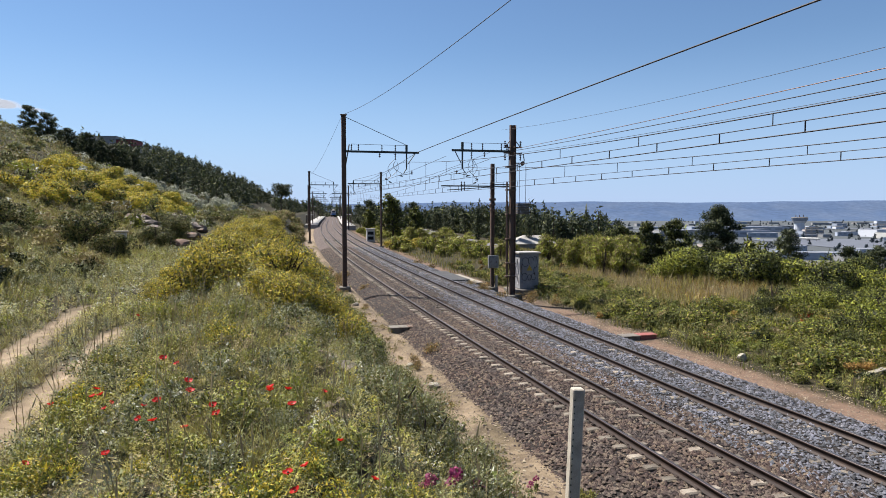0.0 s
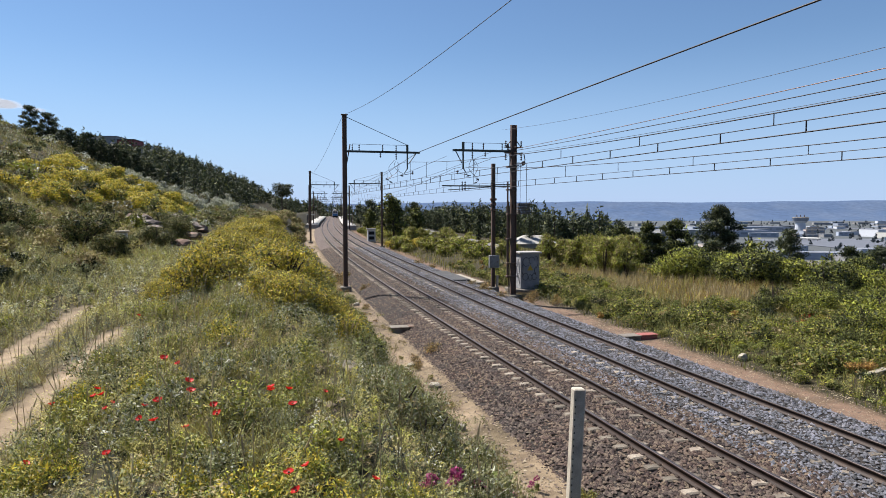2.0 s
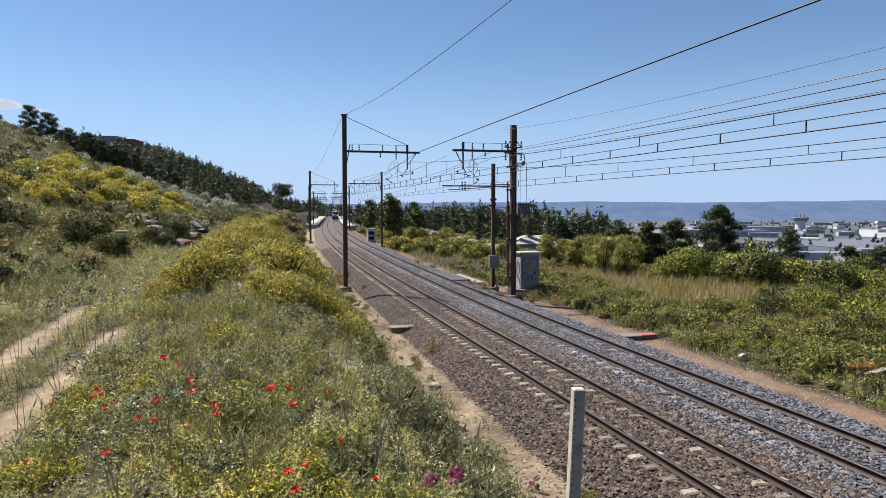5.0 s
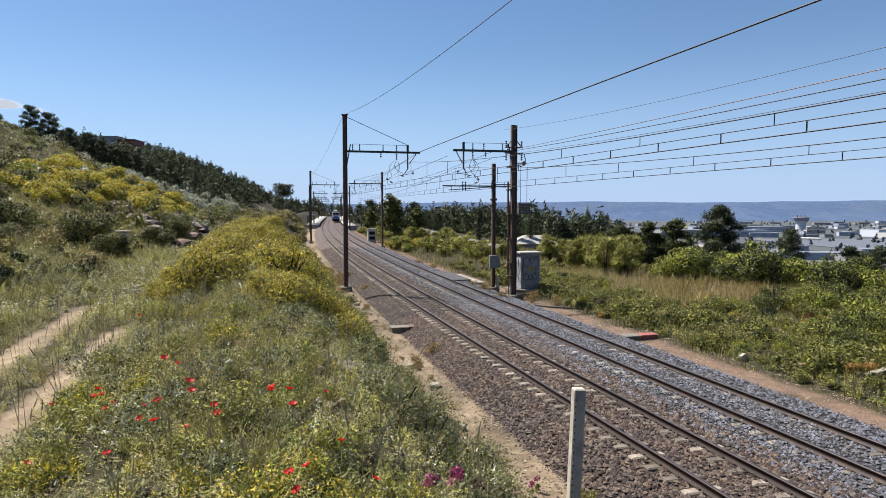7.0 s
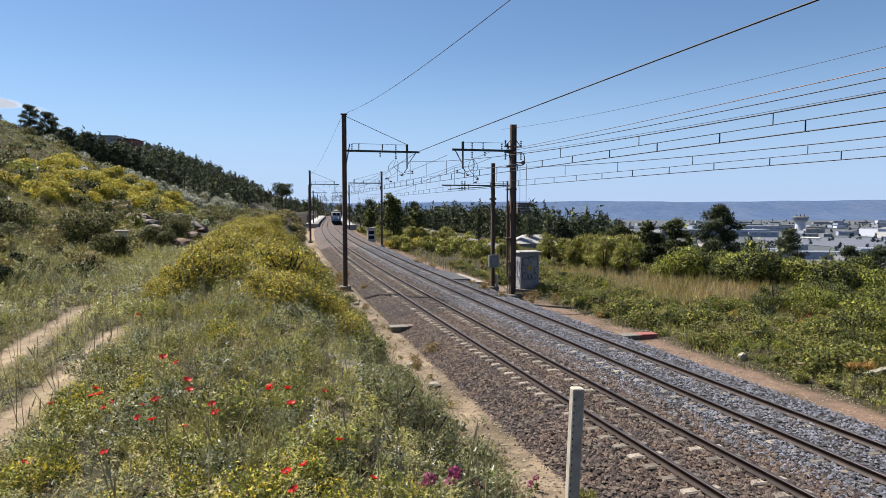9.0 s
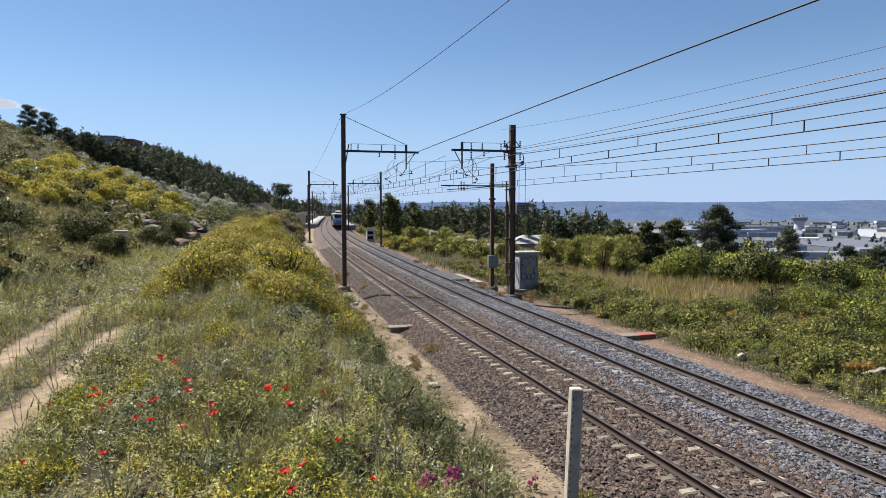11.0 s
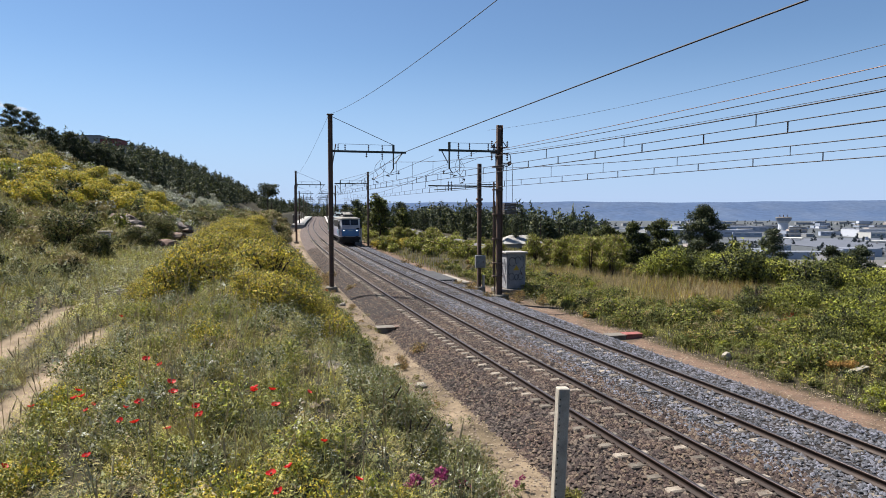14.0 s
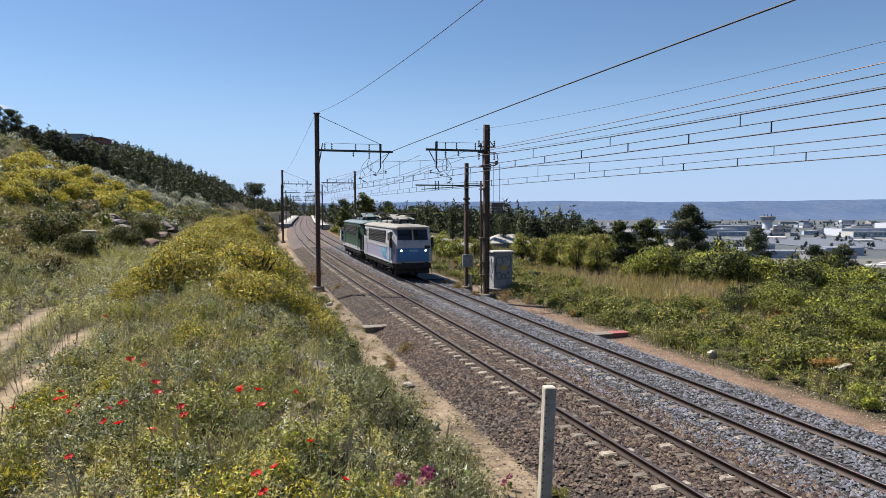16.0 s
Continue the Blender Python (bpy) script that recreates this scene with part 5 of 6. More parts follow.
def blades(name, label, n, off, ys, hgt, wid, mats, shares, seed, bend=0.35, keep=None, power=1.0, category="grass"):
    nr = np.random.default_rng(seed)
    y = ys[0] + (ys[1] - ys[0]) * nr.random(n) ** power
    o = nr.uniform(*off, n)
    x = line_x(y) + o * 1.035
    # tufts: pull the blades towards clump centres
    cx, cy = np.round(x / 0.22), np.round(y / 0.22)
    jit = np.sin(cx * 12.99 + cy * 78.2) * 43758.5
    jit = jit - np.floor(jit)
    x = x + (cx * 0.22 + 0.16 * (jit - 0.5) - x) * 0.5
    y = y + (cy * 0.22 + 0.16 * np.sin(jit * 40) - y) * 0.5
    ok = (x > -0.72 * y - 0.8) & (x < 0.74 * y + 0.8) & (path_mask(x, y) < 0.25 + 0.25 * nr.random(n))
    patch = wob(x, y, 1.5, seed) + 0.7 * wob(x, y, 4.3, seed + 1)
    ok &= patch > -0.55 + 0.7 * nr.random(n)
    if keep is not None:
        ok &= keep(x, y, o, nr)
    x, y, jit = x[ok], y[ok], jit[ok]
    n = len(x)
    z = ground_z(x, y) - 0.02
    base = np.stack([x, y, z], 1)
    a = nr.uniform(0, 6.283, n)
    side = np.stack([np.cos(a), np.sin(a), 0 * a], 1)
    h = nr.uniform(*hgt, n) * (0.3 + 1.2 * jit ** 1.5)
    w = nr.uniform(*wid, n)
    lean = np.stack([np.cos(a + 1.5) * h * bend * nr.normal(size=n), np.sin(a + 1.5) * h * bend * nr.normal(size=n), h], 1)
    P = np.stack([base - side * w[:, None], base + side * w[:, None], base + lean], 1).reshape(-1, 3)
    me = raw_mesh(name, P, 3, np.arange(n * 3), mats, species(x, y, shares, seed, nr))
    return tagged(new(name, me), label, category, kind="stuff")


blades("bank_grass", "dense meadow grass and herbs on the bank", 260000, (-17, -4.4), (2.2, 14), (0.07, 0.26), (0.0018, 0.0042), [GRASS, GRASS_GREY, LEAF_GREEN, LEAF_DRY, LEAF_DARK], [0.42, 0.24, 0.1, 0.2, 0.04], 201, bend=0.9, power=1.25)
blades("bank_grass", "dense meadow grass and herbs on the bank", 130000, (-19, -4.6), (14, 45), (0.1, 0.3), (0.005, 0.011), [GRASS, GRASS_GREY, LEAF_BRIGHT, LEAF_DRY], [0.42, 0.33, 0.1, 0.15], 202)
blades("hill_grass", "dry grass over the hillside", 70000, (-70, -15), (45, 160), (0.25, 0.6), (0.025, 0.05), [GRASS, GRASS_GREY, LEAF_OLIVE, LEAF_DRY], [0.35, 0.25, 0.15, 0.25], 203)
blades("hill_grass", "long pale grass on the lower hillside", 110000, (-34, -14.2), (16, 50), (0.2, 0.5), (0.009, 0.018), [GRASS, GRASS_GREY, LEAF_OLIVE, LEAF_DRY], [0.38, 0.24, 0.13, 0.25], 208, bend=0.7)
blades("verge_grass", "rough grass beside the line", 70000, (8.2, 24), (15, 62), (0.12, 0.42), (0.01, 0.02), [GRASS, LEAF_GREEN, LEAF_DRY, LEAF_OLIVE], [0.25, 0.48, 0.1, 0.17], 204,
       keep=lambda x, y, o, nr: o > 8.0 + 0.8 * nr.random(len(x)))
blades("dry_grass", "patch of dry golden grass beside the line", 52000, (14, 30), (37, 60), (0.35, 0.85), (0.014, 0.026), [LEAF_DRY, GRASS, LEAF_RUST, LEAF_YELLOW], [0.5, 0.25, 0.17, 0.08], 205)
blades("verge_grass", "rough grass beside the line", 40000, (7.6, 30), (60, 170), (0.25, 0.6), (0.02, 0.05), [GRASS, LEAF_GREEN, LEAF_DRY, LEAF_OLIVE], [0.4, 0.2, 0.2, 0.2], 206)
blades("foot_grass", "sparse dry tufts at the foot of the bank", 34000, (-5.2, -2.9), (9, 60), (0.1, 0.34), (0.005, 0.012), [LEAF_DRY, GRASS_GREY, LEAF_OLIVE], [0.45, 0.3, 0.25], 207, keep=lambda x, y, o, nr: wob(x, y, 1.1, 8) > 0.45 * (o + 4.6))


def herbs(name, label, n, off, ys, size, hgt, mats, shares, seed, per=14, power=1.0, wide=1.0):
    """Leafy clumps: small leaves, mostly lying open to the sky, gathered in rosettes of uneven size."""
    nr = np.random.default_rng(seed)
    y, o = ys[0] + (ys[1] - ys[0]) * nr.random(n) ** power, nr.uniform(*off, n)
    x = line_x(y) + o * 1.035
    ok = (x > -0.72 * y - 0.5) & (x < 0.74 * y + 0.5) & (path_mask(x, y) < 0.3) & (wob(x, y, 0.9, seed) + 0.6 * wob(x, y, 3.1, seed + 2) > -1.0 + 0.8 * nr.random(n))
    x, y = x[ok], y[ok]
    k = len(x)
    r = nr.uniform(0.5, 1.5, k)
    h = nr.uniform(*hgt, k) * r
    c = np.stack([x, y, ground_z(x, y)], 1)
    kind = species(x, y, shares, seed, nr)
    c, r, h, kind = (np.repeat(a, per, 0) for a in (c, r, h, kind))
    m = len(c)
    u = nr.random(m)
    spread = size * 3.2 * wide * r * np.sqrt(np.clip(1.1 - u * u, 0.1, 1))
    a = nr.uniform(0, 6.283, m)
    c = c + np.stack([np.cos(a) * spread * nr.random(m), np.sin(a) * spread * nr.random(m), h * u], 1)
    ax = np.stack([np.cos(a), np.sin(a), nr.uniform(-0.3, 0.7, m)], 1)
    ax /= np.linalg.norm(ax, axis=1)[:, None]
    v = np.stack([-np.sin(a), np.cos(a), nr.normal(size=m) * 0.35], 1)
    s = (size * nr.uniform(0.5, 1.3, m))[:, None]
    P, idx = leaves(c, s, s * nr.uniform(0.2, 0.5, m)[:, None], ax, v)
    me = raw_mesh(name, P, 3, idx, mats, kind)
    return tagged(new(name, me), label, "herbs", kind="stuff")


HM = [GRASS, GRASS_GREY, LEAF_BRIGHT, LEAF_GREEN, LEAF_SILVER, LEAF_OLIVE]
HN = [GRASS, GRASS_GREY, LEAF_BRIGHT, LEAF_GREEN, LEAF_SILVER, LEAF_DARK, LEAF_DRY, LEAF_YELLOW]
herbs("bank_herbs", "low leafy herbs among the grass on the bank", 5200, (-16, -4.6), (2.2, 15), 0.0105, (0.12, 0.34), HN, [0.33, 0.21, 0.1, 0.16, 0.06, 0.04, 0.09, 0.01], 221, per=100, power=1.2, wide=2.6)
# low dark leaves stand in for the shade under the herbs
herbs("bank_gap_shade", "low dark leaves painting the shade beneath the meadow herbs", 4200, (-15, -4.7), (2.2, 15), 0.022, (0.05, 0.14), [LEAF_DARK, LEAF_GREEN, LEAF_OLIVE], [0.6, 0.3, 0.1], 225, per=26, power=1.2, wide=2.6)
herbs("bank_herbs", "low leafy herbs among the grass on the bank", 13000, (-19, -4.8), (14, 45), 0.03, (0.08, 0.32), HM, [0.26, 0.26, 0.16, 0.14, 0.08, 0.1], 222, per=30)
herbs("verge_herbs", "leafy weeds in the rough grass", 8000, (9.0, 17), (15, 60), 0.034, (0.1, 0.45), HM, [0.2, 0.14, 0.16, 0.36, 0.04, 0.1], 223, per=34, wide=1.4)
herbs("hill_herbs", "low scrub and herbs over the hillside", 9000, (-66, -15.5), (22, 150), 0.075, (0.15, 0.6), HM, [0.24, 0.22, 0.12, 0.16, 0.12, 0.14], 224, per=26, wide=1.3)


def heads(name, label, n, off, ys, hgt, size, mats, shares, seed, per=5):
    """Small flower or seed heads above the grass."""
    nr = np.random.default_rng(seed)
    y, o = nr.uniform(*ys, n), nr.uniform(*off, n)
    x = line_x(y) + o * 1.035
    ok = (x > -0.72 * y - 0.5) & (path_mask(x, y) < 0.2) & (wob(x, y, 1.3, seed) > -0.3)
    x, y = x[ok], y[ok]
    c = np.stack([x, y, ground_z(x, y) + nr.uniform(*hgt, len(x))], 1)
    c = np.repeat(c, per, 0) + nr.normal(size=(len(c) * per, 3)) * size * 1.2
    u, v = unit(len(c), nr), unit(len(c), nr)
    P, idx = leaves(c, size * nr.uniform(0.6, 1.2, len(c))[:, None], size * 0.7, u, v)
    me = raw_mesh(name, P, 3, idx, mats, nr.choice(len(mats), len(c), p=shares))
    return tagged(new(name, me), label, "flowers", kind="stuff")


heads("yellow_flowers", "small yellow meadow flowers over the grass", 1300, (-13, -5), (2.4, 13), (0.12, 0.36), 0.01, [LEAF_YELLOW, LEAF_BRIGHT], [0.75, 0.25], 211)
heads("seed_heads", "pale dry seed heads over the grass", 2400, (-15, -5), (2.4, 16), (0.15, 0.4), 0.011, [LEAF_DRY, GRASS_GREY, LEAF_SILVER], [0.5, 0.25, 0.25], 212)


def tall_stalks(seed, n, off, ys):
    nr = np.random.default_rng(seed)
    y, o = nr.uniform(*ys, n), nr.uniform(*off, n)
    x = line_x(y) + o * 1.035
    bm = bmesh.new()
    for px, py in zip(x, y):
        z = float(ground_z(px, py))
        h = nr.uniform(0.4, 0.75)
        d = nr.normal(size=2) * 0.12
        rod(bm, (px, py, z - 0.03), (px + d[0], py + d[1], z + h), 0.004, 0.002, seg=4)
        rod(bm, (px + d[0], py + d[1], z + h), (px + d[0] * 1.15, py + d[1] * 1.15, z + h + 0.09), 0.008, 0.002, seg=4)
    t = part("dry_stalks", bm, LEAF_DRY)
    tagged(t, "tall dry grass stalks on the bank", "grass", kind="stuff")


tall_stalks(5, 330, (-13, -6), (3, 13))


def poppy():
    t = thing("poppy", "red poppy flower on a thin stalk in the grass", "flower", group="poppies in the grass")
    bm = bmesh.new()
    rod(bm, (0, 0, -0.14), (0.012, 0.01, 0.24), 0.003, seg=5)
    rod(bm, (0.012, 0.01, 0.24), (0, 0, 0.4), 0.003, 0.002, seg=5)
    part("stalk", bm, GRASS, t)
    for k in range(4):
        bm = bmesh.new()
        a = k * 1.57 + 0.3
        rows = []
        for i in range(4):
            r, z = 0.034 * i / 3, 0.4 + 0.02 * (i / 3) ** 1.6
            w = (0.004, 0.022, 0.03, 0.02)[i]
            rows.append([bm.verts.new((r * math.cos(a) - s * w * math.sin(a), r * math.sin(a) + s * w * math.cos(a), z + 0.006 * s * s)) for s in (-1, 0, 1)])
        for p, q in zip(rows, rows[1:]):
            for j in (0, 1):
                bm.faces.new((p[j], p[j + 1], q[j + 1], q[j]))
        part("petal", bm, POPPY, t)
    bm = bmesh.new()
    rod(bm, (0, 0, 0.395), (0, 0, 0.415), 0.009, 0.007, seg=8)
    part("heart", bm, LEAF_DARK, t)
    return t


POPPIES = [(-2.69, 6.33), (-2.43, 6.38), (-3.18, 5.87), (-3.03, 5.77), (-2.83, 5.72), (-3.0, 5.87), (-2.71, 5.57), (-2.2, 5.48), (-2.01, 5.13), (-1.98, 4.63), (-2.07, 4.12),
           (-3.08, 4.61), (-1.72, 4.98), (-1.55, 4.78), (-1.23, 5.03), (-1.27, 4.98), (-1.2, 5.03), (-0.81, 3.73), (-0.52, 3.87), (-0.67, 4.22), (-0.68, 3.67), (-0.68, 3.87),
           (-2.19, 5.03), (-2.14, 5.08), (-1.82, 4.68), (-3.45, 5.86), (-2.45, 5.32), (-1.15, 5.68), (-1.06, 4.68), (-5.23, 11.17)]
POPPY_PLANT = poppy()
for k, (x, y) in enumerate(POPPIES):
    s = R.uniform(0.65, 0.95)
    m = pose(x, y, float(ground_z(x, y)) + 0.05, R.uniform(-22, 30), R.uniform(-28, 28), R.uniform(0, 360)) @ Matrix.Diagonal((s, s, s, 1))
    if k:
        copy_thing(POPPY_PLANT, m)
POPPY_PLANT.matrix_basis = pose(*POPPIES[0], float(ground_z(*POPPIES[0])) + 0.05, 15, 10, 0)


def valerian(seed):
    t = thing("pink_flower", "magenta flower head on a leafy stalk at the bank's foot", "flower", group="magenta flowers")
    bm = bmesh.new()
    rod(bm, (0, 0, -0.03), (0, 0, 0.3), 0.006, 0.004, seg=5)
    part("stalk", bm, GRASS, t)
    leaf_part("petals", 90, [(0, 0, 0.33, 0.06, 0.06, 0.045), (0.05, 0.02, 0.29, 0.04, 0.04, 0.03)], 0.016, [PINK], [1], t, np.random.default_rng(seed), 0.7)
    leaf_part("leaves", 40, [(0, 0, 0.13, 0.06, 0.06, 0.1)], 0.035, [LEAF_GREEN], [1], t, np.random.default_rng(seed + 1), 0.35, 0.8)
    return t


place(valerian(3), [(x, y, R.uniform(0.9, 1.3), R.uniform(0, 360)) for x, y in
      [(0.62, 12.94), (0.88, 12.14), (0.95, 13.6), (1.91, 13.36), (1.77, 13.1), (1.37, 12.42), (-0.08, 4.6), (0.12, 5.73), (0.37, 7.1), (0.87, 11.79), (1.19, 12.42), (0.7, 12.5)]])
many("red_flower_clump", "clump of red flowers at the foot of the mast", 0.7, 0.4, 260, 0.03, ([POPPY, LEAF_GREEN], [0.35, 0.65]), (121,), [(-6.6, 41.4, 1.0, 0), (-7.3, 42.4, 0.8, 50), (19.2, 35.2, 1.3, 0), (18.0, 33.6, 0.9, 0)], "red flower clumps")


# ---------- station ----------
PLATFORM = material("platform_concrete", (0.5, 0.48, 0.45), 0.85, 0, 0.6, 0.12, 12, 0.2, (0.36, 0.34, 0.32), 0.3)
ASPHALT = material("worn_asphalt", (0.07, 0.07, 0.075), 0.9, 0, 1.5, 0.2, 40, 0.4, (0.1, 0.1, 0.1), 0.4)
WHITE_PAINT = material("white_paint", (0.72, 0.71, 0.68), 0.6, 0, 2, 0.06, 30, 0.1, (0.5, 0.48, 0.44), 0.25)
GREY_PAINT = material("grey_render", (0.42, 0.42, 0.43), 0.7, 0, 1, 0.1, 20, 0.2, (0.32, 0.31, 0.3), 0.3)


def platform(o0, o1, y0, y1, label):
    t = thing("platform", label, "platform", kind="structure", group="")
    prof = [(o0, -0.6), (o0, 0.5), (o0 - 0.08 if o0 < o1 else o0 + 0.08, 0.5), (o0 - 0.08 if o0 < o1 else o0 + 0.08, 0.58), (o1, 0.6), (o1, -0.6)]
    me = sweep("slab", 0.0, np.linspace(y0, y1, 24), prof, [PLATFORM])
    new("slab", me).parent = t
    for y in (y0, y1):
        bm = bmesh.new()
        x, yy, turn = along((o0 + o1) / 2, y)
        box(bm, (x, yy, float(rail_z(y)) - 0.02), (abs(o1 - o0) + 0.02, 0.2, 1.2), Matrix.Rotation(radians(turn), 3, "Z"))
        part("end_wall", bm, PLATFORM, t)


platform(-1.75, -5.2, 192, 400, "pale concrete station platform with a lit edge")
platform(SPACING + 1.75, SPACING + 4.8, 178, 400, "pale concrete station platform with a lit edge")


def shelter(off, y):
    x, yy, turn = along(off, y)
    t = thing("platform_shelter", "dark open platform shelter with flat roof", "shelter", (x, yy, float(rail_z(y)) + 0.58), turn, "platform shelters")
    bm = bmesh.new()
    box(bm, (0, 0, 2.6), (2.2, 9, 0.16), bevel=0.03)
    part("roof", bm, GREY_PAINT, t)
    for dx in (-0.9, 0.9):
        for dy in (-4, 0, 4):
            bm = bmesh.new()
            box(bm, (dx, dy, 1.26), (0.12, 0.12, 2.52), bevel=0.01)
            part("post", bm, STEEL, t)
    bm = bmesh.new()
    box(bm, (-0.9, 0, 1.3), (0.05, 8, 1.9))
    part("back_panel", bm, GRILLE, t)


shelter(-4.2, 204)
shelter(SPACING + 4.0, 215)


def platform_lamp(off, y):
    x, yy, turn = along(off, y)
    t = thing("platform_lamp", "thin grey platform lamp post", "lamp post", (x, yy, float(rail_z(y)) + 0.58), turn, "platform lamps")
    bm = bmesh.new()
    rod(bm, (0, 0, 0), (0, 0, 5.4), 0.07, 0.045)
    part("pole", bm, STEEL, t)
    bm = bmesh.new()
    box(bm, (0.35, 0, 5.42), (0.75, 0.22, 0.1), bevel=0.02)
    part("lamp_head", bm, WHITE_PAINT, t)


for py in (196, 222, 250, 280):
    platform_lamp(-4.6, py)
    platform_lamp(SPACING + 4.2, py - 8)


# white signal box by the second mast
def signal_box():
    t = thing("signal_box", "small white trackside equipment hut with dark louvres", "hut", (-12.5, 116, float(ground_z(-12.5, 116))), 14)
    bm = bmesh.new()
    box(bm, (0, 0, 1.15), (1.35, 1.0, 2.2), bevel=0.03)
    part("body", bm, WHITE_PAINT, t)
    bm = bmesh.new()
    box(bm, (0, 0, 2.3), (1.6, 1.25, 0.14), bevel=0.03)
    part("roof", bm, PLATFORM, t)
    bm = bmesh.new()
    box(bm, (0, 0, 0.06), (1.5, 1.2, 0.24), bevel=0.02)
    part("plinth", bm, POST_CONC, t)
    for dz in (0.7, 1.55):
        bm = bmesh.new()
        box(bm, (0, -0.51, dz), (0.95, 0.04, 0.55), bevel=0.01)
        part("louvre", bm, GRILLE, t)


signal_box()


# ---------- trackside cabinet with sprayed paint ----------
def cabinet():
    z0 = float(ground_z(5.9, 46))
    t = thing("relay_cabinet", "grey concrete relay cabinet covered in spray paint", "cabinet", (5.75, 46.0, z0), 14)
    bm = bmesh.new()
    box(bm, (0, 0, 0.1), (2.6, 1.9, 0.5), bevel=0.04)
    part("plinth", bm, OLD_CONC, t, "old concrete plinth")
    cab = material("weathered_cabinet_concrete", (0.33, 0.33, 0.35), 0.85, 0, 2.5, 0.1, 30, 0.25, (0.45, 0.45, 0.46), 0.4)
    bm = bmesh.new()
    h = 2.24 - z0
    box(bm, (0, 0, 0.35 + (h - 0.35) / 2), (1.35, 1.15, h - 0.35), bevel=0.03)
    body = part("body", bm, cab, t)
    bm = bmesh.new()
    box(bm, (0, 0, h + 0.05), (1.62, 1.4, 0.13), bevel=0.03)
    part("roof", bm, PLATFORM, t, "pale overhanging concrete lid")
    bm = bmesh.new()
    box(bm, (0, -0.58, 1.45), (1.0, 0.03, 1.9), bevel=0.01)
    door = part("door", bm, cab, t)
    bm = bmesh.new()
    box(bm, (0.38, -0.605, 1.4), (0.05, 0.03, 0.18), bevel=0.005)
    part("handle", bm, STEEL, door)
    # yellow warning triangle with a dark flash
    bm = bmesh.new()
    vs = [bm.verts.new(p) for p in ((-0.22, -0.6, 1.62), (0.22, -0.6, 1.62), (0, -0.6, 2.0))]
    f = bm.faces.new(vs)
    r = bmesh.ops.extrude_face_region(bm, geom=[f])
    bmesh.ops.translate(bm, verts=[v for v in r["geom"] if isinstance(v, bmesh.types.BMVert)], vec=(0, -0.012, 0))
    bmesh.ops.recalc_face_normals(bm, faces=bm.faces)
    part("warning_sign", bm, material("warning_yellow", (0.65, 0.42, 0.03), 0.5), t, "yellow triangular warning sign")
    paint_dark = material("black_spray", (0.06, 0.06, 0.07), 0.6)
    paint_white = material("white_spray", (0.66, 0.64, 0.68), 0.6)
    rng = random.Random(9)

    def loop(cx, cz, rx, rz, a0, a1, mat, face="front"):
        pts = []
        for k in range(11):
            a = a0 + (a1 - a0) * k / 10
            u, w = cx + rx * math.cos(a), cz + rz * math.sin(a)
            pts.append((u, -0.603, w) if face == "front" else (-0.683, u, w))
        bm = bmesh.new()
        for p, q in zip(pts, pts[1:]):
            rod(bm, p, q, 0.018, seg=4)
        part("paint_stroke", bm, mat, t)
    for cx, cz, rx, rz, a0, a1 in ((-0.3, 2.2, 0.25, 0.3, 0.3, 5.5), (0.1, 2.3, 0.2, 0.25, 0, 4.5), (0.4, 2.2, 0.16, 0.4, -1.5, 2), (-0.35, 1.2, 0.2, 0.25, 0, 6.2),
                                   (0.0, 1.15, 0.12, 0.2, 0, 6.2), (0.3, 1.2, 0.16, 0.22, 1, 6), (0.45, 1.6, 0.14, 0.3, 2, 5), (-0.5, 1.7, 0.1, 0.35, 1.4, 4.8)):
        loop(cx, cz, rx, rz, a0, a1, paint_dark)
    for cx, cz, rx, rz in ((-0.2, 1.9, 0.25, 0.5), (0.15, 1.5, 0.2, 0.4), (-0.25, 1.0, 0.2, 0.3)):
        loop(cx, cz, rx, rz, 0, 6.28, paint_white, "side")
        loop(cx, cz, rx * 0.6, rz * 0.7, 0, 6.28, paint_white, "side")


cabinet()


# ---------- crossing slabs, boxes, posts, stones ----------
def slab(name, label, off, y, w, l, h, mat, lift=0.0):
    x, yy, turn = along(off, y)
    ob = thing(name, label, "slab", (x, yy, float(ground_z(x, yy))), turn)
    bm = bmesh.new()
    top = float(rail_z(y)) + lift - ob.location.z
    box(bm, (0, 0, top - h / 2), (w, l, h), bevel=0.02)
    part("panel", bm, mat, ob)
    return ob


slab("crossing_slab", "dark asphalt crossing slab beside the rail", SPACING + 1.75, 51.5, 1.5, 7.0, 0.5, ASPHALT, -0.13)
slab("crossing_slab", "pale concrete ramp slab beside the asphalt", SPACING + 3.0, 51.0, 0.9, 6.6, 0.5, STONE, -0.33)
RED_PAINT = material("faded_red_paint", (0.42, 0.12, 0.1), 0.7, 0, 3, 0.15, 30, 0.2, (0.3, 0.14, 0.12), 0.4)


def track_box(x, y, turn, red_label, length, red_top):
    z = float(ground_z(x, y))
    t = thing("cable_pit", red_label, "cable pit", (x, y, z - (0.12 if red_top else 0.04)), turn)
    bm = bmesh.new()
    box(bm, (-0.42, 0, 0.17), (0.8, 0.6, 0.24), bevel=0.03)
    box(bm, (-0.42, 0, 0.31), (0.86, 0.66, 0.06), bevel=0.02)
    part("concrete_pit", bm, OLD_CONC, t, "weathered concrete pit with lid")
    bm = bmesh.new()
    box(bm, (0.42, 0, 0.16), (length, 0.5, 0.3), bevel=0.04)
    part("box", bm, RED_PAINT if red_top else STEEL, t)
    bm = bmesh.new()
    box(bm, (0.42, 0, 0.33), (length + 0.05, 0.55, 0.05), bevel=0.02)
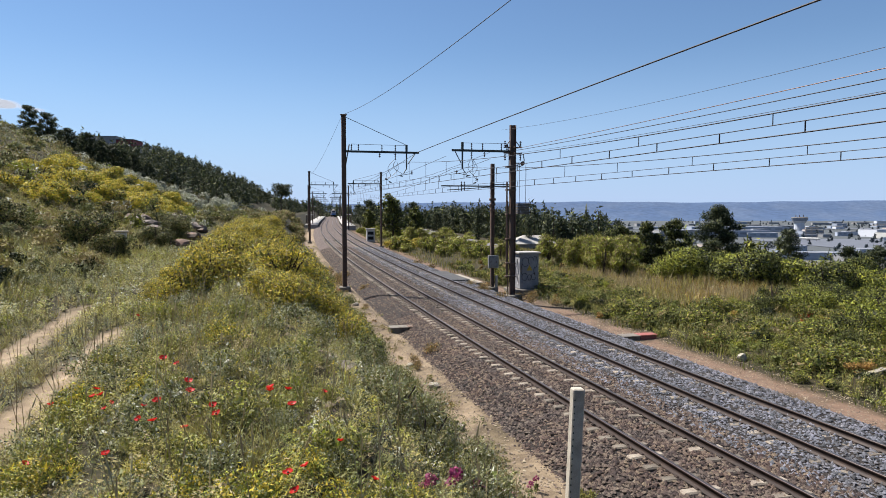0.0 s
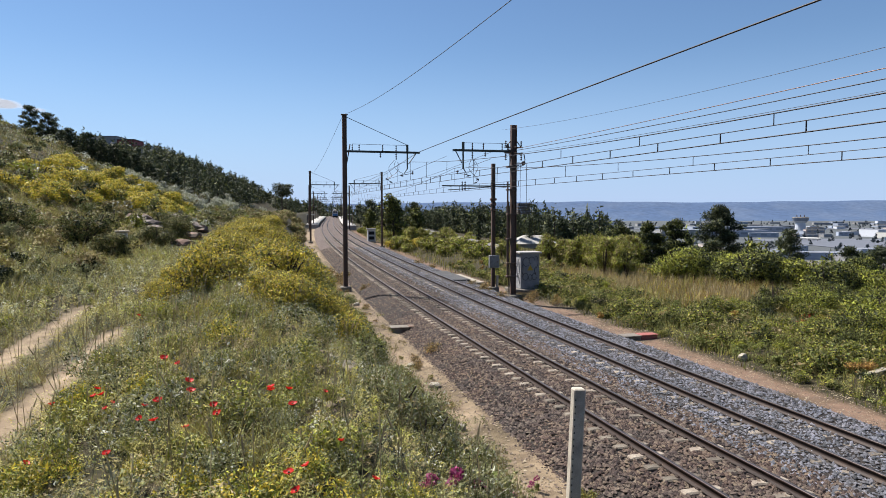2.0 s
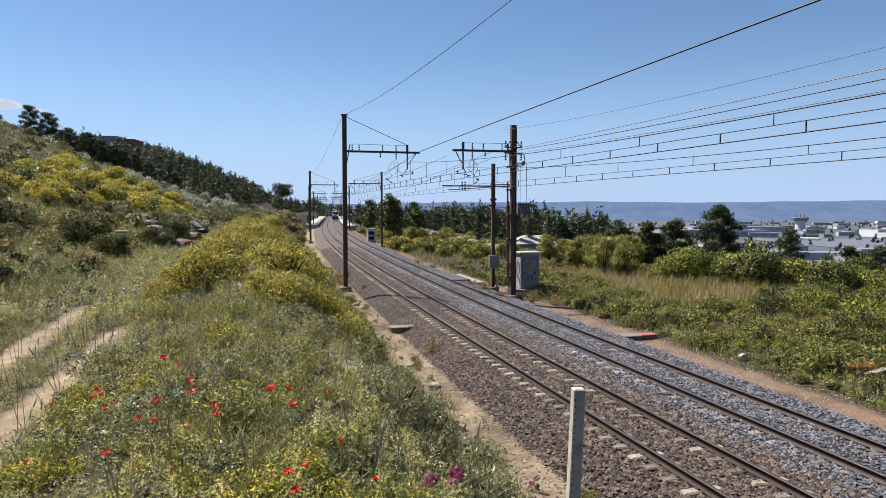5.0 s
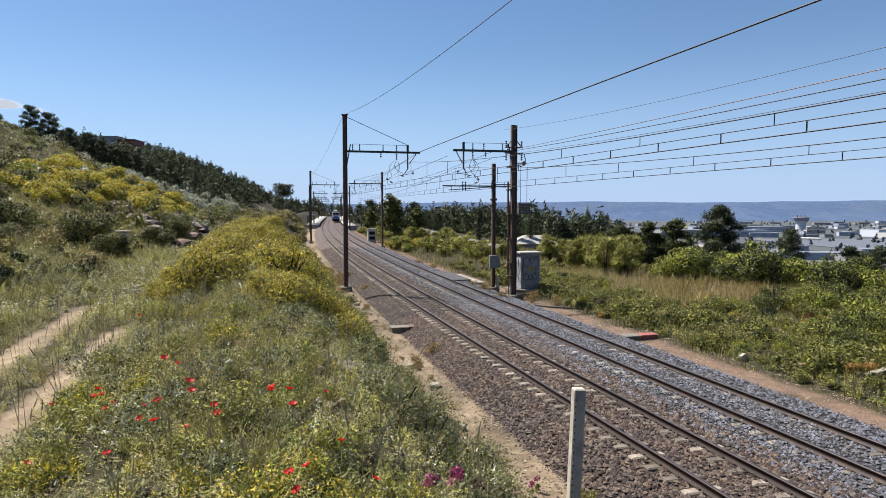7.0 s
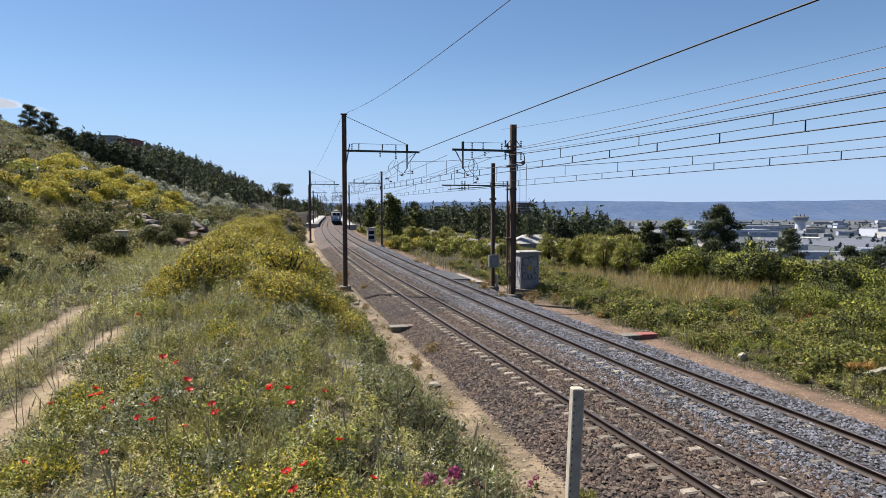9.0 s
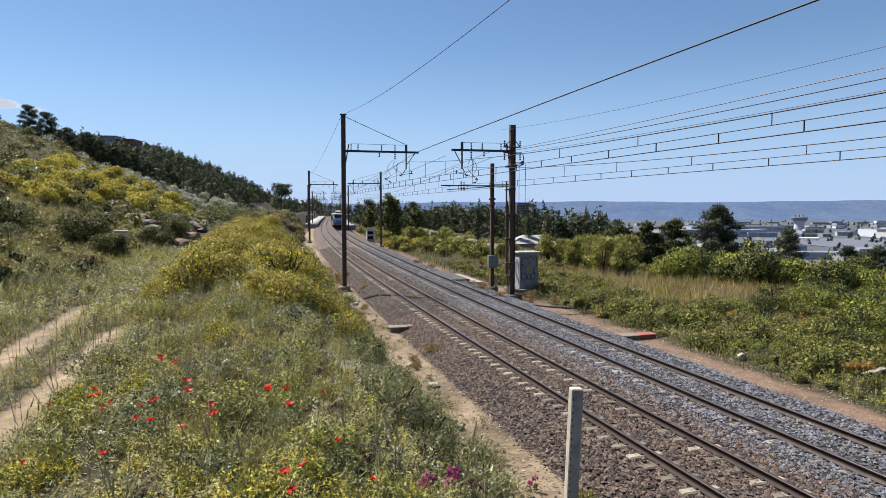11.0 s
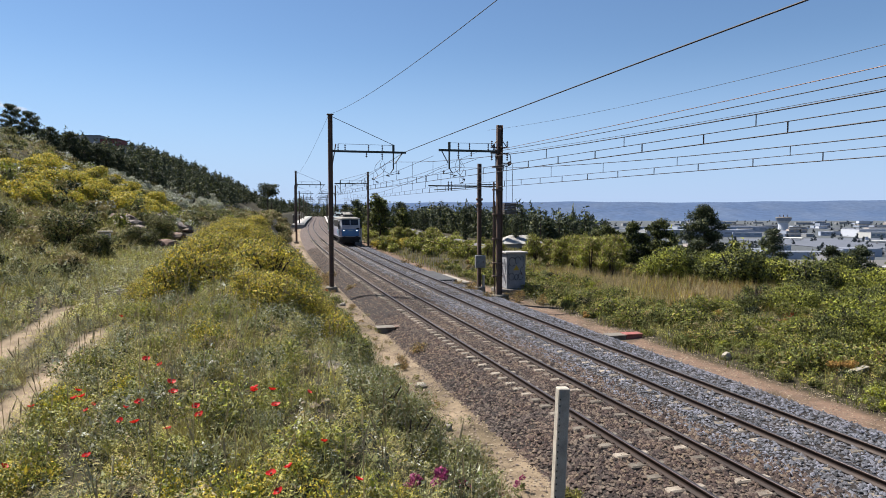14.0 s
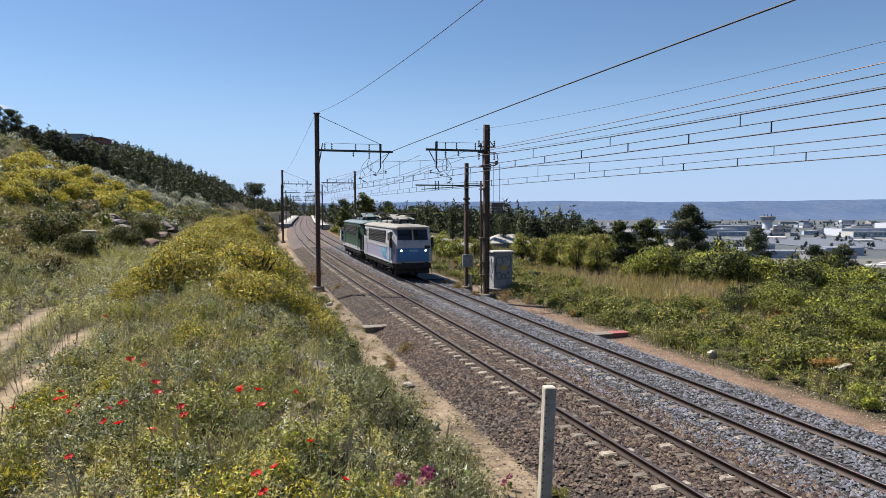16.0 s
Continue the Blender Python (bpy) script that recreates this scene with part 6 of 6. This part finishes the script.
    part("lid", bm, RED_PAINT if red_top else ROCK, t, "faded red lid" if red_top else "dusty red-brown lid")
    for k in range(3):
        bm = bmesh.new()
        s = 1 if red_top is False else -1
        pts = [(s * 0.7, -0.1 + 0.12 * k, 0.25), (s * 1.0, -0.1 + 0.15 * k, 0.34 - 0.04 * k), (s * 1.35, 0.05 + 0.2 * k, 0.2), (s * 1.7, 0.2 + 0.22 * k, 0.12)]
        for p, q in zip(pts, pts[1:]):
            rod(bm, p, q, 0.025, seg=6)
        part("cable", bm, RUBBER, t)


track_box(-1.65, 30.9, 14, "concrete cable pit with a faded red box and black cables", 0.75, False)
track_box(8.75, 29.9, 14, "red painted cable box beside a low concrete pit", 0.85, True)


def concrete_post():
    x, y = 1.45, 7.5
    z = float(ground_z(x, y))
    t = thing("concrete_post", "leaning pale concrete post with a row of black marks for holes", "post", (x - 0.02, y, z - 0.3))
    h = 3.12 - z + 0.3
    t.matrix_world = t.matrix_world @ pose(0, 0, 0, 0, 2.2, 8)
    bm = bmesh.new()
    box(bm, (0, 0, h / 2), (0.135, 0.13, h), bevel=0.012)
    p = part("shaft", bm, POST_CONC, t)
    # small black boxes put the dark of the holes on the face
    for k in range(20):
        bm = bmesh.new()
        box(bm, (-0.05, -0.0652, h - 0.12 - k * 0.075), (0.012, 0.006, 0.018))
        part("hole_mark", bm, GRILLE, p)
    bm = bmesh.new()
    box(bm, (0.14, -0.02, h - 1.38), (0.1, 0.08, 0.12), bevel=0.02)
    rod(bm, (0.07, 0, h - 1.3), (0.16, -0.02, h - 1.28), 0.012, seg=6)
    part("clamp", bm, GRILLE, t, "black metal wire clamp")


concrete_post()


def stone(name, label, x, y, size, seed, mat, up=0.0):
    rng = random.Random(seed)
    bm = bmesh.new()
    bmesh.ops.create_icosphere(bm, subdivisions=2, radius=0.5)
    for v in bm.verts:
        n = v.co.normalized()
        v.co = n * 0.5 * (0.8 + 0.35 * noise.noise(n * 1.7 + Vector((seed, 0, 0))) + 0.12 * noise.noise(n * 5 + Vector((0, seed, 0))))
        v.co = Vector((v.co.x * size[0], v.co.y * size[1], v.co.z * size[2]))
    ob = part(name, bm, mat)
    ob.matrix_world = pose(x, y, float(ground_z(x, y)) + size[2] * 0.22 + up, 0, 0, rng.uniform(0, 360))
    return tagged(ob, label, "stone", group="stones")


stone("white_stone", "white limestone lump on the dirt verge", 11.55, 25.6, (0.5, 0.4, 0.42), 1, STONE)
for k, (x, y, s) in enumerate([(-3.16, 5.49, 0.16), (-2.31, 4.95, 0.1), (-0.36, 4.35, 0.22), (-3.28, 9.32, 0.22), (-1.36, 4.81, 0.08), (0.4, 17.2, 0.35), (0.0, 19.5, 0.3), (-0.3, 21.5, 0.4), (-1.2, 24.4, 0.3),
                              (0.9, 14.2, 0.3), (-5.3, 38.6, 0.5), (-4.9, 37.6, 0.4), (-2.6, 13.2, 0.3), (-2.0, 12.4, 0.3)]):
    stone("limestone", "pale limestone lump on the dry bank", x, y, (s * 1.3, s, s * 0.7), 10 + k, STONE)
for k, (x, y, s) in enumerate([(-26.0, 66.5, 2.6), (-18.6, 49.6, 1.7), (-29.5, 72, 2.2), (-24.7, 54, 2.0), (-16.5, 25.2, 0.8), (-15.9, 40.8, 1.6), (-22.5, 62, 1.8), (-24, 58, 1.4)]):
    stone("rock", "red-brown rock outcrop on the hillside", x, y, (s * 1.4, s, s * 0.6), 40 + k, ROCK)
LEDGE = material("grey_brown_ledge_rock", (0.3, 0.25, 0.22), 0.9, 0, 1.5, 0.3, 14, 0.9, (0.2, 0.16, 0.14), 0.5)
for k, (x, y, w, h) in enumerate([(-24.4, 53.6, 2.8, 0.7), (-22.6, 51.2, 2.4, 0.8), (-21.2, 49.0, 1.8, 0.7), (-27.0, 67.6, 2.6, 1.1), (-25.6, 65.4, 3.0, 1.2), (-24.0, 62.6, 2.6, 1.0), (-22.8, 60.0, 2.2, 0.9)]):
    stone("rock_ledge", "grey-brown layered rock ledge showing through the scrub", x, y, (w * 1.3, w * 0.7, h), 60 + k, LEDGE, 0.25)
for k, (x, y, w) in enumerate([(-1.3, 8.7, 0.4), (-1.15, 8.95, 0.3), (-1.05, 8.5, 0.26)]):
    stone("bank_rock", "dark grey rock jutting from the bank", x, y, (w * 1.4, w, w * 0.8), 80 + k, LEDGE, -0.06)


def plank():
    t = thing("concrete_beam", "pale concrete beam lying in the grass", "beam", (14.55, 22.4, float(ground_z(14.55, 22.4)) + 0.12), 24)
    bm = bmesh.new()
    box(bm, (0, 0, 0.04), (1.2, 0.24, 0.16), Matrix.Rotation(-0.12, 3, "Y"), bevel=0.015)
    part("beam", bm, STONE, t)


plank()


def pillar():
    t = thing("stone_pillar", "small whitewashed square pillar on the hillside", "pillar", (-17.05, 35.6, float(ground_z(-17.05, 35.6)) - 0.1), 20)
    bm = bmesh.new()
    box(bm, (0, 0, 0.45), (0.5, 0.45, 0.95), bevel=0.02)
    part("shaft", bm, WHITE_PAINT, t)
    bm = bmesh.new()
    box(bm, (0, 0, 0.96), (0.68, 0.6, 0.09), bevel=0.02)
    part("cap", bm, POST_CONC, t)
    bm = bmesh.new()
    box(bm, (0.08, -0.232, 0.5), (0.1, 0.02, 0.6))
    part("slot", bm, GRILLE, t)


pillar()


# ---------- buildings ----------
def house(name, label, x, y, size, turn, wall, roof, z=None, windows=0, cat="building", hip=0.0, group=""):
    z = float(ground_z(x, y)) if z is None else z
    t = thing(name, label, cat, (x, y, z), turn, group)
    w, d, h = size
    bm = bmesh.new()
    box(bm, (0, 0, h / 2 - 3), (w, d, h + 6))
    part("wall", bm, wall, t)
    bm = bmesh.new()
    if hip:
        e = 0.6
        a = [bm.verts.new(p) for p in ((-w / 2 - e, -d / 2 - e, h), (w / 2 + e, -d / 2 - e, h), (w / 2 + e, d / 2 + e, h), (-w / 2 - e, d / 2 + e, h))]
        b = [bm.verts.new(p) for p in ((-w / 4, 0, h + hip), (w / 4, 0, h + hip))]
        for f in ((a[0], a[1], b[1], b[0]), (a[1], a[2], b[1]), (a[2], a[3], b[0], b[1]), (a[3], a[0], b[0]), (a[3], a[2], a[1], a[0])):
            bm.faces.new(f)
    else:
        box(bm, (0, 0, h + 0.12), (w + 0.5, d + 0.5, 0.3))
    part("roof", bm, roof, t)
    for k in range(windows):
        bm = bmesh.new()
        box(bm, (-w / 2 + w * (k + 0.5) / windows, -d / 2 - 0.02, h * 0.55), (w / windows * 0.6, 0.08, h * 0.35))
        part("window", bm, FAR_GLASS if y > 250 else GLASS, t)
    return t


# FAR_GLASS, ROOF_WHITE, WALL_BLUE, HAZE_WHITE and WALL_TAN carry distance haze in their colour
FAR_GLASS = material("glazing_with_haze_tint", (0.3, 0.35, 0.44), 0.4, 0, 0.1, 0.1, 2, 0)
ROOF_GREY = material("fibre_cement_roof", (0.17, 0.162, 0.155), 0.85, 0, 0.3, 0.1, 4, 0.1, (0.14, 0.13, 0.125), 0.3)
ROOF_WHITE = material("hazed_sheet_roof", (0.2, 0.22, 0.27), 0.6, 0, 0.1, 0.08, 2, 0, (0.5, 0.5, 0.52), 0.3)
# far wall colours are lightened to make up for shade and haze
WALL_BLUE = material("hazed_blue_grey_cladding", (0.5, 0.56, 0.68), 0.6, 0, 0.1, 0.08, 2, 0)
HAZE_WHITE = material("hazed_white_wall", (0.75, 0.78, 0.86), 0.7, 0, 0.1, 0.05, 2, 0)
WALL_RED = material("dark_red_render", (0.3, 0.06, 0.06), 0.7, 0, 0.3, 0.1, 2, 0)
WALL_TAN = material("hazed_tan_cladding", (0.6, 0.52, 0.46), 0.7, 0, 0.1, 0.08, 2, 0)

house("hill_building", "long pale grey building on the hilltop", -131.5, 262, (14, 12, 6.5), 4, GREY_PAINT, ROOF_WHITE, 26.8, 4)
house("hill_building", "dark red building on the hilltop", -122.3, 262, (8, 10, 6.0), 4, WALL_RED, ROOF_GREY, 26.2, 2)
house("hill_building", "low white building on the hilltop", -116.2, 263, (7, 8, 4.0), 4, WHITE_PAINT, ROOF_GREY, 25.8, 2)
house("white_house", "white pavilion with a low hipped pale roof", 15.6, 118, (6.4, 6, 2.6), 10, GREY_PAINT, PLATFORM, -3.1, 3, hip=1.4)


def long_shed():
    """A long low roof that falls away beside the line."""
    a, b = Vector((-5.2, 132, 1.3)), Vector((6.6, 84, 0.4))
    d = (b - a)
    t = thing("long_shed", "long low shed with a pale grey sloping sheet roof", "shed", ((a + b) / 2)[:], math.degrees(math.atan2(d.y, d.x)))
    l = Vector((d.x, d.y)).length
    tilt = Matrix.Rotation(math.atan2(-d.z, l), 3, "Y")
    bm = bmesh.new()
    box(bm, (0, 0, -0.1), (l, 2.6, 0.16), tilt @ Matrix.Rotation(0.3, 3, "X"))
    part("roof", bm, ROOF_GREY, t)
    bm = bmesh.new()
    box(bm, (0, 0, -1.6), (l - 0.6, 2.2, 2.6), tilt)
    part("wall", bm, GREY_PAINT, t)
    for k in range(9):
        bm = bmesh.new()
        box(bm, (-l / 2 + l * (k + 0.5) / 9, 1.12, -1.3), (1.4, 0.1, 0.9), tilt)
        part("window", bm, GLASS, t)


long_shed()


# ---------- plain with airport ----------
PLAIN_Z = -52.0
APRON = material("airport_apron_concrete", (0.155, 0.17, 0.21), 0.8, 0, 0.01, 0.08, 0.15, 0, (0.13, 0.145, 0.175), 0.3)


def flat(name, label, x0, x1, y0, y1, mat, lift):
    bm = bmesh.new()
    box(bm, ((x0 + x1) / 2, (y0 + y1) / 2, PLAIN_Z + lift), (x1 - x0, y1 - y0, 0.4))
    tagged(part(name, bm, mat), label, "apron", kind="structure")


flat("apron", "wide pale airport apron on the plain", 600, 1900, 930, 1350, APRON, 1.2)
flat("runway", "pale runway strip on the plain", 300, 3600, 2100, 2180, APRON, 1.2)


def control_tower():
    t = thing("control_tower", "white airport control tower with a dark cab", "tower", (946, 1780, PLAIN_Z))
    for nm, z0, z1, r0, r1, mat in (("shaft", 0, 26, 14, 12, HAZE_WHITE), ("flare", 26, 31, 12, 18, HAZE_WHITE), ("cab", 31, 39, 18, 21, FAR_GLASS), ("roof", 39, 41.5, 21, 18, ROOF_GREY)):
        bm = bmesh.new()
        rod(bm, (0, 0, z0), (0, 0, z1), r0, r1, seg=14)
        part(nm, bm, mat, t)
    bm = bmesh.new()
    for dx in (-10, 0, 10):
        rod(bm, (dx, 0, 41), (dx, 0, 47), 1.0, seg=5)
    part("mast", bm, STEEL, t)


control_tower()
house("warehouse", "large flat-roofed warehouse with tan walls below the hill", 430, 585, (300, 110, 9), 3, WALL_TAN, ROOF_GREY, PLAIN_Z + 0.5, 14, group="warehouses")
for k in range(9):
    bm = bmesh.new()
    bmesh.ops.create_icosphere(bm, subdivisions=2, radius=1)
    for v in bm.verts:
        v.co = Vector((v.co.x * 11, v.co.y * 4, max(v.co.z, -0.2) * 1.6))
    o = part("roof_dome", bm, WHITE_PAINT)
    o.matrix_world = pose(310 + 28 * k, 560 + 22 * (k % 3), PLAIN_Z + 9.9)
    tagged(o, "white domed skylight on the warehouse roof", "skylight", "skylights")
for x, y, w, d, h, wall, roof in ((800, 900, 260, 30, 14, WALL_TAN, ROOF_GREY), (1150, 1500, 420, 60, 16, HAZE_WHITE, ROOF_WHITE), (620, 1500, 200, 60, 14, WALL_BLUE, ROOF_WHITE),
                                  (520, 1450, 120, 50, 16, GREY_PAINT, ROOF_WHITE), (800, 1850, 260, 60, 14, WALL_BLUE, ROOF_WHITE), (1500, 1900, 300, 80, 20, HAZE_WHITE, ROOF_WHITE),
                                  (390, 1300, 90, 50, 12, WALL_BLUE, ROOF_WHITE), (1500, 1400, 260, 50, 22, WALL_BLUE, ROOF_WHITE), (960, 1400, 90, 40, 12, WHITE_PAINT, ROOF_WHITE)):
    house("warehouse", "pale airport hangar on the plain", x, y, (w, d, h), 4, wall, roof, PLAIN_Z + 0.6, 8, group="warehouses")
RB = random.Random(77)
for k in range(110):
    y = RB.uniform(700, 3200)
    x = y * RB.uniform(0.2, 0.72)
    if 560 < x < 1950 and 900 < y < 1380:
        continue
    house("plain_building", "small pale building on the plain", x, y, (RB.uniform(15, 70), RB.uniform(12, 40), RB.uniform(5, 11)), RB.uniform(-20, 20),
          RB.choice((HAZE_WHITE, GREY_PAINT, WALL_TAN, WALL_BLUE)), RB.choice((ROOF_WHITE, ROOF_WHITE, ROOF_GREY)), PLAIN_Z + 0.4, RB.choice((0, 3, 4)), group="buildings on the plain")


def hangar():
    t = thing("hangar", "white hangar with an arched roof", "hangar", (390, 1250, PLAIN_Z), 5)
    bm = bmesh.new()
    n = 14
    a = [[bm.verts.new((math.cos(math.pi * k / n) * 34, y, math.sin(math.pi * k / n) * 17)) for k in range(n + 1)] for y in (-25, 25)]
    for k in range(n):
        bm.faces.new((a[0][k], a[0][k + 1], a[1][k + 1], a[1][k]))
    for r in a:
        bm.faces.new(r)
    part("shell", bm, ROOF_WHITE, t)
    for k in range(4):
        bm = bmesh.new()
        box(bm, (-18 + 12 * k, -25.2, 5), (9, 0.3, 10))
        part("door", bm, WALL_BLUE, t)


hangar()


def airliner(x, y, turn):
    t = thing("airliner", "white airliner parked on the apron", "aircraft", (x, y, PLAIN_Z + 1.6), turn, "parked airliners")
    bm = bmesh.new()
    rod(bm, (0, -16, 4), (0, 12, 4), 2.0, seg=10)
    rod(bm, (0, 12, 4), (0, 20, 5), 2.0, 0.4, seg=10)
    rod(bm, (0, -16, 4), (0, -19, 3.6), 2.0, 0.6, seg=10)
    part("fuselage", bm, WHITE_PAINT, t)
    for sx in (-1, 1):
        bm = bmesh.new()
        box(bm, (sx * 9, 3, 3.4), (17, 3.4, 0.5), Matrix.Rotation(sx * -0.35, 3, "Z"))
        part("wing", bm, GREY_PAINT, t)
    bm = bmesh.new()
    box(bm, (0, 17.5, 8.5), (0.5, 4, 6.5), Matrix.Rotation(-0.4, 3, "X"))
    part("tail_fin", bm, WALL_BLUE, t)
    bm = bmesh.new()
    for dx, dy in ((0, -12), (-3, 3), (3, 3)):
        rod(bm, (dx, dy, -0.2), (dx, dy, 3), 0.5, seg=6)
    part("undercarriage", bm, STEEL, t)


for x, y, a in ((760, 1120, 60), (840, 1180, 75), (900, 1060, 80), (690, 1260, 40), (980, 1250, 90), (1080, 1120, 70)):
    airliner(x, y, a)


# far hills: a ridge with spurs, distance haze painted into the colour
def ridge():
    HILL = material("hills_with_painted_haze", (0.11, 0.165, 0.285), 1.0, 0, 0.004, 0.12, 0.03, 0, (0.16, 0.21, 0.31), 0.3, spec=0)
    xs = np.linspace(-3600, 4700, 240)
    rows = [(3900, 0.0), (4150, 0.22), (4350, 0.62), (4500, 0.93), (4560, 1.0), (4700, 0.85), (4850, 0.2)]
    V = []
    for y, f in rows:
        top = 112 + 14 * wob(xs, xs * 0 + 3, 0.0011, 2) + 5 * wob(xs, xs * 0, 0.006, 5) + np.interp(xs, [-3600, -900, -200, 500, 1500, 4700], [-6, -6, -4, -5, 6, 14])
        cut = 10 * np.abs(wob(xs, xs * 0 + y * 0.5, 0.011, 8)) * (1 if 0 < f < 0.9 else 0)
        V.append(np.stack([xs, xs * 0 + y, PLAIN_Z + f * top - cut], 1))
    V = np.concatenate(V)
    n = len(xs)
    i = (np.arange(len(rows) - 1)[:, None] * n + np.arange(n - 1)[None]).ravel()
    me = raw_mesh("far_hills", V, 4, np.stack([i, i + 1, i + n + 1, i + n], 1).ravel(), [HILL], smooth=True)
    tagged(new("far_hills", me), "long ridge on the horizon with blue haze in its colour", "hills", kind="structure")


ridge()


def cloud():
    m = bpy.data.materials.new("cloud_glow")
    m.use_nodes = True
    nt = m.node_tree
    tr, em, mx = nt.nodes.new("ShaderNodeBsdfTransparent"), nt.nodes.new("ShaderNodeEmission"), nt.nodes.new("ShaderNodeMixShader")
    # the cloud glows by emission in place of sunlight on it
    em.inputs[0].default_value, em.inputs[1].default_value = (0.78, 0.83, 0.95, 1), 0.44
    mx.inputs[0].default_value = 0.13
    nt.links.new(tr.outputs[0], mx.inputs[1])
    nt.links.new(em.outputs[0], mx.inputs[2])
    nt.links.new(mx.outputs[0], nt.nodes["Material Output"].inputs[0])
    rng = random.Random(4)
    bm = bmesh.new()
    for k in range(26):
        u = rng.random()
        x, z, r = -2040 + 260 * u, 495 - 45 * u + rng.uniform(-10, 12) * (1 - u), 42 * (1 - 0.75 * u) * rng.uniform(0.6, 1.1)
        bmesh.ops.create_icosphere(bm, subdivisions=2, radius=1, matrix=Matrix.Translation((x, 3000 + rng.uniform(-40, 40), z)) @ Matrix.Diagonal((r * 1.6, r * 2, r * 0.6, 1)))
    ob = part("cloud", bm, m, smooth=True)
    tagged(ob, "small white cloud above the hill", "cloud", kind="structure")


cloud()


# ---------- loose ballast stones ----------
def stones(name, label, n, ranges, ys, size, mat, seed, prof, power=1.0):
    nr = np.random.default_rng(seed)
    y = ys[0] + (ys[1] - ys[0]) * nr.random(n) ** power
    o = nr.uniform(*ranges, n)
    x, yy = beside(o, y)
    z = rail_z(y) + np.interp(o, [p[0] for p in prof], [p[1] for p in prof]) + nr.uniform(-0.045, 0.035, n)
    c = np.stack([x, yy, z], 1)
    s = nr.uniform(*size, n)[:, None]
    # a lopsided chip each, sunk in its bed
    axes = np.array([(1, 0, 0), (-1, 0, 0), (0, 1, 0), (0, -1, 0), (0, 0, 0.8), (0, 0, -0.8)], float)
    a = nr.uniform(0, 6.283, n)
    V = axes[None] * nr.uniform(0.55, 1.15, (n, 6, 1)) + nr.uniform(-0.25, 0.25, (n, 6, 3))
    ca, sa = np.cos(a)[:, None], np.sin(a)[:, None]
    V = np.stack([V[..., 0] * ca - V[..., 1] * sa, V[..., 0] * sa + V[..., 1] * ca, V[..., 2]], -1)
    V = c[:, None] + V * s[:, None]
    F = np.array([(0, 2, 4), (2, 1, 4), (1, 3, 4), (3, 0, 4)])
    idx = (np.arange(n)[:, None, None] * 6 + F[None]).reshape(-1)
    me = raw_mesh(name, V.reshape(-1, 3), 3, idx, [mat])
    return tagged(new(name, me), label, "ballast", kind="stuff")


BP = BED + BED_R[1:]
stones("ballast_stones", "loose brown crushed stones between the rails", 56000, (-2.9, SPACING / 2 + 0.3), (8, 34), (0.03, 0.078), BALLAST, 301, BP, 1.3)
stones("ballast_stones", "loose brown crushed stones between the rails", 20000, (-2.9, SPACING / 2 + 0.2), (34, 92), (0.045, 0.08), BALLAST, 302, BP)
stones("ballast_stones", "loose blue-grey crushed stones round the far rails", 34000, (SPACING / 2 - 0.3, SPACING + 3.4), (11, 40), (0.03, 0.074), BALLAST_BLUE, 303, BP, 1.2)
stones("ballast_stones", "loose blue-grey crushed stones round the far rails", 13000, (SPACING / 2, SPACING + 3.3), (40, 92), (0.045, 0.08), BALLAST_BLUE, 304, BP)

# pebbles strewn on the dirt either side, thinning away from the ballast
PEBBLE = material("mixed_pebbles", (0.3, 0.23, 0.17), 0.9, 0, 2, 0.3, 20, 0.5, (0.2, 0.15, 0.12), 0.5, island=0.7)


def pebbles(n, off, ys, size, seed):
    nr = np.random.default_rng(seed)
    y, o = nr.uniform(*ys, n), nr.uniform(*off, n)
    x = line_x(y) + o * 1.035
    s = nr.uniform(*size, n) * nr.uniform(0.4, 1, n)
    c = np.stack([x, y, ground_z(x, y) + s * 0.3], 1)
    axes = np.array([(1, 0, 0), (-1, 0, 0), (0, 1, 0), (0, -1, 0), (0, 0, 0.6), (0, 0, -0.6)], float)
    V = axes[None] * nr.uniform(0.55, 1.2, (n, 6, 1)) + nr.uniform(-0.25, 0.25, (n, 6, 3))
    V = c[:, None] + V * s[:, None, None]
    F = np.array([(0, 2, 4), (2, 1, 4), (1, 3, 4), (3, 0, 4)])
    me = raw_mesh("pebbles", V.reshape(-1, 3), 3, (np.arange(n)[:, None, None] * 6 + F[None]).reshape(-1), [PEBBLE])
    tagged(new("pebbles", me), "brown pebbles strewn over the dirt", "pebbles", kind="stuff")


pebbles(12000, (-5.0, -2.2), (9, 50), (0.015, 0.06), 311)
pebbles(14000, (6.5, 9.0), (13, 50), (0.012, 0.045), 312)
place(bush("weed_clump", "green grassy weed at the foot of the post", 0.5, 0.55, 1500, 0.022, [LEAF_GREEN, GRASS, LEAF_OLIVE], [0.5, 0.3, 0.2], 141, slim=0.2, up=1.5), [(2.75, 12.6, 1.0, 0)])
pebbles(5000, (-8.5, -4.6), (6, 24), (0.015, 0.07), 313)


motions()
